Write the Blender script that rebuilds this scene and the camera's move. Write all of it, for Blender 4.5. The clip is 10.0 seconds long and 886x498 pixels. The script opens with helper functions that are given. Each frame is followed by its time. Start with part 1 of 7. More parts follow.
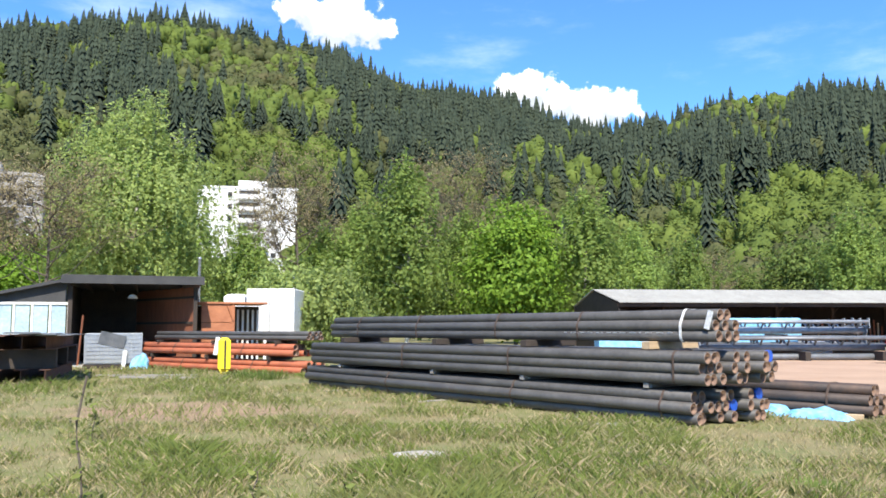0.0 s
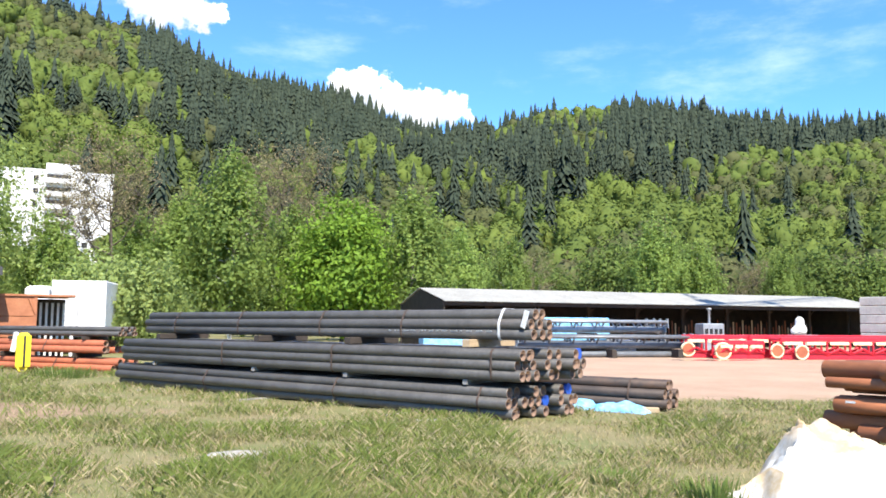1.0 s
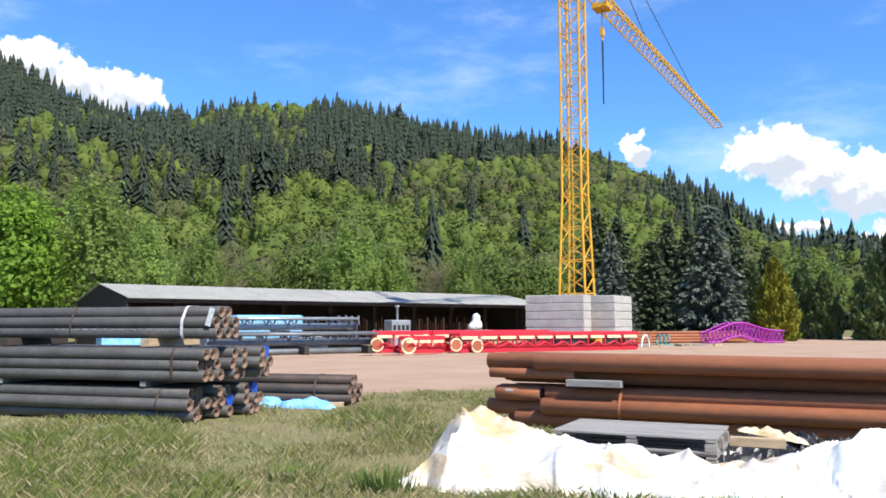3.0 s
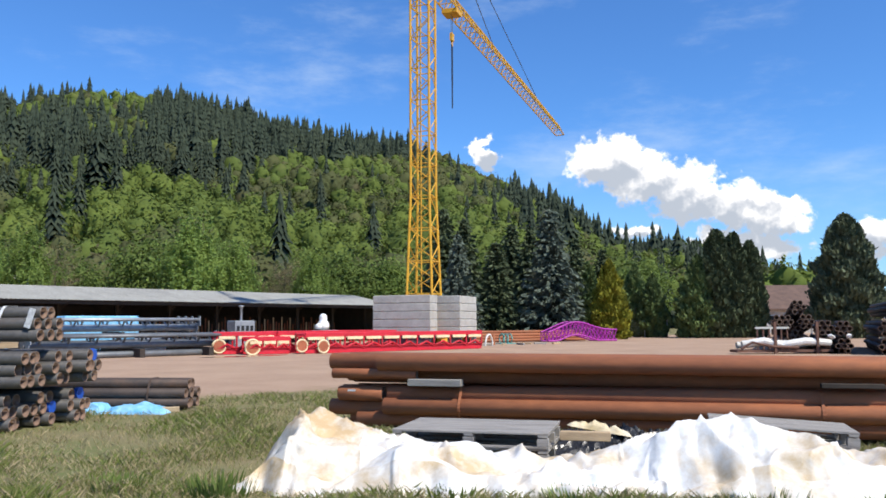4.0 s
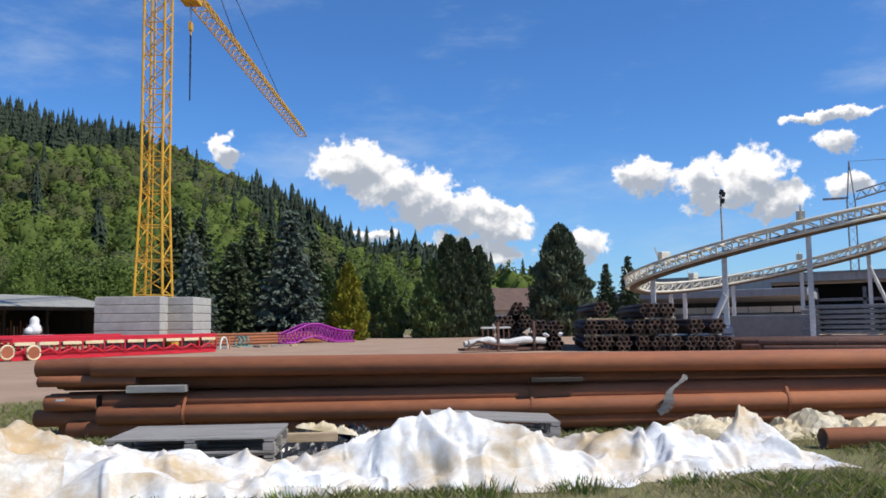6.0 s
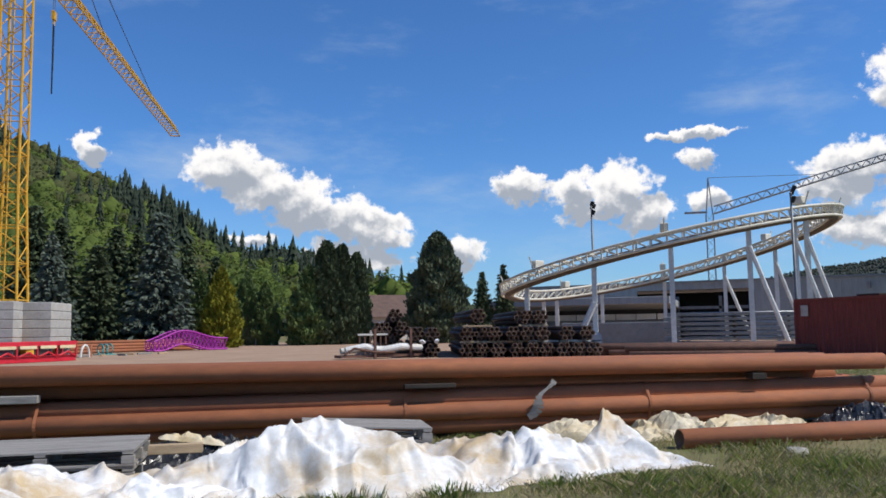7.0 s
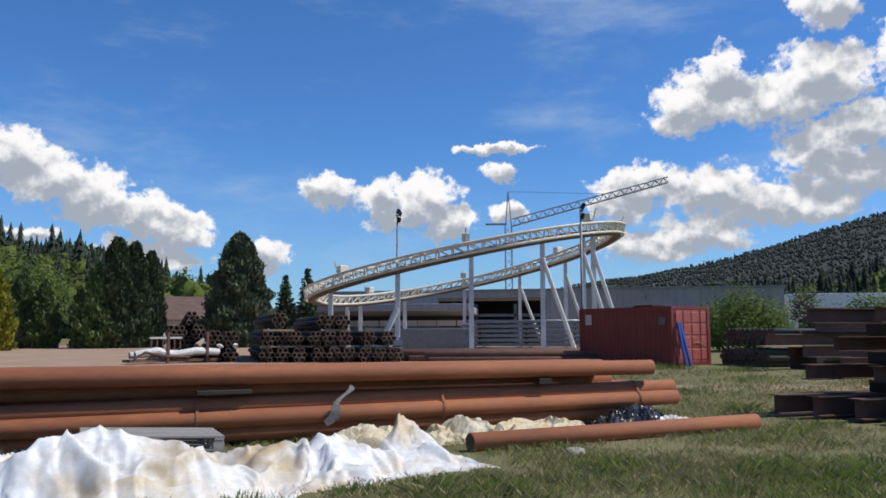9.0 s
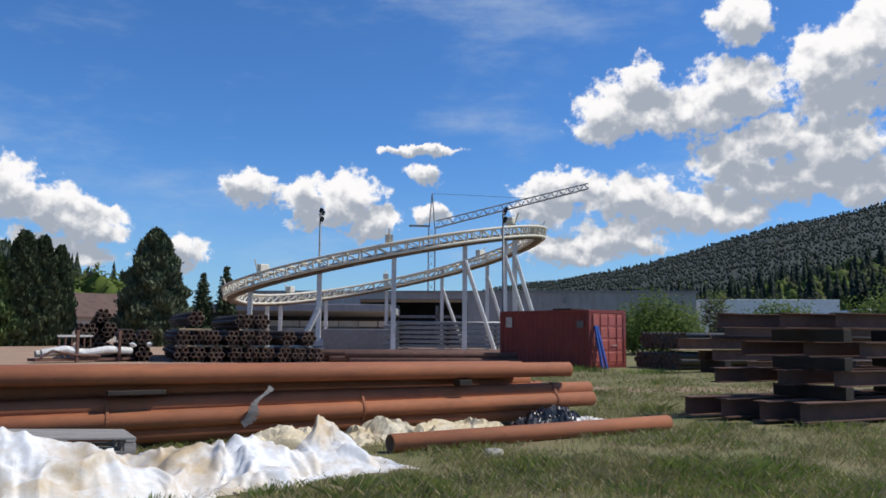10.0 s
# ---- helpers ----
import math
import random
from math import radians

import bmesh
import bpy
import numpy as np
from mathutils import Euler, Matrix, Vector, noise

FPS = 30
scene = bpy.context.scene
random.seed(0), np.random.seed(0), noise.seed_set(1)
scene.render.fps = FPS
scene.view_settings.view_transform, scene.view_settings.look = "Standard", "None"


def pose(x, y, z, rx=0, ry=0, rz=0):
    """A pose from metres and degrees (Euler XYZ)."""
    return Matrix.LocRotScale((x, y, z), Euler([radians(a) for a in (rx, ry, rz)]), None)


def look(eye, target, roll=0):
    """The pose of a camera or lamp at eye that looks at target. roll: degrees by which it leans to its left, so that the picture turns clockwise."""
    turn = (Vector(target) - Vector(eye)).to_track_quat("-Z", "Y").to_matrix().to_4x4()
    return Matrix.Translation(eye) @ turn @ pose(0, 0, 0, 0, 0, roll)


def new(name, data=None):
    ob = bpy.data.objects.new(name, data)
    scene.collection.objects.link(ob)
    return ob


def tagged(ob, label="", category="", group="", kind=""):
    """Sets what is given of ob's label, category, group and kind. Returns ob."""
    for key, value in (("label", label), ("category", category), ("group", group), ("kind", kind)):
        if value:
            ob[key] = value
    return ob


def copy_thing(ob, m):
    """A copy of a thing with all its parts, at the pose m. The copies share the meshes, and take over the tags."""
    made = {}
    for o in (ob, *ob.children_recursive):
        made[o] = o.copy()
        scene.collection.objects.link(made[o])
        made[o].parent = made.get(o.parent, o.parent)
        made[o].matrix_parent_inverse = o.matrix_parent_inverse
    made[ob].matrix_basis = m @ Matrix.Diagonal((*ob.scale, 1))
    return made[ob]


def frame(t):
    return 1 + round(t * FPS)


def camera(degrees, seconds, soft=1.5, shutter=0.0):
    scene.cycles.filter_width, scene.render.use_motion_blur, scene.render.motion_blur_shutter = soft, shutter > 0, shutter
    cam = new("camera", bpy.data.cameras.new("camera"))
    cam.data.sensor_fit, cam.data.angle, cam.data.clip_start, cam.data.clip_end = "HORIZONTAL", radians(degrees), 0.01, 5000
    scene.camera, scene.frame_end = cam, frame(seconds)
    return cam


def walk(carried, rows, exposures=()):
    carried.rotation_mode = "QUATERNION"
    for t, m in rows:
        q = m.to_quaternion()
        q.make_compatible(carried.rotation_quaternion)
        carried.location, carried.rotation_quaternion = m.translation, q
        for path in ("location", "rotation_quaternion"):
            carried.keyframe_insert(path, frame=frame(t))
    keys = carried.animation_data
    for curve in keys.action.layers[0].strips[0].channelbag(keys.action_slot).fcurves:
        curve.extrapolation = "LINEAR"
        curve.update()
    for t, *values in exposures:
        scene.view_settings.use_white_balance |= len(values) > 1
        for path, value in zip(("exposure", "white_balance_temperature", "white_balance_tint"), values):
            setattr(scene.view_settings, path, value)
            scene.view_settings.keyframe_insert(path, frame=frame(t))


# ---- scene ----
cam = camera(57.37, 10.0, soft=1.7)
# seconds, eye, target, roll
PATH = [
    (0.0, (-0.000, -0.000, 1.545), (-1.566, 9.829, 2.516), -0.15),
    (0.5, (0.024, -0.008, 1.552), (-0.607, 9.926, 2.514), 0.00),
    (1.0, (0.046, -0.016, 1.552), (0.574, 9.926, 2.490), 0.35),
    (1.5, (0.064, -0.026, 1.553), (1.565, 9.818, 2.466), 0.36),
    (2.0, (0.093, -0.040, 1.551), (2.593, 9.601, 2.451), 0.29),
    (2.5, (0.130, -0.053, 1.549), (3.422, 9.347, 2.455), 0.08),
    (4.0, (0.241, -0.107, 1.554), (5.944, 8.057, 2.460), -0.36),
    (4.5, (0.259, -0.138, 1.552), (6.637, 7.512, 2.443), -0.40),
    (5.0, (0.277, -0.157, 1.548), (7.223, 6.983, 2.429), -0.62),
    (5.5, (0.299, -0.171, 1.551), (7.772, 6.416, 2.426), -0.80),
    (7.0, (0.382, -0.203, 1.541), (9.149, 4.512, 2.500), -0.80),
    (7.5, (0.389, -0.228, 1.546), (9.441, 3.913, 2.510), -0.88),
    (8.0, (0.385, -0.239, 1.549), (9.680, 3.319, 2.518), -0.58),
    (8.5, (0.383, -0.246, 1.549), (9.858, 2.796, 2.535), -0.38),
    (9.0, (0.384, -0.247, 1.554), (10.015, 2.253, 2.554), -0.09),
    (9.5, (0.381, -0.248, 1.554), (10.121, 1.783, 2.563), 0.03),
    (10.0, (0.381, -0.241, 1.553), (10.205, 1.330, 2.571), 0.51),
]
EXPOSURES = [(0.0, 1.15, 7000, 10), (1.0, 1.34, 7000, 10), (2.0, 1.2, 6950, 10), (2.5, 1.04, 6900, 10), (4.0, 0.43, 6800, 10), (5.5, 0.16, 6750, 10), (7.0, -0.05, 6700, 10), (8.5, -0.1, 6650, 10), (10.0, -0.1, 6650, 10)]
walk(cam, [(t, look(eye, target, roll)) for t, eye, target, roll in PATH], EXPOSURES)

# ---------------------------------------------------------------- light
SUN_TO = Vector((0.24, -0.97, 0.0)).normalized() * math.cos(radians(50)) + Vector((0, 0, math.sin(radians(50))))
sun = new("sun", bpy.data.lights.new("sun", "SUN"))
sun.data.energy, sun.data.angle, sun.data.color = 4.2, radians(0.53), (1.0, 0.965, 0.90)
sun.matrix_world = look(SUN_TO * 50, (0, 0, 0))

world = bpy.data.worlds.new("sky")
scene.world = world
world.use_nodes = True


def sky_nodes():
    """A clear sky with fair-weather cumulus over the valley."""
    nt = world.node_tree
    nt.nodes.clear()
    N, L = nt.nodes.new, nt.links.new

    def math_(op, a, b=None, c=None):
        n = N("ShaderNodeMath")
        n.operation = op
        for i, v in enumerate((a, b, c)):
            if v is None:
                continue
            if isinstance(v, (int, float)):
                n.inputs[i].default_value = v
            else:
                L(v, n.inputs[i])
        return n.outputs[0]

    def vec(op, a, b):
        n = N("ShaderNodeVectorMath")
        n.operation = op
        for i, v in enumerate((a, b)):
            if isinstance(v, tuple):
                n.inputs[i].default_value = v
            elif v is not None:
                L(v, n.inputs[i])
        return n.outputs["Value"] if op == "LENGTH" else n.outputs[0]

    def smooth(v, lo, hi):
        n = N("ShaderNodeMapRange")
        n.interpolation_type = "SMOOTHSTEP"
        n.inputs["From Min"].default_value, n.inputs["From Max"].default_value = lo, hi
        L(v, n.inputs["Value"])
        return n.outputs["Result"]

    def fbm(v, scale, detail, rough=0.55):
        n = N("ShaderNodeTexNoise")
        n.inputs["Scale"].default_value, n.inputs["Detail"].default_value = scale, detail
        n.inputs["Roughness"].default_value = rough
        L(v, n.inputs["Vector"])
        return n

    def mix(f, a, b):
        n = N("ShaderNodeMix")
        n.data_type = "RGBA"
        L(f, n.inputs[0])
        for s, v in ((n.inputs[6], a), (n.inputs[7], b)):
            if isinstance(v, tuple):
                s.default_value = v
            else:
                L(v, s)
        return n.outputs[2]

    sky = N("ShaderNodeTexSky")
    sky.sky_type, sky.sun_disc = "NISHITA", False
    sky.sun_elevation, sky.sun_rotation = radians(50), math.atan2(SUN_TO.x, SUN_TO.y)
    sky.air_density, sky.dust_density, sky.ozone_density, sky.altitude = 1.0, 0.3, 2.5, 300
    d = N("ShaderNodeTexCoord").outputs["Generated"]
    xyz = N("ShaderNodeSeparateXYZ")
    L(d, xyz.inputs[0])
    az = math_("MULTIPLY", math_("ARCTAN2", math_("MULTIPLY", xyz.outputs[0], -1.0), xyz.outputs[1]), 57.296)
    el = math_("MULTIPLY", math_("ARCSINE", xyz.outputs[2]), 57.296)
    p = N("ShaderNodeCombineXYZ")
    L(az, p.inputs[0]), L(el, p.inputs[1])
    warp = vec("MULTIPLY", vec("SUBTRACT", fbm(p.outputs[0], 0.42, 6, 0.6).outputs["Color"], (0.5, 0.5, 0.5)), (4.6, 3.4, 0.0))
    q = vec("ADD", p.outputs[0], warp)
    field = shade = None
    # azimuth (left of the first view), elevation, half width, half height, in degrees
    for a, e, w, h in CLOUDS:
        k = vec("MULTIPLY", vec("SUBTRACT", q, (a, e, 0.0)), (1 / w, 1 / h, 0.0))
        m = math_("SUBTRACT", 1.0, vec("LENGTH", k, None))
        low = math_("SUBTRACT", 1.0, vec("LENGTH", vec("ADD", k, (0.1, 0.75, 0.0)), None))
        field = m if field is None else math_("MAXIMUM", field, m)
        shade = low if shade is None else math_("MAXIMUM", shade, low)
    puff = fbm(p.outputs[0], 0.85, 9, 0.6).outputs[0]
    calm = fbm(p.outputs[0], 0.75, 3, 0.5).outputs[0]
    above = fbm(vec("ADD", p.outputs[0], (0.15, 0.8, 0.0)), 0.75, 3, 0.5).outputs[0]
    body = math_("ADD", field, math_("MULTIPLY", math_("SUBTRACT", puff, 0.5), 1.15))
    cover = smooth(body, 0.08, 0.36)
    dark = math_("ADD", math_("MULTIPLY", shade, 0.95), math_("MULTIPLY", math_("SUBTRACT", above, calm), 1.1))
    dark = math_("MULTIPLY", smooth(dark, -0.10, 0.62), 0.9)
    veil = fbm(vec("MULTIPLY", p.outputs[0], (0.05, 0.15, 0.0)), 1.0, 9, 0.62).outputs[0]
    thin = math_("MULTIPLY", smooth(veil, 0.50, 0.80), 0.55)
    haze = math_("MULTIPLY", smooth(el, 14.0, -2.0), 0.25)
    deep = mix(haze, vec("MULTIPLY", sky.outputs[0], SKY_TINT), (5.2, 6.4, 7.6, 1.0))
    veiled = mix(thin, deep, (5.6, 6.8, 8.2, 1.0))
    cloud = mix(dark, (10.6, 10.6, 10.8, 1.0), (3.3, 3.9, 4.9, 1.0))
    bg = N("ShaderNodeBackground")
    bg.inputs["Strength"].default_value = 0.098
    L(mix(cover, veiled, cloud), bg.inputs["Color"])
    L(bg.outputs[0], N("ShaderNodeOutputWorld").inputs[0])


SKY_TINT = (0.50, 0.94, 1.48)
CLOUDS = [(16.6, 21.2, 3.4, 2.1), (19.0, 21.9, 2.6, 1.3), (14.1, 20.4, 1.9, 1.3), (3.1, 16.6, 2.6, 1.5), (0.3, 15.5, 3.4, 1.4), (-2.5, 15.0, 2.8, 1.5), 
          (-37.6, 12.0, 1.3, 1.1), (-46.4, 11.0, 3.2, 2.1), (-48.9, 9.8, 3.6, 2.1), (-51.6, 8.7, 3.6, 2.1), (-54.3, 7.6, 3.8, 2.1), (-57.2, 6.7, 2.7, 1.7), 
          (-55.3, 4.9, 4.6, 1.2), (-48.8, 6.3, 2.3, 0.6), (-63.2, 5.3, 1.7, 1.7), (-66.9, 9.8, 1.9, 1.5), (-67.2, 9.9, 2.5, 1.6), (-70.7, 9.4, 2.3, 1.6), 
          (-74.1, 9.3, 2.6, 2.2), (-75.7, 7.6, 2.2, 1.6), (-71.9, 7.9, 2.6, 1.1), (-79.7, 11.1, 1.8, 1.1), (-79.3, 12.9, 3.5, 0.5), 
          (-79.9, 8.3, 2.0, 1.1), (-93.2, 15.2, 4.0, 2.7), (-95.1, 17.3, 2.1, 1.9), (-101.1, 16.3, 3.5, 2.4), (-97.8, 14.9, 5.0, 2.2), (-101.6, 20.6, 2.5, 2.4), 
          (-107.1, 17.2, 3.5, 3.1), (-109.6, 18.6, 2.7, 3.5), (-107.6, 15.1, 3.9, 1.8), (-100.6, 11.7, 3.1, 2.2), (-103.5, 13.0, 3.0, 2.2), (-107.2, 12.3, 3.9, 2.6), 
          (-104.4, 10.0, 7.5, 2.0), (-109.2, 9.7, 3.1, 2.2), (-89.6, 10.2, 4.3, 1.6), (-93.8, 9.6, 4.6, 2.0), (-98.3, 8.2, 6.6, 1.8), (-88.0, 8.5, 3.4, 1.4), 
          (-89.5, 5.9, 4.7, 1.3), (-93.0, 6.5, 4.2, 1.6), (38.0, 26.0, 7.0, 4.0), (-130.0, 18.0, 9.0, 5.0), (-160.0, 22.0, 10.0, 5.0), (120.0, 20.0, 10.0, 5.0)]
sky_nodes()


# ---------------------------------------------------------------- materials
def mat(name, col, col2=None, scale=3.0, rough=0.7, metal=0.0, bump=0.15, bscale=40.0, stain=None, cover=0.5, sscale=1.2,
        island=0.0, spec=0.4, stretch=(1, 1, 1), leafy=0.0):
    """A surface with two scales of colour, stains with a shape of their own, and fine relief."""
    m = bpy.data.materials.new(name)
    m.use_nodes = True
    nt = m.node_tree
    N, L = nt.nodes.new, nt.links.new
    b = nt.nodes["Principled BSDF"]
    b.inputs["Roughness"].default_value, b.inputs["Metallic"].default_value = rough, metal
    b.inputs["Specular IOR Level"].default_value = spec
    co = N("ShaderNodeTexCoord").outputs["Object"]
    info = N("ShaderNodeObjectInfo")
    off = N("ShaderNodeVectorMath")
    off.operation = "MULTIPLY_ADD"
    off.inputs[1].default_value = stretch
    L(co, off.inputs[0])
    rnd = N("ShaderNodeMath")
    rnd.operation = "MULTIPLY"
    rnd.inputs[1].default_value = 37.0
    L(info.outputs["Random"], rnd.inputs[0]), L(rnd.outputs[0], off.inputs[2])
    v = off.outputs[0]

    def fbm(s, detail=5.0, rough_=0.6):
        n = N("ShaderNodeTexNoise")
        n.inputs["Scale"].default_value, n.inputs["Detail"].default_value, n.inputs["Roughness"].default_value = s, detail, rough_
        L(v, n.inputs["Vector"])
        return n.outputs[0]

    def ramp(f, lo, hi):
        n = N("ShaderNodeMapRange")
        n.inputs["From Min"].default_value, n.inputs["From Max"].default_value = lo, hi
        L(f, n.inputs["Value"])
        return n.outputs["Result"]

    def mix(f, a, c, blend="MIX"):
        n = N("ShaderNodeMix")
        n.data_type, n.blend_type = "RGBA", blend
        if isinstance(f, float):
            n.inputs[0].default_value = f
        else:
            L(f, n.inputs[0])
        for s, w in ((n.inputs[6], a), (n.inputs[7], c)):
            if isinstance(w, tuple):
                s.default_value = (*w, 1.0)
            else:
                L(w, s)
        return n.outputs[2]

    col2 = col2 or tuple(c * 0.72 for c in col)
    out = mix(ramp(fbm(scale), 0.34, 0.66), col, col2)
    fine = fbm(scale * 9, 3.0)
    out = mix(0.35, out, mix(ramp(fine, 0.3, 0.7), (0.55, 0.55, 0.55), (1.25, 1.25, 1.25)), "MULTIPLY")
    if stain:
        out = mix(ramp(fbm(sscale, 6.0, 0.7), 1 - cover - 0.1, 1 - cover + 0.12), out, stain)
    if island:
        island *= 0.40
        g = N("ShaderNodeNewGeometry").outputs["Random Per Island"]
        out = mix(island, out, mix(g, (0.35, 0.4, 0.3), (1.6, 1.5, 1.3)), "MULTIPLY")
        hue = N("ShaderNodeHueSaturation")
        L(out, hue.inputs["Color"])
        L(ramp(info.outputs["Random"], -0.5, 1.5), hue.inputs["Value"])
        hue.inputs["Value"].default_value = 1.0
        sp = N("ShaderNodeMapRange")
        sp.inputs["To Min"].default_value, sp.inputs["To Max"].default_value = 0.85, 1.15
        L(info.outputs["Random"], sp.inputs["Value"]), L(sp.outputs["Result"], hue.inputs["Value"])
        out = hue.outputs[0]
    L(out, b.inputs["Base Color"])
    rr = N("ShaderNodeMapRange")
    rr.inputs["To Min"].default_value, rr.inputs["To Max"].default_value = max(rough - 0.14, 0.03), min(rough + 0.14, 1.0)
    L(fine, rr.inputs["Value"]), L(rr.outputs["Result"], b.inputs["Roughness"])
    if bump:
        bp = N("ShaderNodeBump")
        bp.inputs["Strength"].default_value, bp.inputs["Distance"].default_value = bump, 0.02
        L(fbm(bscale, 4.0), bp.inputs["Height"]), L(bp.outputs[0], b.inputs["Normal"])
    if island:
        b.inputs["Specular IOR Level"].default_value = 0.12
    if leafy:
        tr = N("ShaderNodeBsdfTranslucent")
        L(out, tr.inputs["Color"])
        mx = N("ShaderNodeMixShader")
        mx.inputs[0].default_value = leafy
        L(b.outputs[0], mx.inputs[1]), L(tr.outputs[0], mx.inputs[2])
        L(mx.outputs[0], nt.nodes["Material Output"].inputs["Surface"])
    return m


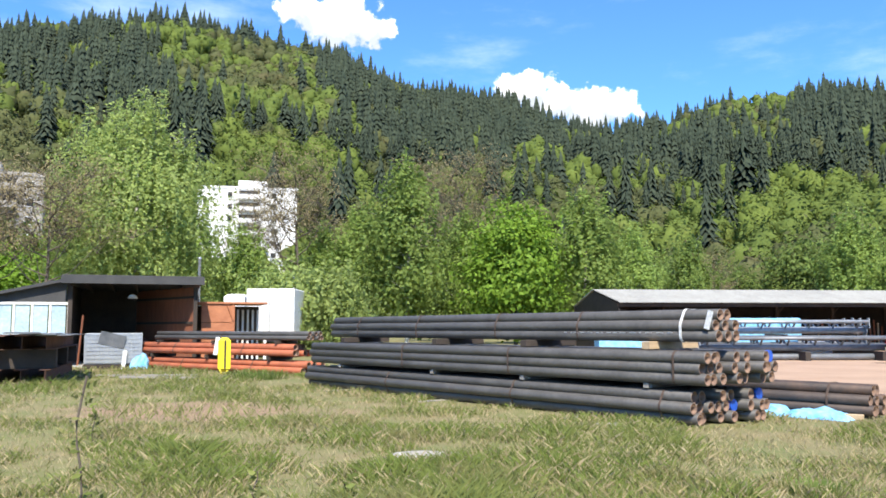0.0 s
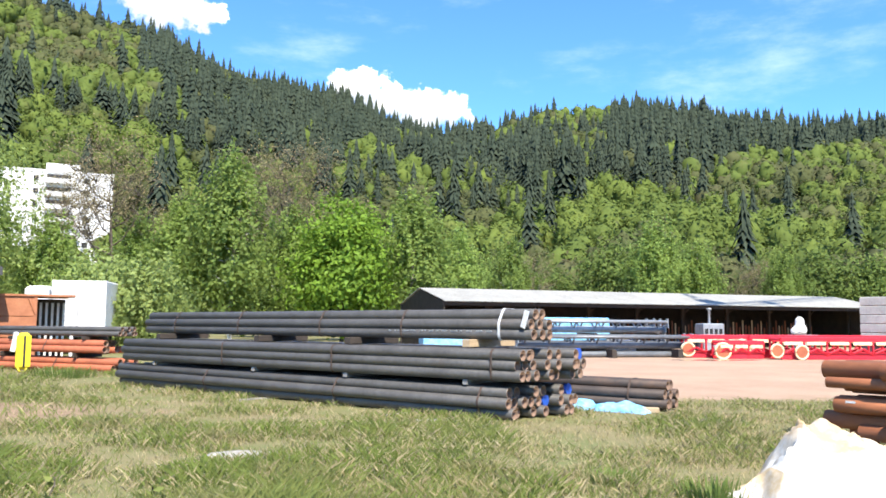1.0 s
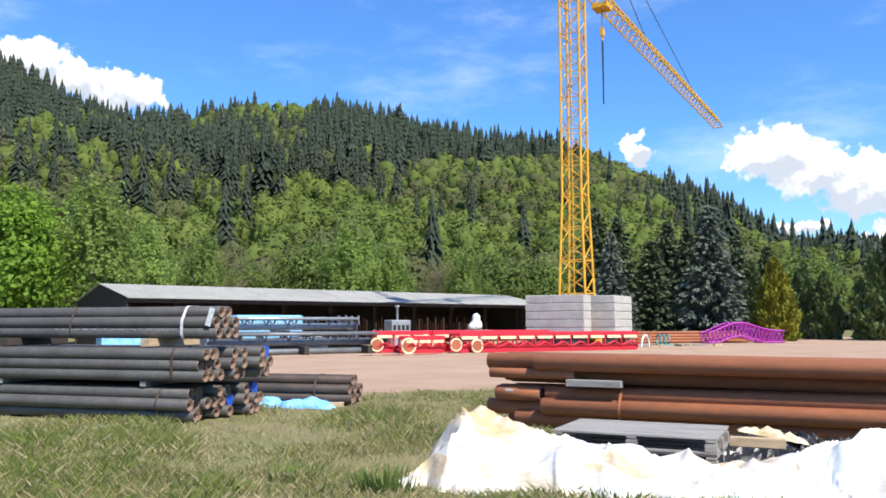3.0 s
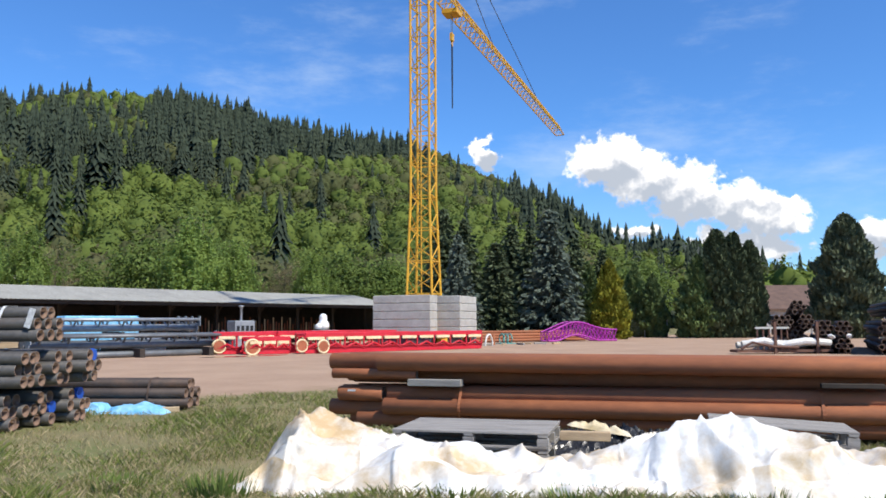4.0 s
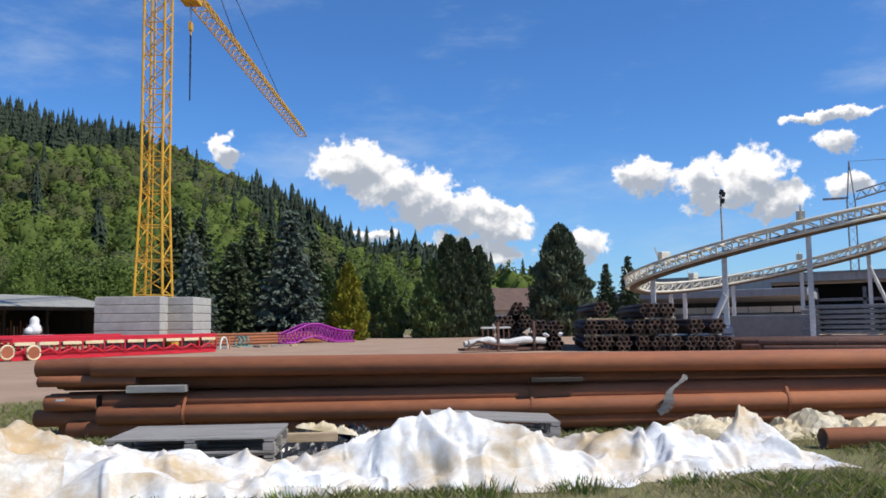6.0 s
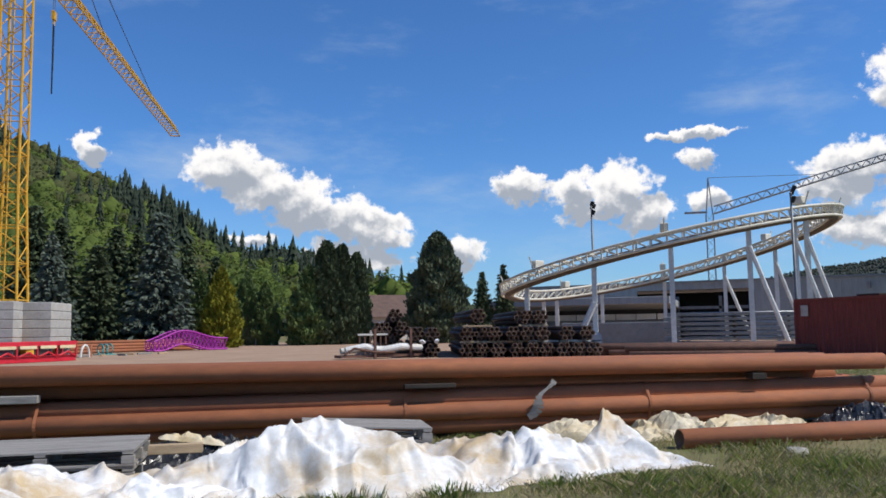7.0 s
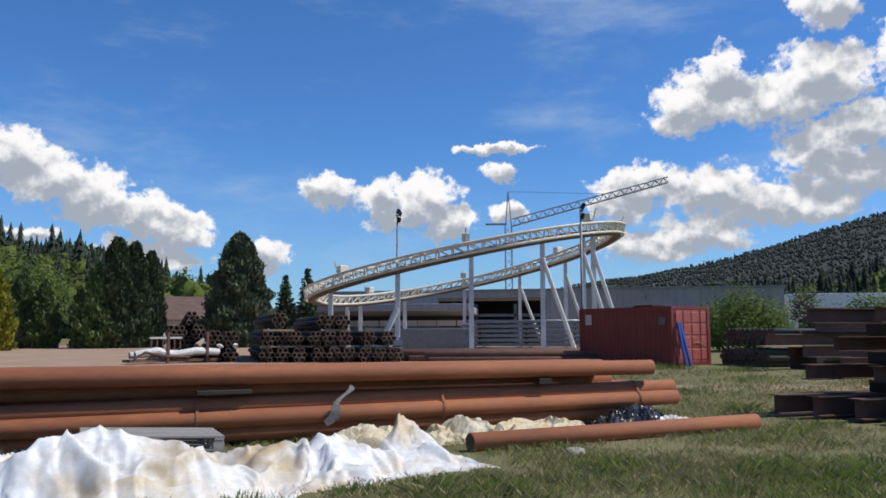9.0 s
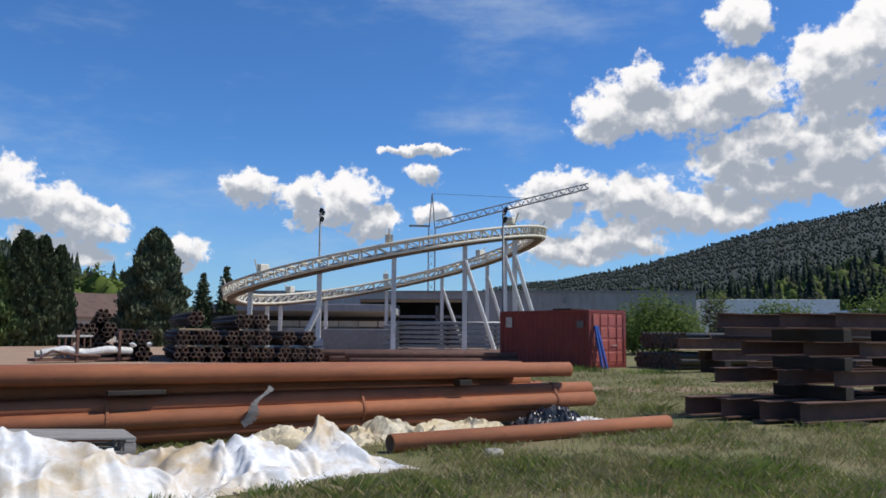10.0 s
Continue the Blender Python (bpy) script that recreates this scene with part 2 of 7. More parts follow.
M = {
    "black_steel": mat("black_steel", (0.078, 0.073, 0.068), (0.112, 0.106, 0.098), 2.0, 0.46, 0.2, 0.12, 60, (0.085, 0.062, 0.048), 0.3, 0.9),
    "steel_rim": mat("steel_rim", (0.26, 0.165, 0.115), (0.15, 0.095, 0.07), 9, 0.8, 0.1, 0.2, 60),
    "brown_steel": mat("brown_steel", (0.075, 0.055, 0.045), (0.045, 0.036, 0.033), 2.5, 0.6, 0.2, 0.15, 60, (0.13, 0.075, 0.05), 0.4, 0.9),
    "rust": mat("rust", (0.36, 0.128, 0.055), (0.27, 0.095, 0.045), 1.6, 0.78, 0.0, 0.15, 70, (0.36, 0.16, 0.08), 0.33, 0.8, stretch=(0.35, 1, 1)),
    "rust_dark": mat("rust_dark", (0.17, 0.088, 0.062), (0.11, 0.06, 0.046), 2.2, 0.82, 0.1, 0.25, 50, (0.20, 0.10, 0.065), 0.35, 1.0),
    "rust_red": mat("rust_red", (0.42, 0.125, 0.06), (0.30, 0.09, 0.045), 1.6, 0.75, 0.0, 0.15, 60, (0.24, 0.08, 0.05), 0.3, 0.8),
    "strap": mat("strap", (0.13, 0.085, 0.06), (0.075, 0.055, 0.045), 20, 0.7, 0.3),
    "white_mark": mat("white_mark", (0.72, 0.72, 0.70), (0.5, 0.5, 0.5), 20, 0.7),
    "blue_cap": mat("blue_cap", (0.02, 0.10, 0.50), (0.02, 0.08, 0.36), 6, 0.45, 0, 0.02),
    "blue_tarp": mat("blue_tarp", (0.13, 0.42, 0.72), (0.30, 0.58, 0.80), 5, 0.5, 0, 0.1, 30),
    "grey_wood": mat("grey_wood", (0.34, 0.32, 0.29), (0.22, 0.205, 0.19), 5, 0.9, 0, 0.3, 40, (0.15, 0.135, 0.12), 0.35, 2.0, stretch=(0.4, 3, 3)),
    "raw_wood": mat("raw_wood", (0.50, 0.37, 0.23), (0.38, 0.27, 0.16), 5, 0.85, 0, 0.25, 40, stretch=(0.4, 3, 3)),
    "concrete": mat("concrete", (0.47, 0.46, 0.42), (0.36, 0.35, 0.32), 1.5, 0.9, 0, 0.25, 25, (0.25, 0.24, 0.21), 0.3, 0.7),
    "crane_yellow": mat("crane_yellow", (0.72, 0.40, 0.04), (0.60, 0.31, 0.03), 1.2, 0.5, 0.0, 0.05, 30, (0.36, 0.17, 0.05), 0.2, 0.6),
    "crane_grey": mat("crane_grey", (0.30, 0.31, 0.33), (0.22, 0.23, 0.25), 1.2, 0.6),
    "red_paint": mat("red_paint", (0.62, 0.025, 0.045), (0.48, 0.02, 0.035), 1.5, 0.45, 0, 0.05, 30, (0.35, 0.05, 0.05), 0.25, 0.8),
    "cream_paint": mat("cream_paint", (0.78, 0.66, 0.42), (0.66, 0.52, 0.30), 3, 0.55, 0, 0.05),
    "purple_paint": mat("purple_paint", (0.42, 0.035, 0.36), (0.32, 0.025, 0.27), 1.5, 0.5, 0, 0.05),
    "teal_paint": mat("teal_paint", (0.10, 0.36, 0.33), (0.08, 0.27, 0.25), 2, 0.5),
    "galvanised": mat("galvanised", (0.42, 0.44, 0.45), (0.30, 0.32, 0.34), 3, 0.45, 0.5, 0.08, 40, (0.22, 0.22, 0.21), 0.25, 1.2),
    "dull_steel": mat("dull_steel", (0.20, 0.21, 0.22), (0.13, 0.14, 0.15), 2, 0.5, 0.4, 0.1, 40),
    "track_white": mat("track_white", (0.78, 0.74, 0.62), (0.64, 0.59, 0.47), 1.5, 0.6, 0, 0.08, 30, (0.30, 0.24, 0.16), 0.25, 1.0),
    "track_under": mat("track_under", (0.16, 0.12, 0.085), (0.10, 0.08, 0.06), 1.5, 0.7),
    "post_white": mat("post_white", (0.74, 0.73, 0.69), (0.60, 0.59, 0.55), 0.8, 0.6, 0, 0.08, 30, (0.34, 0.31, 0.26), 0.25, 0.8),
    "white_paint": mat("white_paint", (0.80, 0.80, 0.78), (0.68, 0.68, 0.66), 0.9, 0.5, 0, 0.04, 20, (0.5, 0.47, 0.42), 0.12, 0.8),
    "tarp": mat("tarp", (0.94, 0.94, 0.925), (0.89, 0.885, 0.86), 1.6, 0.5, 0, 0.06, 22, (0.62, 0.47, 0.28), 0.49, 1.2, leafy=0.15),
    "tarp_stained": mat("tarp_stained", (0.84, 0.82, 0.76), (0.74, 0.69, 0.60), 2.4, 0.55, 0, 0.08, 22, (0.56, 0.40, 0.22), 0.52, 1.9, leafy=0.1),
    "beige_tarp": mat("beige_tarp", (0.55, 0.43, 0.24), (0.68, 0.60, 0.44), 2.2, 0.6, 0, 0.15, 22, (0.34, 0.24, 0.12), 0.3, 2.0),
    "black_foil": mat("black_foil", (0.018, 0.018, 0.020), (0.03, 0.03, 0.032), 3, 0.28, 0, 0.25, 20),
    "roof_sheet": mat("roof_sheet", (0.34, 0.335, 0.30), (0.27, 0.265, 0.24), 0.5, 0.8, 0, 0.1, 10, (0.33, 0.32, 0.29), 0.3, 0.4),
    "dark_wood": mat("dark_wood", (0.055, 0.042, 0.033), (0.035, 0.028, 0.023), 2, 0.9, 0, 0.3, 30),
    "felt_roof": mat("felt_roof", (0.040, 0.042, 0.045), (0.06, 0.06, 0.06), 1.5, 0.85, 0, 0.2, 30),
    "plank_red": mat("plank_red", (0.26, 0.095, 0.05), (0.18, 0.065, 0.035), 3, 0.85, 0, 0.3, 30, stretch=(3, 3, 0.4)),
    "board_orange": mat("board_orange", (0.42, 0.17, 0.085), (0.32, 0.12, 0.06), 2, 0.8, 0, 0.15, 20),
    "container_red": mat("container_red", (0.26, 0.055, 0.045), (0.20, 0.04, 0.035), 0.8, 0.55, 0, 0.06, 20, (0.34, 0.13, 0.09), 0.2, 1.0),
    "door_red": mat("door_red", (0.50, 0.13, 0.10), (0.40, 0.10, 0.08), 1.2, 0.55, 0, 0.06, 20, (0.30, 0.08, 0.06), 0.3, 1.2),
    "blue_paint": mat("blue_paint", (0.04, 0.11, 0.42), (0.03, 0.08, 0.30), 3, 0.45),
    "hall_grey": mat("hall_grey", (0.33, 0.335, 0.335), (0.28, 0.285, 0.285), 0.3, 0.7, 0, 0.03, 6, stretch=(1, 1, 0.2)),
    "hall_roof": mat("hall_roof", (0.26, 0.27, 0.28), (0.2, 0.21, 0.22), 0.3, 0.6),
    # near-black: dark glass and fittings, also shade painted into the hall bay, canopy and balconies
    "black_and_shade": mat("black_and_shade", (0.02, 0.021, 0.024), (0.012, 0.013, 0.015), 1.0, 0.6),
    "house_wall": mat("house_wall", (0.60, 0.58, 0.52), (0.5, 0.48, 0.44), 0.6, 0.85),
    "tile_roof": mat("tile_roof", (0.16, 0.10, 0.075), (0.11, 0.07, 0.055), 1.2, 0.9, 0, 0.3, 10),
    "tower_white": mat("tower_white", (0.80, 0.80, 0.79), (0.70, 0.70, 0.69), 0.15, 0.8, 0, 0.03, 5),
    "tower_grey": mat("tower_grey", (0.36, 0.34, 0.31), (0.28, 0.265, 0.25), 0.2, 0.85),
    "yellow_pad": mat("yellow_pad", (0.74, 0.60, 0.03), (0.62, 0.48, 0.02), 6, 0.5, 0, 0.06),
    "stone": mat("stone", (0.42, 0.39, 0.33), (0.30, 0.28, 0.24), 5, 0.95, 0, 0.5, 20),
    "bark": mat("bark", (0.13, 0.105, 0.08), (0.08, 0.065, 0.05), 6, 0.95, 0, 0.6, 25),
    "birch_bark": mat("birch_bark", (0.55, 0.53, 0.48), (0.16, 0.14, 0.12), 4, 0.85, 0, 0.3, 20, stretch=(1, 1, 0.5)),
    "leaf_birch": mat("leaf_birch", (0.275, 0.375, 0.105), (0.21, 0.30, 0.08), 0.35, 0.6, 0, 0, island=0.7, leafy=0.5),
    "leaf_willow": mat("leaf_willow", (0.34, 0.42, 0.15), (0.27, 0.35, 0.11), 0.35, 0.6, 0, 0, island=0.7, leafy=0.5),
    "leaf_bright": mat("leaf_bright", (0.20, 0.33, 0.045), (0.145, 0.25, 0.035), 0.35, 0.55, 0, 0, island=0.7, leafy=0.4),
    "leaf_green": mat("leaf_green", (0.175, 0.24, 0.066), (0.13, 0.19, 0.05), 0.35, 0.6, 0, 0, island=0.7, leafy=0.42),
    "leaf_brown": mat("leaf_brown", (0.36, 0.30, 0.18), (0.27, 0.22, 0.12), 0.35, 0.7, 0, 0, island=0.7, leafy=0.25),
    "needle_dark": mat("needle_dark", (0.088, 0.112, 0.060), (0.060, 0.082, 0.044), 0.5, 0.7, 0, 0, island=0.7),
    "needle_blue": mat("needle_blue", (0.125, 0.155, 0.125), (0.08, 0.105, 0.085), 0.5, 0.7, 0, 0, island=0.7),
    "needle_giant": mat("needle_giant", (0.125, 0.150, 0.090), (0.085, 0.108, 0.066), 0.5, 0.7, 0, 0, island=0.7),
    "needle_green": mat("needle_green", (0.135, 0.185, 0.068), (0.092, 0.135, 0.05), 0.5, 0.7, 0, 0, island=0.7),
    "needle_yellow": mat("needle_yellow", (0.27, 0.25, 0.03), (0.16, 0.17, 0.025), 0.5, 0.7, 0, 0, island=0.7),
    "grass_blade": mat("grass_blade", (0.165, 0.222, 0.052), (0.215, 0.245, 0.080), 0.25, 0.6, 0, 0, stain=(0.31, 0.26, 0.14), cover=0.38, sscale=0.7, island=0.7, leafy=0.42),
    "dry_blade": mat("dry_blade", (0.42, 0.36, 0.22), (0.34, 0.28, 0.16), 0.5, 0.8, 0, 0, island=0.6, leafy=0.2),
    "wire": mat("wire", (0.20, 0.21, 0.20), (0.15, 0.16, 0.15), 5, 0.6, 0.4),
    "glass_mat": mat("glass_mat", (0.42, 0.52, 0.56), (0.32, 0.42, 0.47), 1.0, 0.12, 0.0, 0.0, spec=0.8),
    "water": mat("water", (0.10, 0.065, 0.045), (0.08, 0.05, 0.035), 1.0, 0.05, 0, 0.01, 3, spec=0.6),
    "tank": mat("tank", (0.58, 0.60, 0.62), (0.5, 0.52, 0.54), 0.5, 0.35, 0.3),
}


# ---------------------------------------------------------------- building helpers
class Build:
    """Collects the vertices and faces of one mesh."""

    def __init__(self):
        self.v, self.f = [], []

    def add(self, verts, faces):
        k = len(self.v)
        self.v += [tuple(p) for p in verts]
        self.f += [tuple(i + k for i in face) for face in faces]
        return self

    def box(self, c, s, rz=0.0, rx=0.0, ry=0.0, chamfer=0.0):
        """A box with its middle at c and sides s; chamfer bevels its four long top edges."""
        m = pose(*c, rx, ry, rz)
        x, y, z = s[0] / 2, s[1] / 2, s[2] / 2
        if chamfer:
            k = min(chamfer, x * 0.9, y * 0.9, z * 0.9)
            ring = lambda zz, i: [(x - i, y - i, zz), (-x + i, y - i, zz), (-x + i, -y + i, zz), (x - i, -y + i, zz)]
            verts = ring(-z, k) + ring(-z + k, 0) + ring(z - k, 0) + ring(z, k)
            faces = [(3, 2, 1, 0), (12, 13, 14, 15)]
            for lay in range(3):
                for i in range(4):
                    a, b = lay * 4 + i, lay * 4 + (i + 1) % 4
                    faces.append((a, b, b + 4, a + 4))
        else:
            verts = [(a * x, b * y, c_ * z) for c_ in (-1, 1) for b in (-1, 1) for a in (-1, 1)]
            faces = [(0, 2, 3, 1), (4, 5, 7, 6), (0, 1, 5, 4), (2, 6, 7, 3), (0, 4, 6, 2), (1, 3, 7, 5)]
        return self.add([m @ Vector(p) for p in verts], faces)

    def tube(self, p, q, r, n=8, r2=None, caps=True):
        p, q = Vector(p), Vector(q)
        d = (q - p).normalized()
        a = d.orthogonal().normalized()
        b = d.cross(a)
        r2 = r if r2 is None else r2
        verts = [o + (a * math.cos(2 * math.pi * i / n) + b * math.sin(2 * math.pi * i / n)) * rr for o, rr in ((p, r), (q, r2)) for i in range(n)]
        faces = [(i, (i + 1) % n, n + (i + 1) % n, n + i) for i in range(n)]
        if caps:
            faces += [tuple(reversed(range(n))), tuple(range(n, 2 * n))]
        return self.add(verts, faces)

    def path(self, pts, r, n=8, closed=False):
        """A round bar along a line of points."""
        pts = [Vector(p) for p in pts]
        verts, m = [], len(pts)
        for i, p in enumerate(pts):
            d = (pts[(i + 1) % m] - pts[i - 1]) if closed or 0 < i < m - 1 else (pts[1] - pts[0] if i == 0 else pts[-1] - pts[-2])
            d.normalize()
            a = d.cross(Vector((0, 0, 1)))
            a = a.normalized() if a.length > 1e-4 else Vector((1, 0, 0))
            b = d.cross(a)
            verts += [p + (a * math.cos(2 * math.pi * k / n) + b * math.sin(2 * math.pi * k / n)) * r for k in range(n)]
        faces = []
        for i in range(m if closed else m - 1):
            for k in range(n):
                a0, b0 = i * n, ((i + 1) % m) * n
                faces.append((a0 + k, a0 + (k + 1) % n, b0 + (k + 1) % n, b0 + k))
        return self.add(verts, faces)

    def sweep(self, prof, p, q, up=(0, 0, 1)):
        """A closed outline, given as (side, up), drawn from p to q."""
        p, q, up = Vector(p), Vector(q), Vector(up)
        d = (q - p).normalized()
        side = d.cross(up).normalized()
        up = side.cross(d)
        n = len(prof)
        verts = [o + side * s + up * u for o in (p, q) for s, u in prof]
        faces = [(i, (i + 1) % n, n + (i + 1) % n, n + i) for i in range(n)] + [tuple(reversed(range(n))), tuple(range(n, 2 * n))]
        return self.add(verts, faces)

    def lathe(self, prof, n=16, at=(0, 0, 0)):
        verts = [(at[0] + r * math.cos(2 * math.pi * k / n), at[1] + r * math.sin(2 * math.pi * k / n), at[2] + z) for r, z in prof for k in range(n)]
        faces = [(i * n + k, i * n + (k + 1) % n, (i + 1) * n + (k + 1) % n, (i + 1) * n + k) for i in range(len(prof) - 1) for k in range(n)]
        return self.add(verts, faces)

    def mesh(self, name, material, smooth=False):
        me = bpy.data.meshes.new(name)
        me.from_pydata(self.v, [], self.f)
        me.materials.append(material)
        if smooth:
            me.shade_smooth()
        me.update()
        return me


def part(name, build, material, parent, label="", smooth=False):
    """One mesh under a thing or under a part. build: a Build, or a mesh to share."""
    me = build if isinstance(build, bpy.types.Mesh) else build.mesh(name, M[material], smooth)
    ob = new(name, me)
    ob.parent = parent
    return tagged(ob, label)


def thing(name, m, label, category, group="", kind=""):
    ob = new(name)
    ob.empty_display_size = 0.2
    ob.matrix_world = m
    return tagged(ob, label, category, group, kind)


def solid(name, build, material, label, category, group="", kind="", m=None, smooth=False):
    """A thing that is one mesh."""
    ob = new(name, build.mesh(name, M[material], smooth))
    if m is not None:
        ob.matrix_world = m
    return tagged(ob, label, category, group, kind)


def fast_mesh(name, verts, faces, material, smooth=False):
    me = bpy.data.meshes.new(name)
    verts, faces = np.asarray(verts, np.float32), np.asarray(faces, np.int32)
    k = faces.shape[1]
    me.vertices.add(len(verts))
    me.vertices.foreach_set("co", verts.ravel())
    me.loops.add(faces.size)
    me.loops.foreach_set("vertex_index", faces.ravel())
    me.polygons.add(len(faces))
    me.polygons.foreach_set("loop_start", np.arange(0, faces.size, k, dtype=np.int32))
    me.materials.append(material)
    me.update(calc_edges=True)
    if smooth:
        me.shade_smooth()
    return me


def polar(az, d, z=0.0):
    """A place by azimuth (degrees to the left of +y) and distance."""
    return Vector((-math.sin(radians(az)) * d, math.cos(radians(az)) * d, z))


def curve_at(table, x):
    xs, ys = zip(*table)
    return np.interp(x, xs, ys)


# ---------------------------------------------------------------- ground
def ground_material():
    m = bpy.data.materials.new("ground")
    m.use_nodes = True
    nt = m.node_tree
    N, L = nt.nodes.new, nt.links.new
    b = nt.nodes["Principled BSDF"]
    b.inputs["Roughness"].default_value, b.inputs["Specular IOR Level"].default_value = 0.95, 0.15
    co = N("ShaderNodeTexCoord").outputs["Object"]

    def op(kind, a, c=None):
        n = N("ShaderNodeMath")
        n.operation = kind
        for i, w in enumerate((a, c)):
            if isinstance(w, (int, float)):
                n.inputs[i].default_value = w
            elif w is not None:
                L(w, n.inputs[i])
        return n.outputs[0]

    def fbm(s, detail=6.0):
        n = N("ShaderNodeTexNoise")
        n.inputs["Scale"].default_value, n.inputs["Detail"].default_value, n.inputs["Roughness"].default_value = s, detail, 0.62
        L(co, n.inputs["Vector"])
        return n.outputs[0]

    def ramp(f, lo, hi):
        n = N("ShaderNodeMapRange")
        n.inputs["From Min"].default_value, n.inputs["From Max"].default_value = lo, hi
        L(f, n.inputs["Value"])
        return n.outputs["Result"]

    def mix(f, a, c):
        n = N("ShaderNodeMix")
        n.data_type = "RGBA"
        L(f, n.inputs[0])
        for s, w in ((n.inputs[6], a), (n.inputs[7], c)):
            if isinstance(w, tuple):
                s.default_value = (*w, 1.0)
            else:
                L(w, s)
        return n.outputs[2]

    xyz = N("ShaderNodeSeparateXYZ")
    L(co, xyz.inputs[0])
    x, y = xyz.outputs[0], xyz.outputs[1]
    slope = op("ADD", op("MULTIPLY", op("SUBTRACT", x, 12.0), 0.585), op("MULTIPLY", op("SUBTRACT", y, 16.0), 0.81))
    yard = op("MAXIMUM", op("SUBTRACT", y, 17.0), slope)
    yard = op("MINIMUM", op("MINIMUM", yard, op("SUBTRACT", x, 0.5)), op("MINIMUM", op("SUBTRACT", y, 1.0), op("SUBTRACT", 62.0, y)))
    track = op("SUBTRACT", 1.0, op("ABSOLUTE", op("SUBTRACT", op("ADD", x, op("MULTIPLY", y, 0.25)), 23.2)))
    track = op("MINIMUM", track, op("SUBTRACT", -0.5, y))
    e1 = op("MULTIPLY", op("ADD", x, 7.2), 0.34)
    e2 = op("MULTIPLY", op("SUBTRACT", y, 14.4), 0.5)
    bare = op("SUBTRACT", 1.0, op("ADD", op("MULTIPLY", e1, e1), op("MULTIPLY", e2, e2)))
    rag = op("MULTIPLY", op("SUBTRACT", fbm(0.9), 0.5), 4.0)
    sand = ramp(op("ADD", op("MAXIMUM", yard, track), rag), -0.5, 0.9)
    worn = ramp(op("ADD", op("MULTIPLY", bare, 1.2), rag), -0.2, 0.9)
    turf = mix(ramp(fbm(0.7), 0.38, 0.62), (0.125, 0.16, 0.052), (0.235, 0.195, 0.105))
    turf = mix(ramp(fbm(9.0), 0.35, 0.7), turf, (0.20, 0.17, 0.085))
    earth = mix(ramp(fbm(3.0), 0.35, 0.65), (0.31, 0.215, 0.14), (0.22, 0.155, 0.10))
    dust = mix(ramp(fbm(0.35), 0.35, 0.65), (0.43, 0.295, 0.205), (0.32, 0.21, 0.145))
    dust = mix(ramp(fbm(6.0), 0.4, 0.75), dust, (0.38, 0.275, 0.20))
    out = mix(sand, mix(worn, turf, earth), dust)
    L(out, b.inputs["Base Color"])
    bp = N("ShaderNodeBump")
    bp.inputs["Strength"].default_value, bp.inputs["Distance"].default_value = 0.6, 0.05
    L(fbm(14.0), bp.inputs["Height"]), L(bp.outputs[0], b.inputs["Normal"])
    return m


def ground_sheet():
    rings = [0.0] + [0.7 * 1.16 ** k for k in range(60)]
    rings = [r for r in rings if r < 4200] + [4200]
    n = 96
    b = Build()
    verts = [(0, 0, 0)]
    for r in rings[1:]:
        verts += [(r * math.cos(2 * math.pi * k / n), r * math.sin(2 * math.pi * k / n), 0.0) for k in range(n)]
    faces = [(0, 1 + k, 1 + (k + 1) % n) for k in range(n)]
    for i in range(len(rings) - 2):
        a, c = 1 + i * n, 1 + (i + 1) * n
        faces += [(a + k, c + k, c + (k + 1) % n, a + (k + 1) % n) for k in range(n)]
    b.add(verts, faces)
    me = b.mesh("ground", ground_material())
    tagged(new("ground", me), "rough grass and bare reddish sandy storage yard", "ground", kind="structure")


ground_sheet()


# ---------------------------------------------------------------- hills and far woods
RIDGE = [(-64, 0.0), (-60, 0.9), (-56, 2.0), (-52, 3.0), (-48, 4.3), (-46, 5.2), (-44.4, 6.5), (-42, 7.6), (-39.7, 8.7), (-37.5, 9.9),
         (-35, 11.1), (-32, 11.6), (-28, 11.9), (-22.4, 13.0), (-19, 13.7), (-17, 14.2), (-10.5, 14.3), (-8.6, 13.6), (-6.7, 12.9), (-3.6, 12.6),
         (0.3, 13.2), (2.3, 14.2), (6.3, 15.2), (10.4, 16.0), (13.3, 16.6), (16.6, 18.4), (20.6, 19.0), (28.3, 19.8), (38.0, 18.0), (60.0, 14.0), (80, 8.0)]
RIDGE_BACK = [(-66, 0.5), (-61, 1.5), (-59.3, 2.5), (-55.9, 4.1), (-53.2, 5.2), (-51.3, 5.6), (-48.9, 5.6), (-44, 5.4)]
RIDGE_EAST = [(-150, 3.0), (-130, 8.0), (-118, 8.9), (-112, 8.5), (-109.6, 8.2), (-106.0, 7.5), (-102.6, 6.9), (-99.0, 5.9), (-95.3, 4.85), (-91.5, 4.05),
              (-87.5, 3.5), (-84.0, 3.0), (-80, 2.5), (-72, 1.7), (-64, 1.0)]
RIDGE_NEAR_EAST = [(-150, 4.0), (-125, 5.6), (-110, 4.4), (-105, 3.4), (-101, 2.4), (-97, 1.3), (-92, 0.4)]


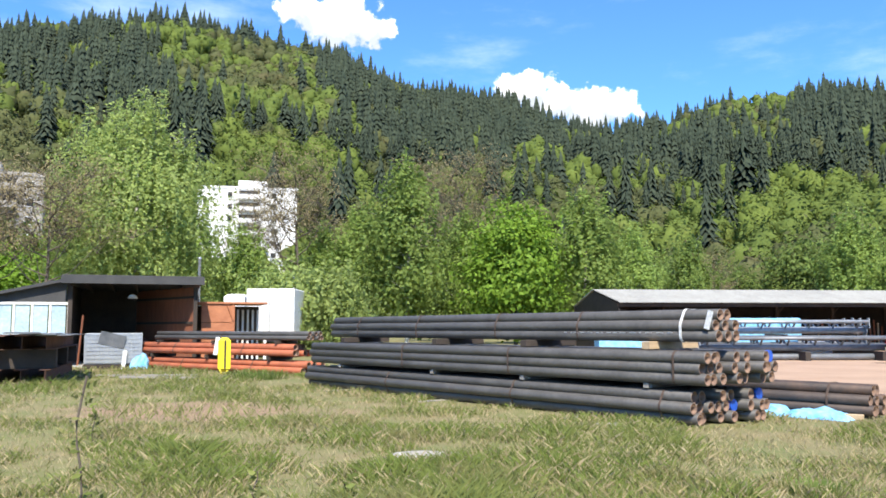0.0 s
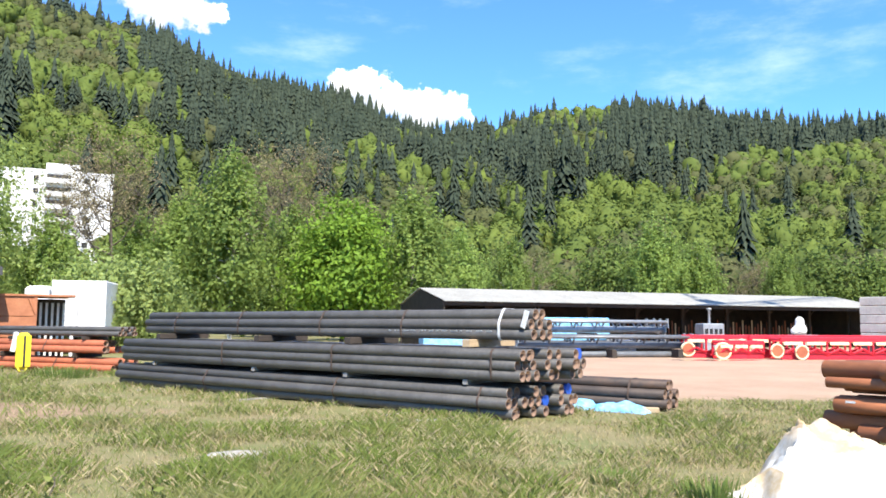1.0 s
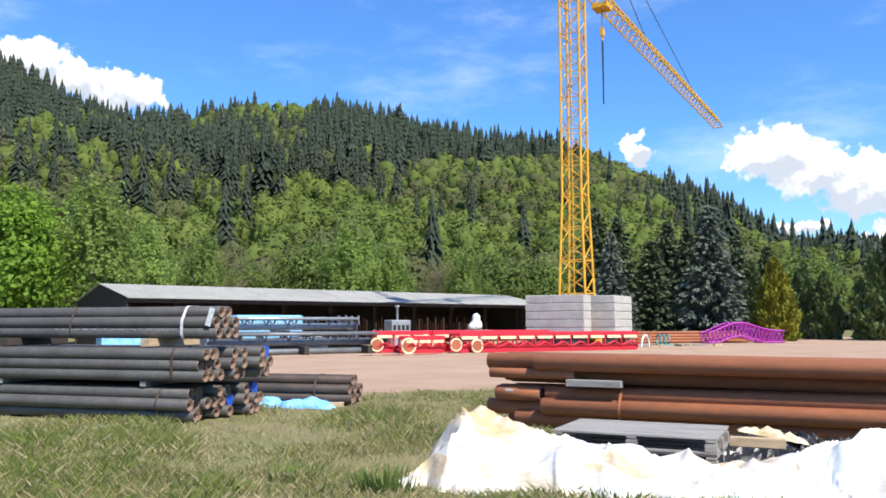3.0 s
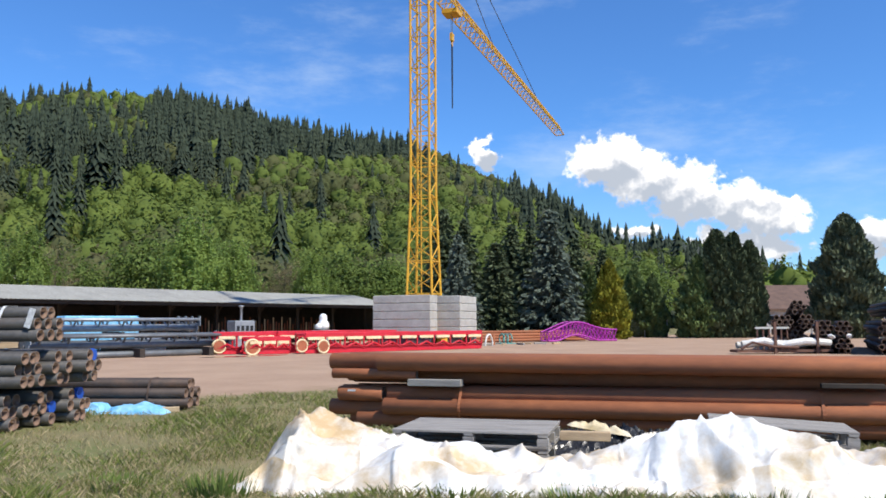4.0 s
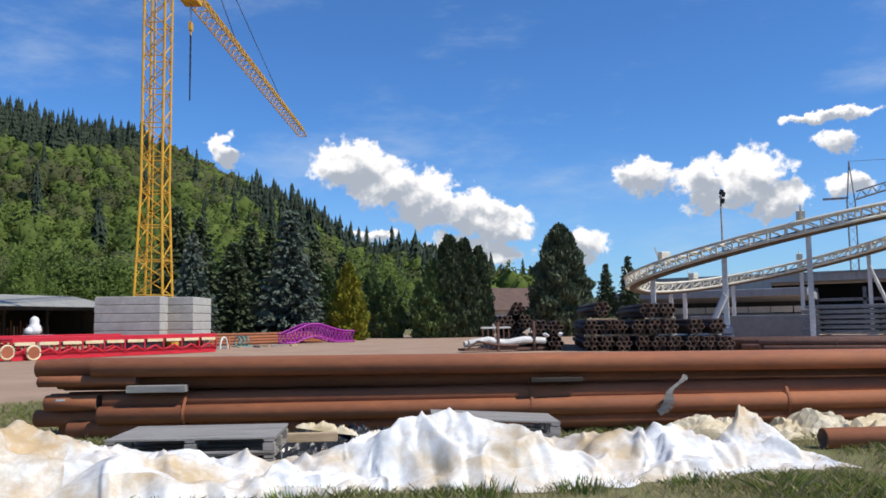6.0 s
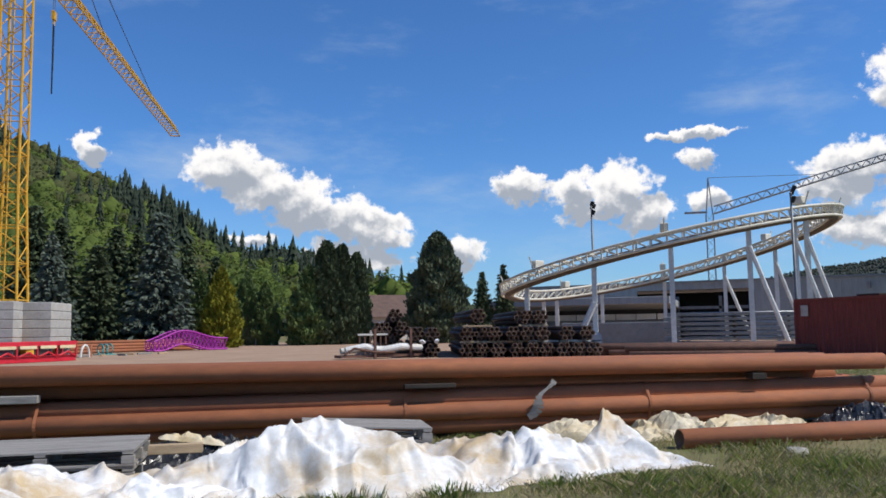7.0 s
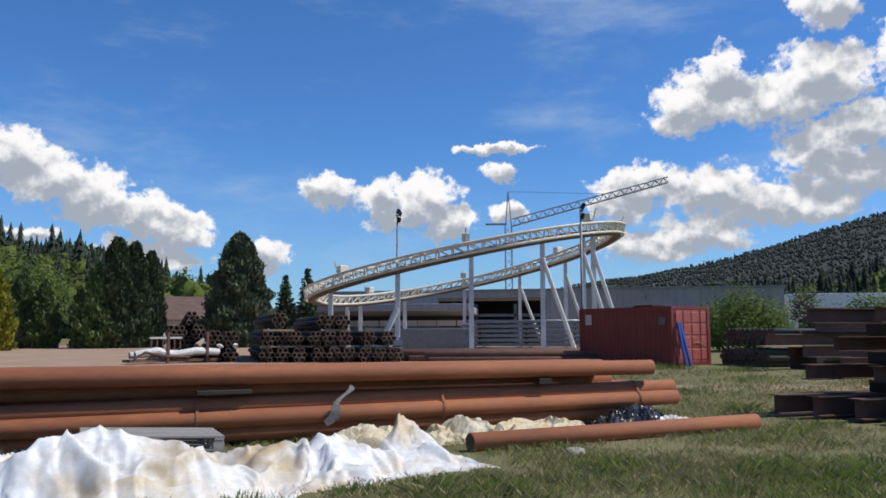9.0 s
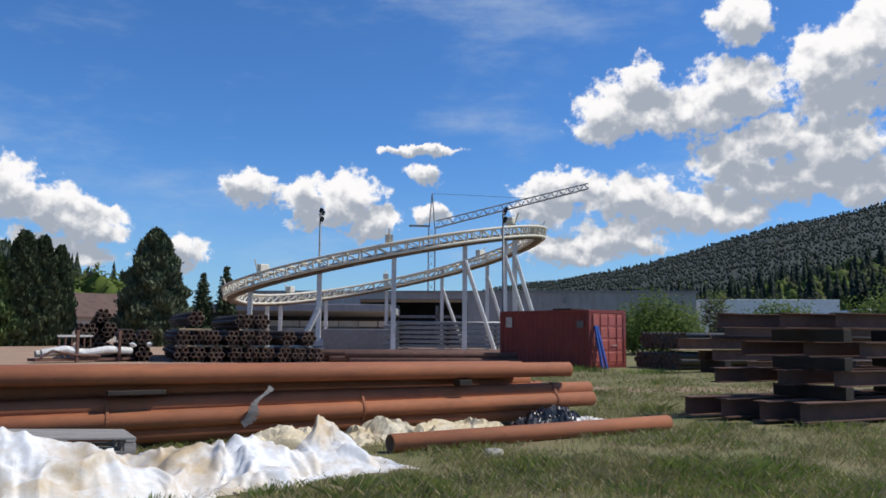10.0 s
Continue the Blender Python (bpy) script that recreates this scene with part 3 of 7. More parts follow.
def hill_height(ridge, near, far, az, s):
    """Height at the fraction s of the way from the foot to the ridge."""
    top = math.tan(radians(float(curve_at(ridge, az)))) * far
    rise = s ** 1.12 if s <= 1 else 1 - (s - 1) * 0.9
    p = polar(az, near + (far - near) * s)
    roll = noise.noise(Vector((p.x, p.y, 0)) / 95.0) + 0.4 * noise.noise(Vector((p.x, p.y, 5)) / 40.0)
    return max(top, 0.0) * rise - 1.5 + 9.0 * roll * min(s * 3, 1.0, max(0.0, (1.15 - s) * 4))


def hill(name, ridge, near, far, material, label):
    az0, az1 = ridge[0][0], ridge[-1][0]
    na, ns = int((az1 - az0) * 2.2), 34
    verts, faces = [], []
    for i in range(na + 1):
        az = az0 + (az1 - az0) * i / na
        for j in range(ns + 1):
            s = 1.4 * j / ns
            p = polar(az, near + (far - near) * s)
            verts.append((p.x, p.y, hill_height(ridge, near, far, az, s)))
    for i in range(na):
        for j in range(ns):
            a = i * (ns + 1) + j
            faces.append((a, a + 1, a + ns + 2, a + ns + 1))
    b = Build()
    b.add(verts, faces)
    tagged(new(name, b.mesh(name, material, True)), label, "hill", kind="structure")


HILL_FLOOR = mat("hill_floor", (0.095, 0.115, 0.036), (0.07, 0.09, 0.03), 0.012, 0.95, 0, 0, stain=(0.12, 0.10, 0.05), cover=0.35, sscale=0.02)
# far slopes: distance haze and cloud shade are put into this dark, greyed colour
HILL_FAR_HAZED = mat("hill_far_hazed", (0.040, 0.050, 0.038), (0.050, 0.058, 0.042), 0.01, 0.95, 0, 0, stain=(0.055, 0.065, 0.032), cover=0.25, sscale=0.012)


def quads(pts, size, rng, flat=0.0, stretch=1.0, axis=None, out=None, loose=0.5):
    """Small leaf faces at the points, turned at random; axis: a direction for each that its length follows; out: the side that each faces, more or less."""
    n = len(pts)
    if out is not None:
        face = out / (np.linalg.norm(out, axis=1, keepdims=True) + 1e-9) + rng.normal(size=(n, 3)) * loose
        axis = np.cross(face, rng.normal(size=(n, 3)))
    a = rng.normal(size=(n, 3)) if axis is None else axis + (rng.normal(size=(n, 3)) * 0.35 if out is None else 0.0)
    a /= np.linalg.norm(a, axis=1, keepdims=True) + 1e-9
    b = rng.normal(size=(n, 3)) if out is None else np.cross(face, a)
    b[:, 2] *= 1 - flat
    b -= a * (a * b).sum(1, keepdims=True)
    b /= np.linalg.norm(b, axis=1, keepdims=True) + 1e-9
    s = (size * rng.uniform(0.6, 1.4, n))[:, None]
    v = np.stack([pts - a * s * stretch, pts + b * s * 0.5, pts + a * s * stretch, pts - b * s * 0.5], 1).reshape(-1, 3)
    return v, np.arange(4 * n).reshape(n, 4)


def far_conifers(places, heights, rng):
    """Pointed firs of ragged whorls, joined."""
    V, F, k = [], [], 0
    for (x, y, z), h in zip(places, heights):
        tiers, m = (15, 8) if x * x + y * y < 400 ** 2 else (9, 6)
        w = h * rng.uniform(0.17, 0.25)
        f = np.arange(tiers) / tiers
        zb = h * (0.05 + 0.90 * f)
        zt = np.minimum(h * (0.05 + 0.90 * f + (2.0 / tiers) * (1 - 0.4 * f)), h)
        r = w * (1 - f) ** 0.9 * rng.uniform(0.85, 1.15, tiers) + 0.012 * h
        q = np.arange(2 * m)
        arm = np.where(q % 2 == 0, 1.0, 0.0)
        a = rng.uniform(0, 6.28, tiers)[:, None] + math.pi * q / m + rng.normal(size=(tiers, 2 * m)) * 0.1
        rr = r[:, None] * (arm * rng.uniform(0.85, 1.25, (tiers, 2 * m)) + (1 - arm) * rng.uniform(0.45, 0.7, (tiers, 2 * m)))
        dz = h * (arm * rng.uniform(-0.07, -0.015, (tiers, 2 * m)) + (1 - arm) * rng.uniform(0.0, 0.04, (tiers, 2 * m)))
        rim = np.stack([x + rr * np.cos(a), y + rr * np.sin(a), z + zb[:, None] + dz], 2)
        tip = np.stack([np.full(tiers, x), np.full(tiers, y), z + zt], 1)[:, None]
        V.append(np.concatenate([tip, rim], 1).reshape(-1, 3))
        base = k + np.arange(tiers)[:, None] * (2 * m + 1)
        F.append(np.stack([base + 0 * q, base + 1 + q, base + 1 + (q + 1) % (2 * m)], 2).reshape(-1, 3))
        k += tiers * (2 * m + 1)
    return np.concatenate(V), np.concatenate(F)


def crown_shapes(level, count):
    """Lumpy rounded crowns of unit size."""
    b = bmesh.new()
    bmesh.ops.create_icosphere(b, subdivisions=level, radius=1.0)
    b.verts.index_update()
    co = [v.co.copy() for v in b.verts]
    faces = np.array([[v.index for v in f.verts] for f in b.faces])
    b.free()
    out = []
    for k in range(count):
        o = Vector((k * 7.3, k * 3.1, 2.0))
        out.append(np.array([c * (0.84 + 0.40 * noise.noise(c * 1.7 + o) + 0.30 * noise.noise(c * 4.1 + o)) for c in co]))
    return out, faces


CROWNS = {level: crown_shapes(level, 8) for level in (1, 2)}


def far_broadleaves(places, heights, rng, full=46):
    """Lumpy crowns with loose leaf sprays standing off them, joined."""
    V, F, P, S, O, k = [], [], [], [], [], 0
    for (x, y, z), h in zip(places, heights):
        close = x * x + y * y < 430 ** 2
        shapes, faces = CROWNS[1 if x * x + y * y > 850 ** 2 else 2]
        shape = shapes[rng.integers(0, len(shapes))]
        a = rng.uniform(0, 6.28)
        turn = np.array([[math.cos(a), -math.sin(a), 0], [math.sin(a), math.cos(a), 0], [0, 0, 1]])
        size = np.array([h * rng.uniform(0.30, 0.42), h * rng.uniform(0.30, 0.42), h * 0.46])
        at = np.array([x, y, z + h * 0.52])
        v = shape * size @ turn.T * (0.84 if close else 1.0) + at
        V.append(v)
        F.append(faces + k)
        k += len(v)
        per = full * (7 if close else 2)
        pick = rng.integers(0, len(v), per)
        d = v[pick] - at
        P.append(at + d * rng.uniform(0.92, 1.3 if close else 1.15, per)[:, None] + rng.normal(size=(per, 3)) * h * 0.045)
        S.append(np.full(per, h * (0.040 if close else 0.058)))
        O.append(d / h + np.array([0, 0, 0.15]))
    v2, f2 = quads(np.concatenate(P), np.concatenate(S), rng, out=np.concatenate(O), loose=0.45)
    tri = np.concatenate([f2[:, (0, 1, 2)], f2[:, (0, 2, 3)]]) + k
    return np.concatenate(V + [v2]), np.concatenate(F + [tri])


def wood(ridge, near, far, spacing, conifer_share, seed, az_lo, az_hi, names, s_lo=0.0, size=1.0, mats=("needle_far", "leaf_far", "leaf_far_dull"), per=40):
    rng = np.random.default_rng(seed)
    fir, bright, dull = [], [], []
    r = near + (far - near) * s_lo
    while r < far * 1.04:
        step = spacing / r
        for az in np.arange(radians(az_lo) + rng.random() * step, radians(az_hi), step):
            a = math.degrees(az + rng.uniform(-1.0, 1.0) * step)
            rr = r + rng.uniform(-1.0, 1.0) * spacing
            s = (rr - near) / (far - near)
            if curve_at(ridge, a) < 0.3 or s < s_lo:
                continue
            p = polar(a, rr)
            z = hill_height(ridge, near, far, a, s)
            n1 = 0.6 * noise.noise(Vector((p.x, p.y, 7)) / 110.0) + 0.7 * noise.noise(Vector((p.x, p.y, 3)) / 42.0)
            share = min(max(conifer_share(a, math.degrees(math.atan2(z - 1.5, rr))) + n1 * 1.9, 0.02), 0.96)
            where = (p.x, p.y, z - 0.5)
            if rng.random() < share:
                fir.append((where, rng.triangular(15, 25, 38) * size))
            elif rng.random() < 0.6 + 1.4 * noise.noise(Vector((p.x, p.y, 21)) / 90.0):
                bright.append((where, rng.uniform(11, 19) * size))
            else:
                dull.append((where, rng.uniform(11, 19) * size))
        r += spacing * 1.25
    for got, build, name, material, label in ((fir, far_conifers, names[0], mats[0], "dark green fir and spruce wood on the hillside"),
                                              (bright, far_broadleaves, names[1], mats[1], "fresh green beech wood on the hillside in spring"),
                                              (dull, far_broadleaves, names[1], mats[2], "olive-brown budding broadleaf wood on the hillside")):
        if not got:
            continue
        pl, hs = zip(*got)
        v, f = build(pl, hs, rng, per) if build is far_broadleaves else build(pl, hs, rng)
        tagged(new(name, fast_mesh(name, v, f, M[material], build is far_broadleaves)), label, "forest", kind="stuff")


M["needle_far"] = mat("needle_far", (0.028, 0.040, 0.028), (0.038, 0.050, 0.033), 0.03, 0.9, 0, 0, spec=0.1, island=0.6)
M["leaf_far"] = mat("leaf_far", (0.122, 0.163, 0.036), (0.086, 0.122, 0.030), 0.045, 0.8, 0, 0, spec=0.1, island=0.45, leafy=0.2, stain=(0.135, 0.135, 0.05), cover=0.35, sscale=0.03)
# mountain trees greyed to match the far slope, haze included in the colour
M["leaf_mountain_hazed"] = mat("leaf_mountain_hazed", (0.060, 0.070, 0.056), (0.074, 0.080, 0.060), 0.012, 0.9, 0, 0, spec=0.1, island=0.4, stain=(0.066, 0.056, 0.040), cover=0.35, sscale=0.008)
M["leaf_far_dull"] = mat("leaf_far_dull", (0.108, 0.118, 0.048), (0.080, 0.096, 0.038), 0.045, 0.85, 0, 0, spec=0.1, island=0.5, leafy=0.15, stain=(0.125, 0.10, 0.058), cover=0.35, sscale=0.04)

# stands of firs (+) and of open beech (-) on the slope: azimuth, elevation, half widths, weight
STANDS = [(22.5, 15.6, 4.5, 2.2, -1.3), (27.0, 16.5, 2.5, 2.0, -0.6), (-13.0, 14.6, 1.9, 1.6, -1.6), (-18.5, 13.3, 3.6, 2.2, 1.4), (-24.5, 12.2, 5.0, 1.9, 1.3),
          (-31.5, 11.8, 5.0, 1.5, 1.1), (10.0, 13.5, 5.0, 2.5, 0.6), (-21.0, 9.6, 2.0, 1.5, 1.1), (-29.8, 9.0, 1.4, 0.6, 1.1), (4.0, 12.0, 6.0, 2.4, 0.9), (-5.0, 11.5, 5.0, 2.2, 0.8), (16.0, 15.5, 3.0, 2.5, 0.7),
          (-9.0, 9.5, 2.2, 1.8, 0.8), (-15.5, 9.5, 2.0, 1.5, 0.5), (-25.5, 8.4, 3.5, 1.8, -0.9), (-34.5, 8.5, 4.0, 2.2, -0.8), (34.0, 15.0, 6.0, 4.0, 0.6)]


def main_share(az, el):
    """Firs along the ridge and on the left shoulder, open beech on the middle slope."""
    rel = el / max(float(curve_at(RIDGE, az)), 0.5)
    base = -0.78 + 1.30 * rel + (0.12 if az > 4 else 0.0) - (0.25 if az < -22 else 0.0)
    for a, e, wa, we, k in STANDS:
        base += k * math.exp(-((az - a) / wa) ** 2 - ((el - e) / we) ** 2)
    return base


hill("hill_main", RIDGE, 165, 800, HILL_FLOOR, "steep wooded hillside behind the yard")
hill("hill_back", RIDGE_BACK, 900, 1700, HILL_FAR_HAZED, "dark wooded ridge further down the valley")
hill("hill_east", RIDGE_EAST, 900, 2600, HILL_FAR_HAZED, "long dark wooded mountain beyond the halls")
hill("hill_near_east", RIDGE_NEAR_EAST, 330, 700, HILL_FLOOR, "lower green wooded spur beyond the halls")
wood(RIDGE, 165, 800, 7.6, main_share, 3, -62, 46, ("fir_wood", "beech_wood"), s_lo=0.02)
wood(RIDGE_BACK, 900, 1700, 15.0, lambda a, e: 0.75, 5, -64, -45, ("fir_wood", "beech_wood"), s_lo=0.3, size=0.62, per=12)
wood(RIDGE_EAST, 900, 2600, 12.5, lambda a, e: -2.0, 7, -114, -84, ("fir_wood", "beech_wood"), s_lo=0.1, size=0.55, per=1, mats=("needle_far", "leaf_mountain_hazed", "leaf_mountain_hazed"))
wood(RIDGE_NEAR_EAST, 330, 700, 9.0, lambda a, e: 0.4, 9, -114, -95, ("fir_wood", "beech_wood"), s_lo=0.02, size=0.8)


# ---------------------------------------------------------------- single trees
def limb_set(b, h, w, rng, n=9, base=0.25, r=0.22, rise=0.6):
    """A tapered trunk with limbs; returns the limbs' ends."""
    ends, p = [], Vector((0, 0, 0))
    for k in range(6):
        q = Vector((rng.normal() * 0.12, rng.normal() * 0.12, h * 0.85 * (k + 1) / 6))
        b.tube(p, q, r * (1 - k / 6.5), 8, r * (1 - (k + 1) / 6.5), caps=False)
        p = q
    for k in range(n):
        a = k * 2.4 + rng.uniform(-0.4, 0.4)
        z0 = h * (base + (0.8 - base) * k / n)
        reach = w * rng.uniform(0.55, 0.9) * (1 - 0.45 * k / n)
        q = Vector((math.cos(a) * reach, math.sin(a) * reach, z0 + reach * rise))
        mid = Vector((q.x * 0.45, q.y * 0.45, z0 + reach * rise * 0.25))
        b.tube((0, 0, z0), mid, r * 0.4, 5, r * 0.25, caps=False)
        b.tube(mid, q, r * 0.25, 5, r * 0.08, caps=False)
        for s in (0.5, 0.8):
            o = mid.lerp(q, s)
            e = o + Vector((rng.normal(), rng.normal(), rng.uniform(0.3, 1.2))) * w * 0.22
            b.tube(o, e, r * 0.12, 4, r * 0.03, caps=False)
            ends.append(e)
        ends.append(q)
    return ends


def leafy_tree(name, h, w, leaf, bark, seed, label, clumps=70, per=75, size=0.17, droop=0.0, base=0.22, spread=0.75, category="tree", taper=0.55):
    rng = np.random.default_rng(seed)
    tree = thing(name, Matrix(), label, category)
    b = Build()
    limb_set(b, h, w, rng, base=base, r=0.012 * h + 0.03)
    part("trunk", b, bark, tree, smooth=True)
    P = []
    for k in range(clumps):
        d = rng.normal(size=3)
        d /= np.linalg.norm(d)
        f = rng.uniform(0.45, 1.0)
        zc = (base + 1) / 2
        c = np.array([d[0] * w * f, d[1] * w * f, h * zc + d[2] * h * (1 - base) / 2 * f])
        narrow = 1 - taper * max(0.0, (c[2] / h - zc) / (1 - zc)) ** 1.5
        c[:2] *= narrow
        q = c + rng.normal(size=(per, 3)) * np.array([spread, spread, spread * 0.75])
        if droop:
            strand = rng.integers(0, 7, per)
            foot = c + rng.normal(size=(7, 3)) * np.array([spread, spread, spread * 0.5])
            q = foot[strand] + np.stack([rng.normal(size=per) * 0.12, rng.normal(size=per) * 0.12, -rng.uniform(0, droop, per)], 1)
        P.append(q)
    P = np.concatenate(P)
    P = P[P[:, 2] > h * 0.04]
    away = P - np.array([0, 0, h * (base + 0.9) / 2])
    away[:, 2] *= w / (h * 0.45)
    v, f = quads(P, np.full(len(P), size), rng, stretch=0.8, out=away + np.array([0, 0, w * 0.25]), loose=0.6)
    part("crown", fast_mesh("crown", v, f, M[leaf]), leaf, tree)
    return tree


def bare_tree(name, h, w, seed, label, leaf="leaf_brown", leaves=6500):
    """A tall tree that is only just coming into leaf."""
    rng = np.random.default_rng(seed)
    tree = thing(name, Matrix(), label, "tree")
    b = Build()
    ends = limb_set(b, h, w, rng, n=16, base=0.3, r=0.012 * h, rise=0.9)
    tips = []
    for e in ends:
        for k in range(5):
            q = e + Vector((rng.normal(), rng.normal(), rng.uniform(0.2, 1.6))) * w * 0.2
            b.tube(e, q, 0.035, 3, 0.012, caps=False)
            tips.append(q)
            for j in range(3):
                t = q + Vector((rng.normal(), rng.normal(), rng.uniform(0.0, 1.2))) * w * 0.1
                b.tube(q, t, 0.014, 3, 0.008, caps=False)
                tips.append(t)
    part("trunk", b, "bark", tree, smooth=True)
    T = np.array([tuple(t) for t in tips])
    P = T[rng.integers(0, len(T), leaves)] + rng.normal(size=(leaves, 3)) * 0.4
    v, f = quads(P, np.full(len(P), 0.08), rng)
    part("crown", fast_mesh("crown", v, f, M[leaf]), leaf, tree)
    return tree


def spruce(name, h, w, needles, seed, label, levels=26, droop=0.35):
    rng = np.random.default_rng(seed)
    tree = thing(name, Matrix(), label, "conifer")
    b = Build()
    b.tube((0, 0, 0), (0, 0, h * 0.97), 0.014 * h + 0.03, 8, 0.02)
    P, A = [], []
    for k in range(levels):
        f = k / levels
        z = h * (0.05 + 0.92 * f)
        reach = w * (1 - f) ** 0.8 * rng.uniform(0.85, 1.12) + 0.12
        for j in range(9):
            a = j * 0.698 + k * 0.37 + rng.uniform(-0.2, 0.2)
            rr = reach * rng.uniform(0.75, 1.15)
            n = max(4, int(rr * 7))
            s = np.linspace(0.15, 1.0, n)
            dz = -droop * rr * s ** 1.4 + 0.22 * rr * s ** 4
            line = np.stack([np.cos(a) * rr * s, np.sin(a) * rr * s, z + dz], 1)
            for rep in range(3):
                P.append(line + rng.normal(size=line.shape) * np.array([0.13, 0.13, 0.1]))
                A.append(np.tile((math.cos(a), math.sin(a), -0.45), (n, 1)))
            if rr > 0.8:
                b.tube((0, 0, z), tuple(line[n // 2]), 0.03, 3, 0.012, caps=False)
    P, A = np.concatenate(P), np.concatenate(A)
    part("trunk", b, "bark", tree)
    v, f = quads(P, np.full(len(P), 0.26), rng, axis=A, stretch=1.0)
    part("crown", fast_mesh("crown", v, f, M[needles]), needles, tree)
    return tree


def thuja(name, h, w, needles, seed, label, n=9000, round_=0.75, size=0.19):
    """A dense upright evergreen with an uneven skin of sprays."""
    rng = np.random.default_rng(seed)
    tree = thing(name, Matrix(), label, "conifer")
    b = Build()
    b.tube((0, 0, 0), (0, 0, h * 0.9), 0.12, 8, 0.03)
    part("trunk", b, "bark", tree)
    t = rng.uniform(0, 1, n) ** 1.15
    a = rng.uniform(0, 2 * math.pi, n)
    prof = np.minimum(1.0, 0.74 + t * 1.3) * (1 - t ** 1.45) ** round_
    lump = 1 + 0.16 * np.sin(a * 5 + t * 17) + 0.15 * np.sin(a * 3 - t * 29) + 0.08 * np.sin(a * 7 + t * 53) + rng.normal(size=n) * 0.05
    r = w * prof * lump * rng.uniform(0.72, 1.0, n) ** 0.4
    P = np.stack([np.cos(a) * r, np.sin(a) * r, h * (0.02 + 0.98 * t) + rng.normal(size=n) * 0.1], 1)
    A = np.stack([np.cos(a) * 0.5, np.sin(a) * 0.5, np.full(n, 0.9)], 1)
    v, f = quads(P, np.full(n, size), rng, axis=A, stretch=1.1)
    part("crown", fast_mesh("crown", v, f, M[needles]), needles, tree)
    return tree


def plant(tree, az, d, scale=1.0, turn=0.0, wide=1.0, first=False):
    p = polar(az, d)
    m = Matrix.LocRotScale(p, Euler((0, 0, turn)), (scale * wide, scale * wide, scale))
    if first:
        tree.matrix_world = m
        return tree
    ob = copy_thing(tree, Matrix())
    ob.matrix_basis = m
    return ob


birch_a = leafy_tree("birch_tree", 19.8, 6.7, "leaf_willow", "birch_bark", 11, "tall pale green birch with hanging branches behind the shed", 260, 190, 0.165, droop=2.6, base=0.06, taper=0.3)
plant(birch_a, 30.0, 64, 1.0, 0.3, 1.0, True)
birch_b = leafy_tree("birch_tree", 16, 3.6, "leaf_birch", "birch_bark", 12, "slender green birch in the row behind the yard", 125, 95, 0.21, droop=2.0, base=0.06)
plant(birch_b, 11.6, 66, 1.0, 0.0, 1.0, True)
for az, d, s, turn in ((14.8, 70, 0.78, 1.0), (-0.9, 68, 0.84, 2.0), (7.4, 74, 0.8, 3.2), (3.4, 80, 0.85, 2.7), (17.5, 74, 0.7, 0.6), (-17.8, 92, 0.86, 0.9), (-20.6, 96, 0.72, 1.8),
                       (-26.0, 100, 0.66, 4.0), (-8.0, 90, 0.72, 4.4), (23.0, 66, 0.62, 2.2), (26.5, 78, 0.85, 1.1), (-4.2, 78, 0.7, 0.2)):
    plant(birch_b, az, d, s, turn, 1.15)
maple = leafy_tree("maple_tree", 11.5, 4.0, "leaf_bright", "bark", 13, "bright green broadleaf tree beside the birches", 140, 95, 0.22, base=0.04, spread=0.8)
plant(maple, 4.0, 64, 1.0, 0.0, 1.05, True)
plant(maple, -8.8, 88, 0.42, 1.0, 1.1)
plant(maple, -12.2, 84, 0.42, 2.0, 1.3)
plant(maple, 36.0, 82, 0.9, 2.6, 1.2)
willow = leafy_tree("willow_tree", 5.6, 2.4, "leaf_willow", "bark", 14, "small pale green willow with hanging twigs beside the truck body", 90, 120, 0.15, droop=1.3, base=0.1)
plant(willow, 17.4, 47, 1.0, 0.0, 1.0, True)
plant(willow, 20.5, 52, 1.05, 2.0, 1.1)
alder = leafy_tree("alder_tree", 13, 4.2, "leaf_green", "bark", 15, "dull green broadleaf tree at the foot of the hill", 110, 66, 0.29, base=0.05, spread=0.9)
plant(alder, -14.6, 110, 1.0, 0.0, 1.0, True)
for az, d, s, turn in ((-5.5, 110, 0.85, 1.0), (-10.6, 112, 0.8, 2.0), (-18.4, 104, 1.05, 3.0), (-25.0, 120, 0.9, 1.5), (-28.4, 118, 0.95, 2.5), (-31.8, 120, 0.9, 3.5),
                       (-34.5, 124, 0.95, 0.8), (1.0, 100, 0.9, 1.2), (9.0, 98, 0.95, 5.0), (16.2, 100, 0.9, 4.1), (29.0, 94, 0.8, 3.3), (33.5, 92, 0.9, 2.1), (39.0, 86, 1.0, 1.7), (-45.5, 150, 0.95, 1.7),
                       (-49.0, 150, 1.0, 0.7), (-56.5, 170, 0.7, 2.2), (-58.6, 170, 0.6, 1.2), (-2.5, 106, 0.9, 0.9)):
    plant(alder, az, d, s, turn, 1.15)
bare = bare_tree("budding_tree", 17, 5.0, 16, "tall brown tree just coming into leaf")
plant(bare, 19.4, 72, 1.0, 0.0, 1.0, True)
for az, d, s, turn, wide in ((8.2, 76, 1.05, 1.0, 1.0), (35.2, 56, 0.72, 2.0, 1.2), (38.6, 58, 0.7, 3.0, 1.2), (22.0, 80, 0.9, 3.6, 0.8), (-9.4, 100, 0.6, 0.4, 0.9), (-24.0, 104, 0.55, 1.4, 0.9)):
    plant(bare, az, d, s, turn, wide)
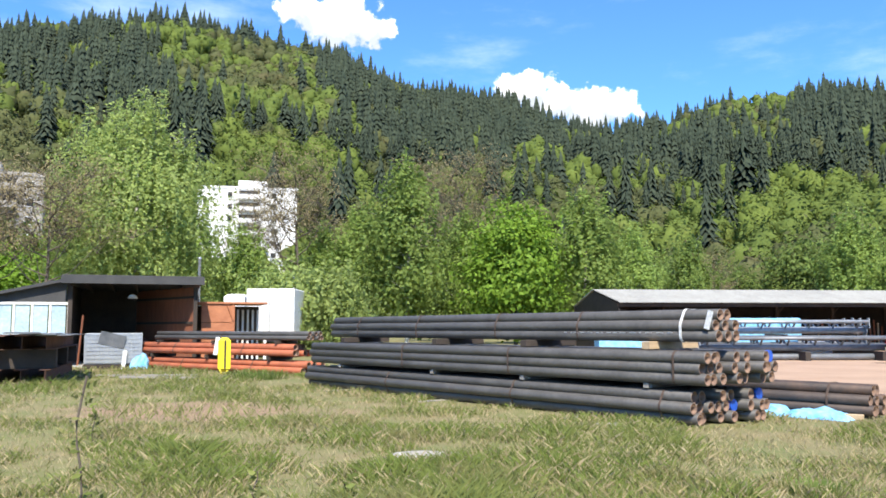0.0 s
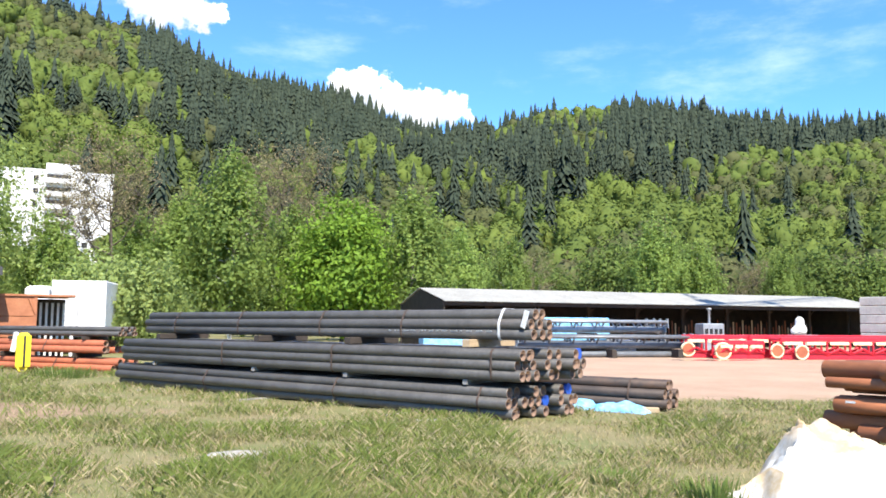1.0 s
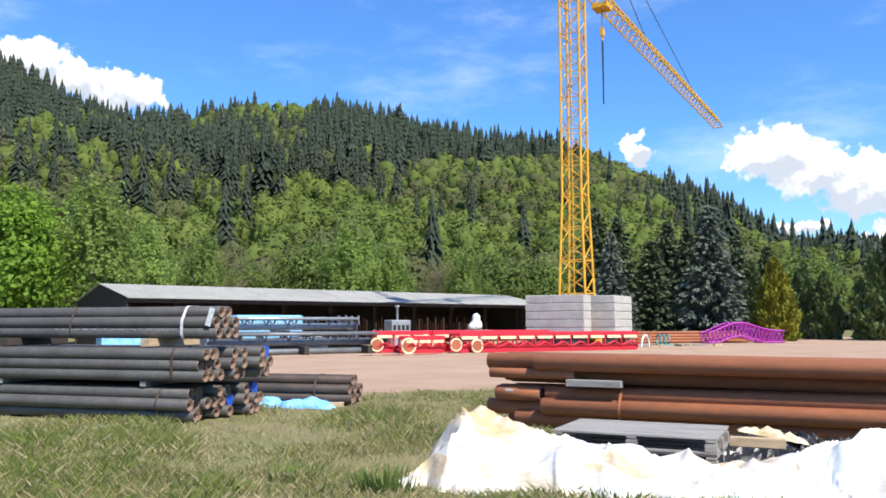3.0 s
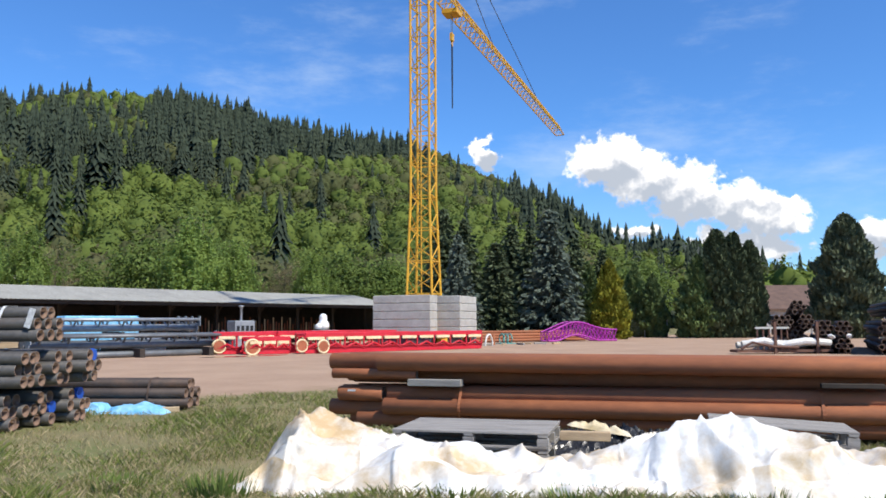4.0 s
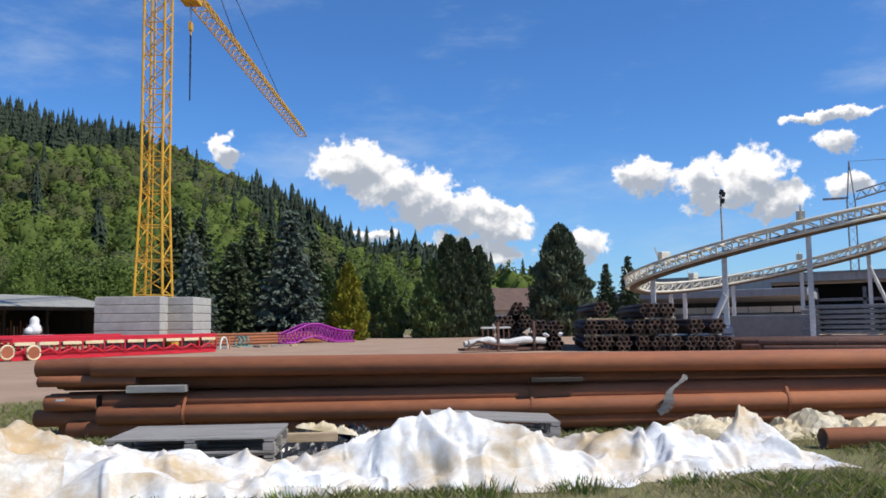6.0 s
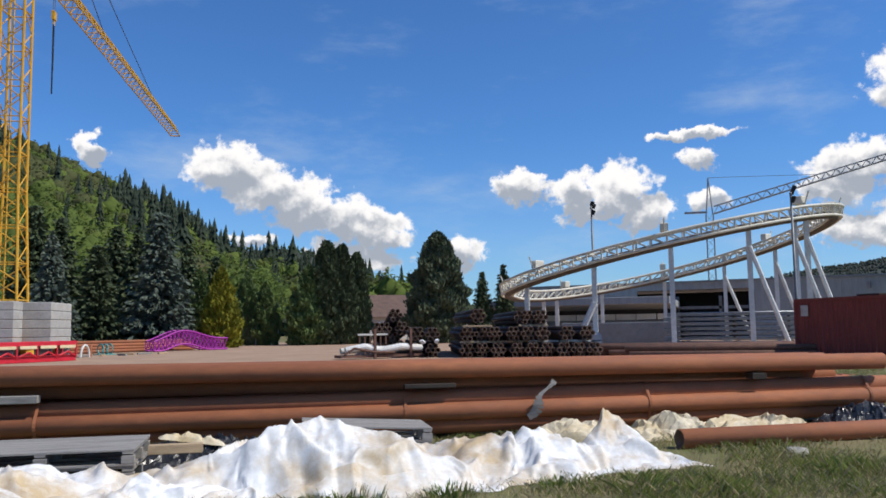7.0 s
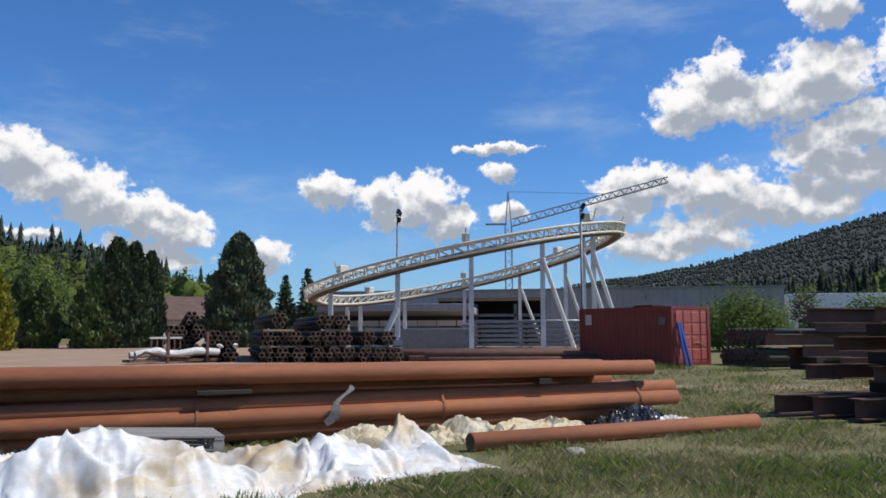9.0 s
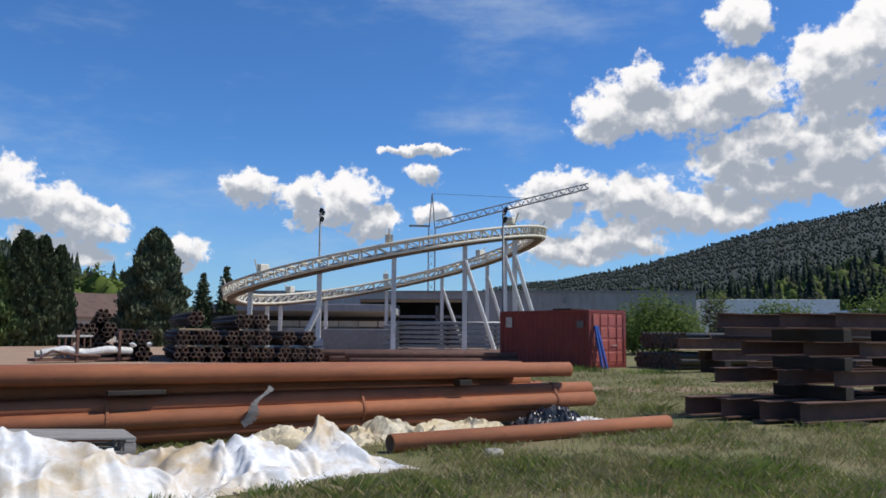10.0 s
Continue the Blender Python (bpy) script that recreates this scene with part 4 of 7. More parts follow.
dark_spruce = spruce("spruce_tree", 12.5, 2.9, "needle_dark", 21, "dark green spruce behind the crane")
plant(dark_spruce, -35.2, 74, 1.0, 0.0, 1.0, True)
for az, d, s, turn, wide in ((-36.6, 80, 0.98, 1.0, 1.0), (-40.0, 82, 0.95, 2.0, 1.0), (-41.3, 78, 0.9, 0.6, 0.9), (-44.4, 86, 0.86, 2.6, 1.0), (-38.9, 72, 0.72, 4.0, 1.2), (-46.2, 92, 0.8, 3.0, 1.0),
                             (-62.2, 88, 0.52, 0.2, 0.7), (-63.0, 90, 0.5, 1.2, 0.7), (-64.7, 84, 0.60, 2.2, 0.9), (-66.2, 84, 0.66, 3.2, 0.8), (-61.4, 90, 0.4, 3.0, 0.7)):
    plant(dark_spruce, az, d, s, turn, wide)
blue_spruce = spruce("blue_spruce", 12, 3.0, "needle_blue", 22, "large grey-blue spruce at the edge of the yard", droop=0.25)
plant(blue_spruce, -42.7, 72, 1.0, 0.0, 1.05, True)
plant(blue_spruce, -36.2, 70, 0.8, 1.0, 0.9)
golden = thuja("golden_cypress", 6.9, 1.75, "needle_yellow", 23, "golden-green cypress in front of the fence")
plant(golden, -46.7, 74, 1.0, 0.0, 1.0, True)
cypress = thuja("cypress_tree", 7.6, 2.3, "needle_green", 24, "dense green cypress in front of the house")
plant(cypress, -52.6, 80, 1.0, 0.0, 1.0, True)
plant(cypress, -49.6, 82, 0.8, 1.0, 0.85)
plant(cypress, -48.4, 84, 0.95, 2.0, 0.8)
plant(cypress, -45.2, 86, 1.0, 2.7, 0.9)
column = thuja("dark_evergreen", 9.9, 1.55, "needle_dark", 28, "tall dark round-topped evergreen behind the house", 11000, 0.5, 0.24)
plant(column, -53.8, 80, 1.0, 0.0, 1.1, True)
plant(column, -54.9, 80.5, 0.97, 1.3, 1.0)
plant(column, -55.9, 81.5, 0.9, 2.6, 0.95)
giant = thuja("giant_cypress", 10.7, 3.0, "needle_giant", 25, "very large dark round-topped evergreen", 24000, 0.56, 0.22)
plant(giant, -61.6, 80, 1.0, 0.0, 1.0, True)
shrub = leafy_tree("shrub", 4.2, 1.9, "leaf_green", "bark", 26, "loose green shrub beside the container", 60, 70, 0.14, base=0.0, spread=0.6, category="shrub")
plant(shrub, -95.9, 62, 1.0, 0.0, 1.2, True)
for az, d, s, turn in ((-97.2, 64, 0.85, 1.0), (-94.3, 66, 0.8, 2.0), (-103.2, 70, 0.95, 3.0), (-104.6, 72, 0.85, 4.0), (-108.8, 66, 0.9, 5.0), (-110.2, 64, 1.0, 0.5), (-92.8, 66, 0.6, 0.8)):
    plant(shrub, az, d, s, turn, 1.2)
sapling = bare_tree("sapling", 4.2, 1.3, 27, "thin bare sapling in front of the white hall", "leaf_birch", 500)
plant(sapling, -99.6, 60, 1.0, 0.0, 1.0, True)


# ---------------------------------------------------------------- pipes
def pipe_mesh(length, r, material, wall=0.018, n=20):
    """A hollow pipe along x with an open bore."""
    b = Build()
    ring = lambda x, rr: [(x, rr * math.cos(2 * math.pi * k / n), rr * math.sin(2 * math.pi * k / n)) for k in range(n)]
    c = 0.006
    prof = [(0, r - wall), (0, r - c), (c, r), (length - c, r), (length, r - c), (length, r - wall)]
    verts = [p for x, rr in prof for p in ring(x, rr)]
    m = len(prof)
    faces = []
    for i in range(m):
        a, d = i * n, ((i + 1) % m) * n
        faces += [(a + k, d + k, d + (k + 1) % n, a + (k + 1) % n) for k in range(n)]
    b.add(verts, faces)
    me = b.mesh("pipe", M[material])
    me.materials.append(M["steel_rim"])
    for p in me.polygons:
        i = p.index // n
        p.use_smooth = i in (2, 5)
        if i in (0, 4, 5):
            p.material_index = 1
    return me


def hull(points):
    pts = sorted(set((round(a, 4), round(c, 4)) for a, c in points))

    def half(seq):
        out = []
        for p in seq:
            while len(out) > 1 and (out[-1][0] - out[-2][0]) * (p[1] - out[-2][1]) - (out[-1][1] - out[-2][1]) * (p[0] - out[-2][0]) <= 0:
                out.pop()
            out.append(p)
        return out

    a, c = half(pts), half(pts[::-1])
    return a[:-1] + c[:-1]


def strap_build(rows, r, x, w=0.04):
    """A steel band drawn tight round the pipes."""
    ring = [(y + (r + 0.006) * math.cos(k * 0.3927), z + (r + 0.006) * math.sin(k * 0.3927)) for y, z in rows for k in range(16)]
    h = hull(ring)
    cy, cz = np.mean(h, axis=0)
    out = [(y + (y - cy) * 0.012, z + (z - cz) * 0.012) for y, z in h]
    n = len(h)
    verts = [(xx, y, z) for xx in (x, x + w) for loop in (h, out) for y, z in loop]
    faces = []
    for i in range(n):
        j = (i + 1) % n
        faces += [(n + i, n + j, 3 * n + j, 3 * n + i), (i, 2 * n + i, 2 * n + j, j), (i, j, n + j, n + i), (2 * n + i, 3 * n + i, 3 * n + j, 2 * n + j)]
    return Build().add(verts, faces)


def bundle(m, rows, r, length, material, label, group, seed=0, straps=(), jitter=0.05, starts=None, caps=(), mark=None, strap_mat="strap"):
    """Strapped pipes. rows: (side, height) of each pipe in the bundle's own frame."""
    rng = random.Random(seed)
    ob = thing("pipe_bundle", m, label, "pipes", group)
    key = (length, r, material)
    if key not in PIPES:
        PIPES[key] = pipe_mesh(length, r, material, 0.034 if r == 0.13 else 0.018)
    for k, (y, z) in enumerate(rows):
        p = part("pipe", PIPES[key], material, ob)
        x = starts[k] if starts else rng.uniform(-jitter, jitter)
        p.matrix_local = pose(x, y, z, rng.uniform(0, 360))
        if k in caps:
            b = Build()
            b.tube((x - 0.012, y, z), (x + 0.05, y, z), r * 1.03, 20)
            part("end_cap", b, "blue_cap", ob, "blue plastic end cap")
    for x in straps:
        part("strap", strap_build(rows, r, x), strap_mat, ob, "rusty steel strap")
    return ob


PIPES = {}


def hex_rows(y0, z0, d, counts=(2, 3, 2)):
    widest = max(counts)
    return [(y0 + ((widest - c) / 2 + k) * d, z0 + i * d * 0.866) for i, c in enumerate(counts) for k in range(c)]


def timber(m, s, material="grey_wood", label="weathered timber spacer between the pipes", category="timber", group="timber spacers"):
    return solid("timber", Build().box((0, 0, 0), s, chamfer=0.008), material, label, category, group, m=m)


# black pipe stack in the grass
BLACK = pose(1.83, 13.2, 0, 0, 0, 138.0)
R, D = 0.097, 0.194
G = "stacked black pipes"
black_label = "strapped bundle of black steel pipes, stacked in the grass"


def on(m, x, y, z, rz=0.0):
    return m @ pose(x, y, z, 0, 0, rz)


for lat, z0, off, counts, caps, straps, seed in (
        (0.0, 0.115, 0.0, (2, 3, 2), (), (0.55, 4.0, 8.2), 1),
        (0.62, 0.115, -0.08, (2, 3, 2), (4,), (0.6, 4.1, 8.0), 2),
        (1.24, 0.115, -0.26, (2, 3, 2), (6,), (0.5, 4.2, 8.4), 3),
        (0.05, 0.735, -0.20, (3, 3, 3), (), (0.5, 4.3, 7.8), 4),
        (0.72, 0.735, -0.33, (2, 3, 2), (), (0.45, 4.1, 8.1), 5),
        (1.30, 0.735, -0.42, (2, 3, 2), (6,), (0.5, 4.4, 8.0), 6)):
    rows = [(-y, z) for y, z in hex_rows(0, z0, D, counts)]
    bundle(on(BLACK, off, -lat, 0), rows, R, 12.0, "black_steel", black_label, G, seed, straps, 0.07, caps=caps)
top = bundle(on(BLACK, -0.22, -0.42, 0, -1.2), [(-y, z) for y, z in hex_rows(0, 1.405, D, (3, 3, 2))], R, 12.0, "black_steel",
             "top bundle of black steel pipes with white markings and tags", G, 9, (2.9, 5.2, 8.0, 10.6), 0.06)
tag_b = strap_build([(-y, z) for y, z in hex_rows(0, 1.405, D, (3, 3, 2))], R + 0.004, 0.62, 0.05)
part("white_band", tag_b, "white_mark", top, "white fabric band")
part("paper_tag", Build().box((0.10, 0.118, 1.66), (0.10, 0.006, 0.30), ry=-18), "white_mark", top, "white paper tag")
for y, z, x0, x1 in ((0.10, 1.405, 0.8, 3.2),):
    b = Build()
    rnd = random.Random(5)
    x = x0
    while x < x1:
        w = rnd.uniform(0.04, 0.16)
        b.box((x + w / 2, y + 0.0005, z + 0.05), (w, 0.003, 0.018), rx=-28)
        x += w + rnd.uniform(0.03, 0.1)
    part("marking", b, "white_mark", top, "row of unreadable white stencil marks")
for x in (0.9, 3.8, 6.6, 10.4):
    timber(on(BLACK, x, -0.98, 0.596, 90), (1.95, 0.10, 0.088))
    timber(on(BLACK, x + 0.1, -0.86, 1.245, 90), (1.4, 0.16, 0.13), "raw_wood" if x == 0.9 else "dark_wood")
for x in (2.1, 6.2, 10.0):
    timber(on(BLACK, x, -0.75, 0.006, 90), (2.8, 0.14, 0.03), label="flat weathered board under the pipes")

# second black stack with a wrapped blue bundle in front of it
SECOND = pose(4.95, 14.75, 0, 0, 0, 140.0)
bundle(SECOND, [(-y, z) for y, z in hex_rows(0, 0.135, D, (3, 3, 2))], R, 12.0, "brown_steel", "low bundle of brown-black steel pipes at the edge of the sand", "stacked black pipes", 21, (0.7, 4.2), 0.05)
timber(on(SECOND, 0.9, -0.3, 0.02, 90), (1.2, 0.12, 0.04))


def crumpled(name, m, sx, sy, h, material, label, category, seed, nx=70, ny=26, power=0.5, crease=0.35, freq=2.2):
    """A heap of sheet that lies in folds."""
    verts, faces = [], []
    for i in range(nx + 1):
        for j in range(ny + 1):
            u, w = i / nx, j / ny
            dome = max(0.0, math.sin(math.pi * u)) ** power * max(0.0, math.sin(math.pi * w)) ** power
            p = Vector((u * sx * freq, w * sy * freq, seed * 3.1))
            p += Vector((noise.noise(p * 0.6), noise.noise(p * 0.6 + Vector((5, 9, 2))), 0)) * 0.8
            fold = min(0.75 - 1.7 * abs(noise.noise(p)), 0.5) - 0.7 * abs(noise.noise(p * 2.1)) - 0.4 * abs(noise.noise(p * 4.3))
            z = h * dome * (0.55 + crease * fold + 0.5 * noise.noise(p * 0.5))
            wob = 0.1 * noise.noise(Vector((u * 5, w * 5, seed)))
            verts.append(((u - 0.5 + wob * 0.4) * sx, (w - 0.5 + wob) * sy, max(z, 0.004)))
    for i in range(nx):
        for j in range(ny):
            a = i * (ny + 1) + j
            faces.append((a, a + ny + 1, a + ny + 2, a + 1))
    return solid(name, Build().add(verts, faces), material, label, category, m=m)


crumpled("blue_tarp", on(SECOND, 1.3, 0.42, 0.0), 2.3, 0.6, 0.30, "blue_tarp", "crumpled light blue plastic sheet over a bundle in the grass", "tarpaulin", 2)
timber(on(SECOND, 0.25, 0.35, 0.05, 20), (0.45, 0.12, 0.09), "raw_wood", "short pale wooden block beside the blue sheet")

# rusty pipe stack
RED = pose(5.89, 11.13, 0, 0, 0, -52.4)
RR = 0.122
red_label = "bundle of large rust-brown steel pipes on timbers"
GR = "rusty pipe stack"
upper = [(0.0, 0.972), (0.24, 0.972), (0.48, 0.972), (0.72, 0.972), (0.44, 0.766), (0.68, 0.766)]
bundle(RED @ pose(0, 0, 0, 0, 0.15, 0), upper, RR, 13.4, "rust", red_label, GR, 31, (), starts=[0.87, 0.0, 0.2, 0.1, 0.3, 0.1])
lower = [(0.13, 0.49), (0.37, 0.49), (0.61, 0.49), (0.0, 0.325), (0.25, 0.28), (0.5, 0.28), (0.74, 0.28), (0.14, 0.125), (0.38, 0.125), (0.62, 0.125)]
bundle(RED @ pose(0, 0, 0, 0, -0.38, 0), lower, RR, 13.8, "rust", red_label, GR, 32, (2.13, 6.89, 10.43, 13.95), starts=[1.0, 0.15, 0.3, 0.97, 0.0, 0.2, 0.1, 0.5, 0.3, 0.4], strap_mat="rust")
sleeve = thing("pipe_offcut", on(RED, 0.12, 0.03, 0.80), "short thin rusty pipe laid on the stack", "pipe")
part("pipe", pipe_mesh(1.35, 0.075, "rust"), "rust", sleeve)
stub = thing("pipe_offcut", on(RED, 0.2, 0.10, 0.50), "short rusty pipe end with a white paint mark", "pipe")
part("pipe", pipe_mesh(0.72, 0.11, "rust"), "rust", stub)
part("paint_mark", Build().box((0.24, -0.104, 0.05), (0.13, 0.006, 0.03)), "white_mark", stub)
timber(on(RED, 1.78, -0.06, 0.69), (0.8, 0.16, 0.10), "grey_wood")
timber(on(RED, 7.25, -0.06, 0.735, 3), (0.72, 0.14, 0.06), "dark_wood", "dark timber spacer between the rusty pipes")
timber(on(RED, 12.16, -0.02, 0.755), (0.22, 0.2, 0.09), "dark_wood", "dark timber block on the rusty pipes")
for x in (0.7, 4.5, 8.5, 12.3):
    timber(on(RED, x, 0.4, 0.0, 90), (1.3, 0.16, 0.04), "dark_wood", "dark timber under the rusty pipes")
strip = Build()
spine = [(0.34 * t + 0.05 * math.sin(t * 8), -0.05 * math.sin(t * 3), 0.05 + 0.50 * t) for t in (k / 12 for k in range(13))]
for k in range(12):
    a, c = Vector(spine[k]), Vector(spine[k + 1])
    w = 0.05 + 0.03 * math.sin(k * 0.55)
    d = (c - a).normalized().cross(Vector((0, 1, 0))) * w
    o = Vector((0, 0.008, 0))
    strip.add([a - d, a + d, c + d, c - d, a - d + o, a + d + o, c + d + o, c - d + o], [(0, 1, 2, 3), (7, 6, 5, 4), (0, 3, 7, 4), (2, 1, 5, 6)])
solid("webbing_strap", strip, "grey_wood", "loose grey-green webbing strap hanging on the rusty pipes", "strap", m=on(RED, 8.62, -0.16, 0.22))

# single rusty pipe in the grass
single = thing("pipe", pose(10.76, 2.09, 0.115, 0, 0, -48.3), "single rusty pipe lying in the grass", "pipe")
part("tube", pipe_mesh(5.15, 0.125, "rust"), "rust", single)


# ---------------------------------------------------------------- white tarpaulin, pallets, foil
def facets(x, y, seed):
    """A surface of flat triangles that meet in sharp creases, between -1 and 1."""
    k = (x + y) * 0.36603
    i, j = math.floor(x + k), math.floor(y + k)
    u, v = x + k - i, y + k - j
    at = lambda a, b: noise.cell(Vector((a + 0.5, b + 0.5, seed + 0.5))) * 2 - 1
    if u > v:
        return at(i, j) * (1 - u) + at(i + 1, j) * (u - v) + at(i + 1, j + 1) * v
    return at(i, j) * (1 - v) + at(i, j + 1) * (v - u) + at(i + 1, j + 1) * u


def white_tarp():
    """A long white truck cover thrown down in stiff, sharp folds."""
    profile = [(-0.3, 0.03), (-0.1, 0.34), (0.2, 0.62), (0.3, 0.70), (0.5, 0.60), (1.13, 0.58), (1.6, 0.45), (2.3, 0.43), (3.6, 0.42), (4.1, 0.46), (4.36, 0.54), (4.8, 0.38),
               (6.1, 0.38), (6.55, 0.52), (6.85, 0.34), (7.2, 0.28), (7.9, 0.42), (8.1, 0.40), (8.36, 0.14), (8.46, 0.02)]
    nx, ny = 400, 90
    rng = random.Random(12)
    creases = []
    for k in range(46):
        a = radians(rng.choice((35, 60, 120, 145, 15)) + rng.uniform(-18, 18))
        creases.append((rng.uniform(-0.2, 8.3), rng.uniform(0.0, 1.1), math.cos(a), math.sin(a), rng.uniform(0.25, 0.75), rng.uniform(0.05, 0.11), rng.uniform(0.05, 0.13)))

    def crease(x, y):
        """Height of the nearest upright crease: steep on one side, long on the other."""
        best = 0.0
        for cx, cy, c, n, half, h, w in creases:
            along, off = (x - cx) * c + (y - cy) * n, (y - cy) * c - (x - cx) * n
            if abs(along) < half and -0.45 * w < off < 1.6 * w:
                best = max(best, h * (1 - (along / half) ** 2) * (1 + off / (0.45 * w) if off < 0 else 1 - off / (1.6 * w)))
        return best

    verts = []
    for i in range(nx + 1):
        x = -0.3 + 8.76 * i / nx
        for j in range(ny + 1):
            w = j / ny
            y = -0.12 + w * 1.75
            p = Vector((x, y, 0))
            qx = x + 0.22 * noise.noise(p * 1.3) + 0.03 * noise.noise(p * 4.0)
            qy = y + 0.22 * noise.noise(p * 1.3 + Vector((9, 2, 5))) + 0.06 * noise.noise(p * 4.0 + Vector((3, 8, 1)))
            big = facets(qx * 1.3 + qy * 0.5, qy * 2.1 - qx * 0.45, 1)
            mid = facets(qx * 2.5 - qy * 1.7, qy * 2.0 + qx * 1.6, 5)
            fine = facets(qx * 6.0 + qy * 2.5, qy * 6.5 - qx * 2.0, 9)
            busy = min(1.0, max(0.15, 0.55 + 1.3 * noise.noise(p * 0.55 + Vector((2, 7, 1)))))
            fold = max(max(0.0, 1 - abs(facets(qx * a + qy * b, qy * c - qx * d, k)) * 8.0) for a, b, c, d, k in ((1.1, 1.3, 0.5, 0.5, 13), (0.7, -1.6, 0.9, -0.6, 17), (2.2, 0.4, 1.6, 1.2, 19)))
            if w < 0.5:
                rise = math.sin(math.pi * w) ** 0.8
            else:
                rise = 1 - 0.85 * ((w - 0.5) * 2) ** 2
            lid = float(curve_at(profile, x + 0.10 * noise.noise(Vector((x * 3, y * 4, 4)))))
            z = rise * (lid + 0.05) + min(1.0, rise * 1.6) * min(1.0, lid * 4) * (0.11 * big + 0.055 * busy * mid + 0.026 * busy * fine + 0.03 * fold + crease(qx, qy))
            hem = 0.10 * facets(x * 1.6, 3.3, 21) + 0.05 * facets(x * 5.0, 8.1, 22)
            verts.append((x + 0.03 * mid, y - hem * (1 - w) ** 2 + 0.03 * big, max(z, 0.0) + 0.006))
    t = thing("white_tarpaulin", pose(3.15, 6.95, 0, 0, 0, -40.3), "crumpled dirty white tarpaulin thrown down in the grass", "tarpaulin")
    for name, i0, i1, j0, j1, label in (("sheet", 52, nx, 12, ny, ""), ("front_hem", 0, nx, 0, 12, "dirty front hem in the grass"), ("end_flap", 0, 52, 12, ny, "brown-stained end flap thrown over")):
        n = j1 - j0 + 1
        grid = [verts[i * (ny + 1) + j] for i in range(i0, i1 + 1) for j in range(j0, j1 + 1)]
        faces = [(i * n + j, i * n + n + j, i * n + n + j + 1, i * n + j + 1) for i in range(i1 - i0) for j in range(j1 - j0)]
        part(name, Build().add(grid, faces), "tarp_stained" if name == "end_flap" else "tarp", t, label, True)


white_tarp()
crumpled("beige_tarpaulin", pose(11.75, 2.45, 0, 0, 0, -52), 5.0, 0.75, 0.42, "beige_tarp", "rolled-up stained beige tarpaulin beside the rusty pipes", "tarpaulin", 6, 110, 26, 0.45, 0.45, 2.8)
crumpled("black_foil", pose(13.75, 0.15, 0, 0, 0, -55), 1.4, 0.7, 0.40, "black_foil", "crumpled black plastic sheet at the end of the pipes", "plastic sheet", 7, 40, 22, 0.5, 0.6, 4)
crumpled("white_sheet", pose(14.1, -0.6, 0, 0, 0, -50), 1.5, 0.6, 0.26, "tarp", "small crumpled white plastic sheet in the grass", "plastic sheet", 8, 40, 22, 0.5, 0.6, 4)
crumpled("black_foil", pose(7.75, 6.75, 0.0, 0, 0, -48), 2.5, 1.0, 0.36, "black_foil", "crumpled glossy black plastic sheet between the pallets", "plastic sheet", 9, 80, 30, 0.5, 0.75, 3.4)
crumpled("beige_rag", pose(7.35, 6.85, 0.26, 0, 10, -40), 0.75, 0.15, 0.16, "beige_tarp", "strip of pale beige sheet on the black plastic", "plastic sheet", 12, 30, 10, 0.5, 0.5, 4)


def pallet(m, length, depth, h, boards, label, material="grey_wood"):
    ob = thing("pallet", m, label, "pallet", "pallets")
    t = 0.024
    w = depth / boards
    for k in range(boards):
        part("deck_board", Build().box((0, -depth / 2 + w * (k + 0.5), h - t / 2), (length, w * (0.97 if boards < 6 else 0.78), t), chamfer=0.004), material, ob)
    for x in (-length / 2 + 0.06, 0, length / 2 - 0.06):
        part("cross_board", Build().box((x, 0, h - t * 1.5), (0.1, depth, t)), material, ob)
        for y in (-depth / 2 + 0.05, 0, depth / 2 - 0.05):
            part("block", Build().box((x, y, h / 2 - t * 0.8), (0.12, 0.1, h - t * 3.6), chamfer=0.004), material, ob)
    for y in (-depth / 2 + 0.05, 0, depth / 2 - 0.05):
        part("skid_board", Build().box((0, y, t / 2), (length, 0.1, t), chamfer=0.003), material, ob)
    return ob


pallet(pose(6.05, 7.5, 0.20, 0, 0, -49.5), 1.75, 1.15, 0.17, 4, "weathered grey wooden pallet with a closed deck")
pallet(pose(6.05, 7.5, 0.0, 0, 0, -49.5), 1.75, 1.15, 0.198, 6, "weathered grey wooden pallet under another one")
pallet(pose(8.65, 5.35, 0.24, 0, 3, -51), 1.5, 0.9, 0.17, 7, "weathered grey slatted wooden pallet")
pallet(pose(8.65, 5.35, 0.0, 0, 0, -53), 1.5, 0.9, 0.2, 7, "weathered grey slatted wooden pallet under another one")
timber(pose(6.72, 6.45, 0.30, 0, 0, -48), (0.55, 0.10, 0.10), "raw_wood", "pale new wooden block in front of the pallet")


# ---------------------------------------------------------------- steel beams
def i_prof(h, w, tw=0.012, tf=0.018):
    return [(-w / 2, 0), (w / 2, 0), (w / 2, tf), (tw / 2, tf), (tw / 2, h - tf), (w / 2, h - tf), (w / 2, h), (-w / 2, h), (-w / 2, h - tf), (-tw / 2, h - tf), (-tw / 2, tf), (-w / 2, tf)]


def beam(m, length, h, w, label, group, material="rust_dark"):
    return solid("steel_beam", Build().sweep(i_prof(h, w), (0, 0, 0), (length, 0, 0)), material, label, "steel beam", group, m=m)


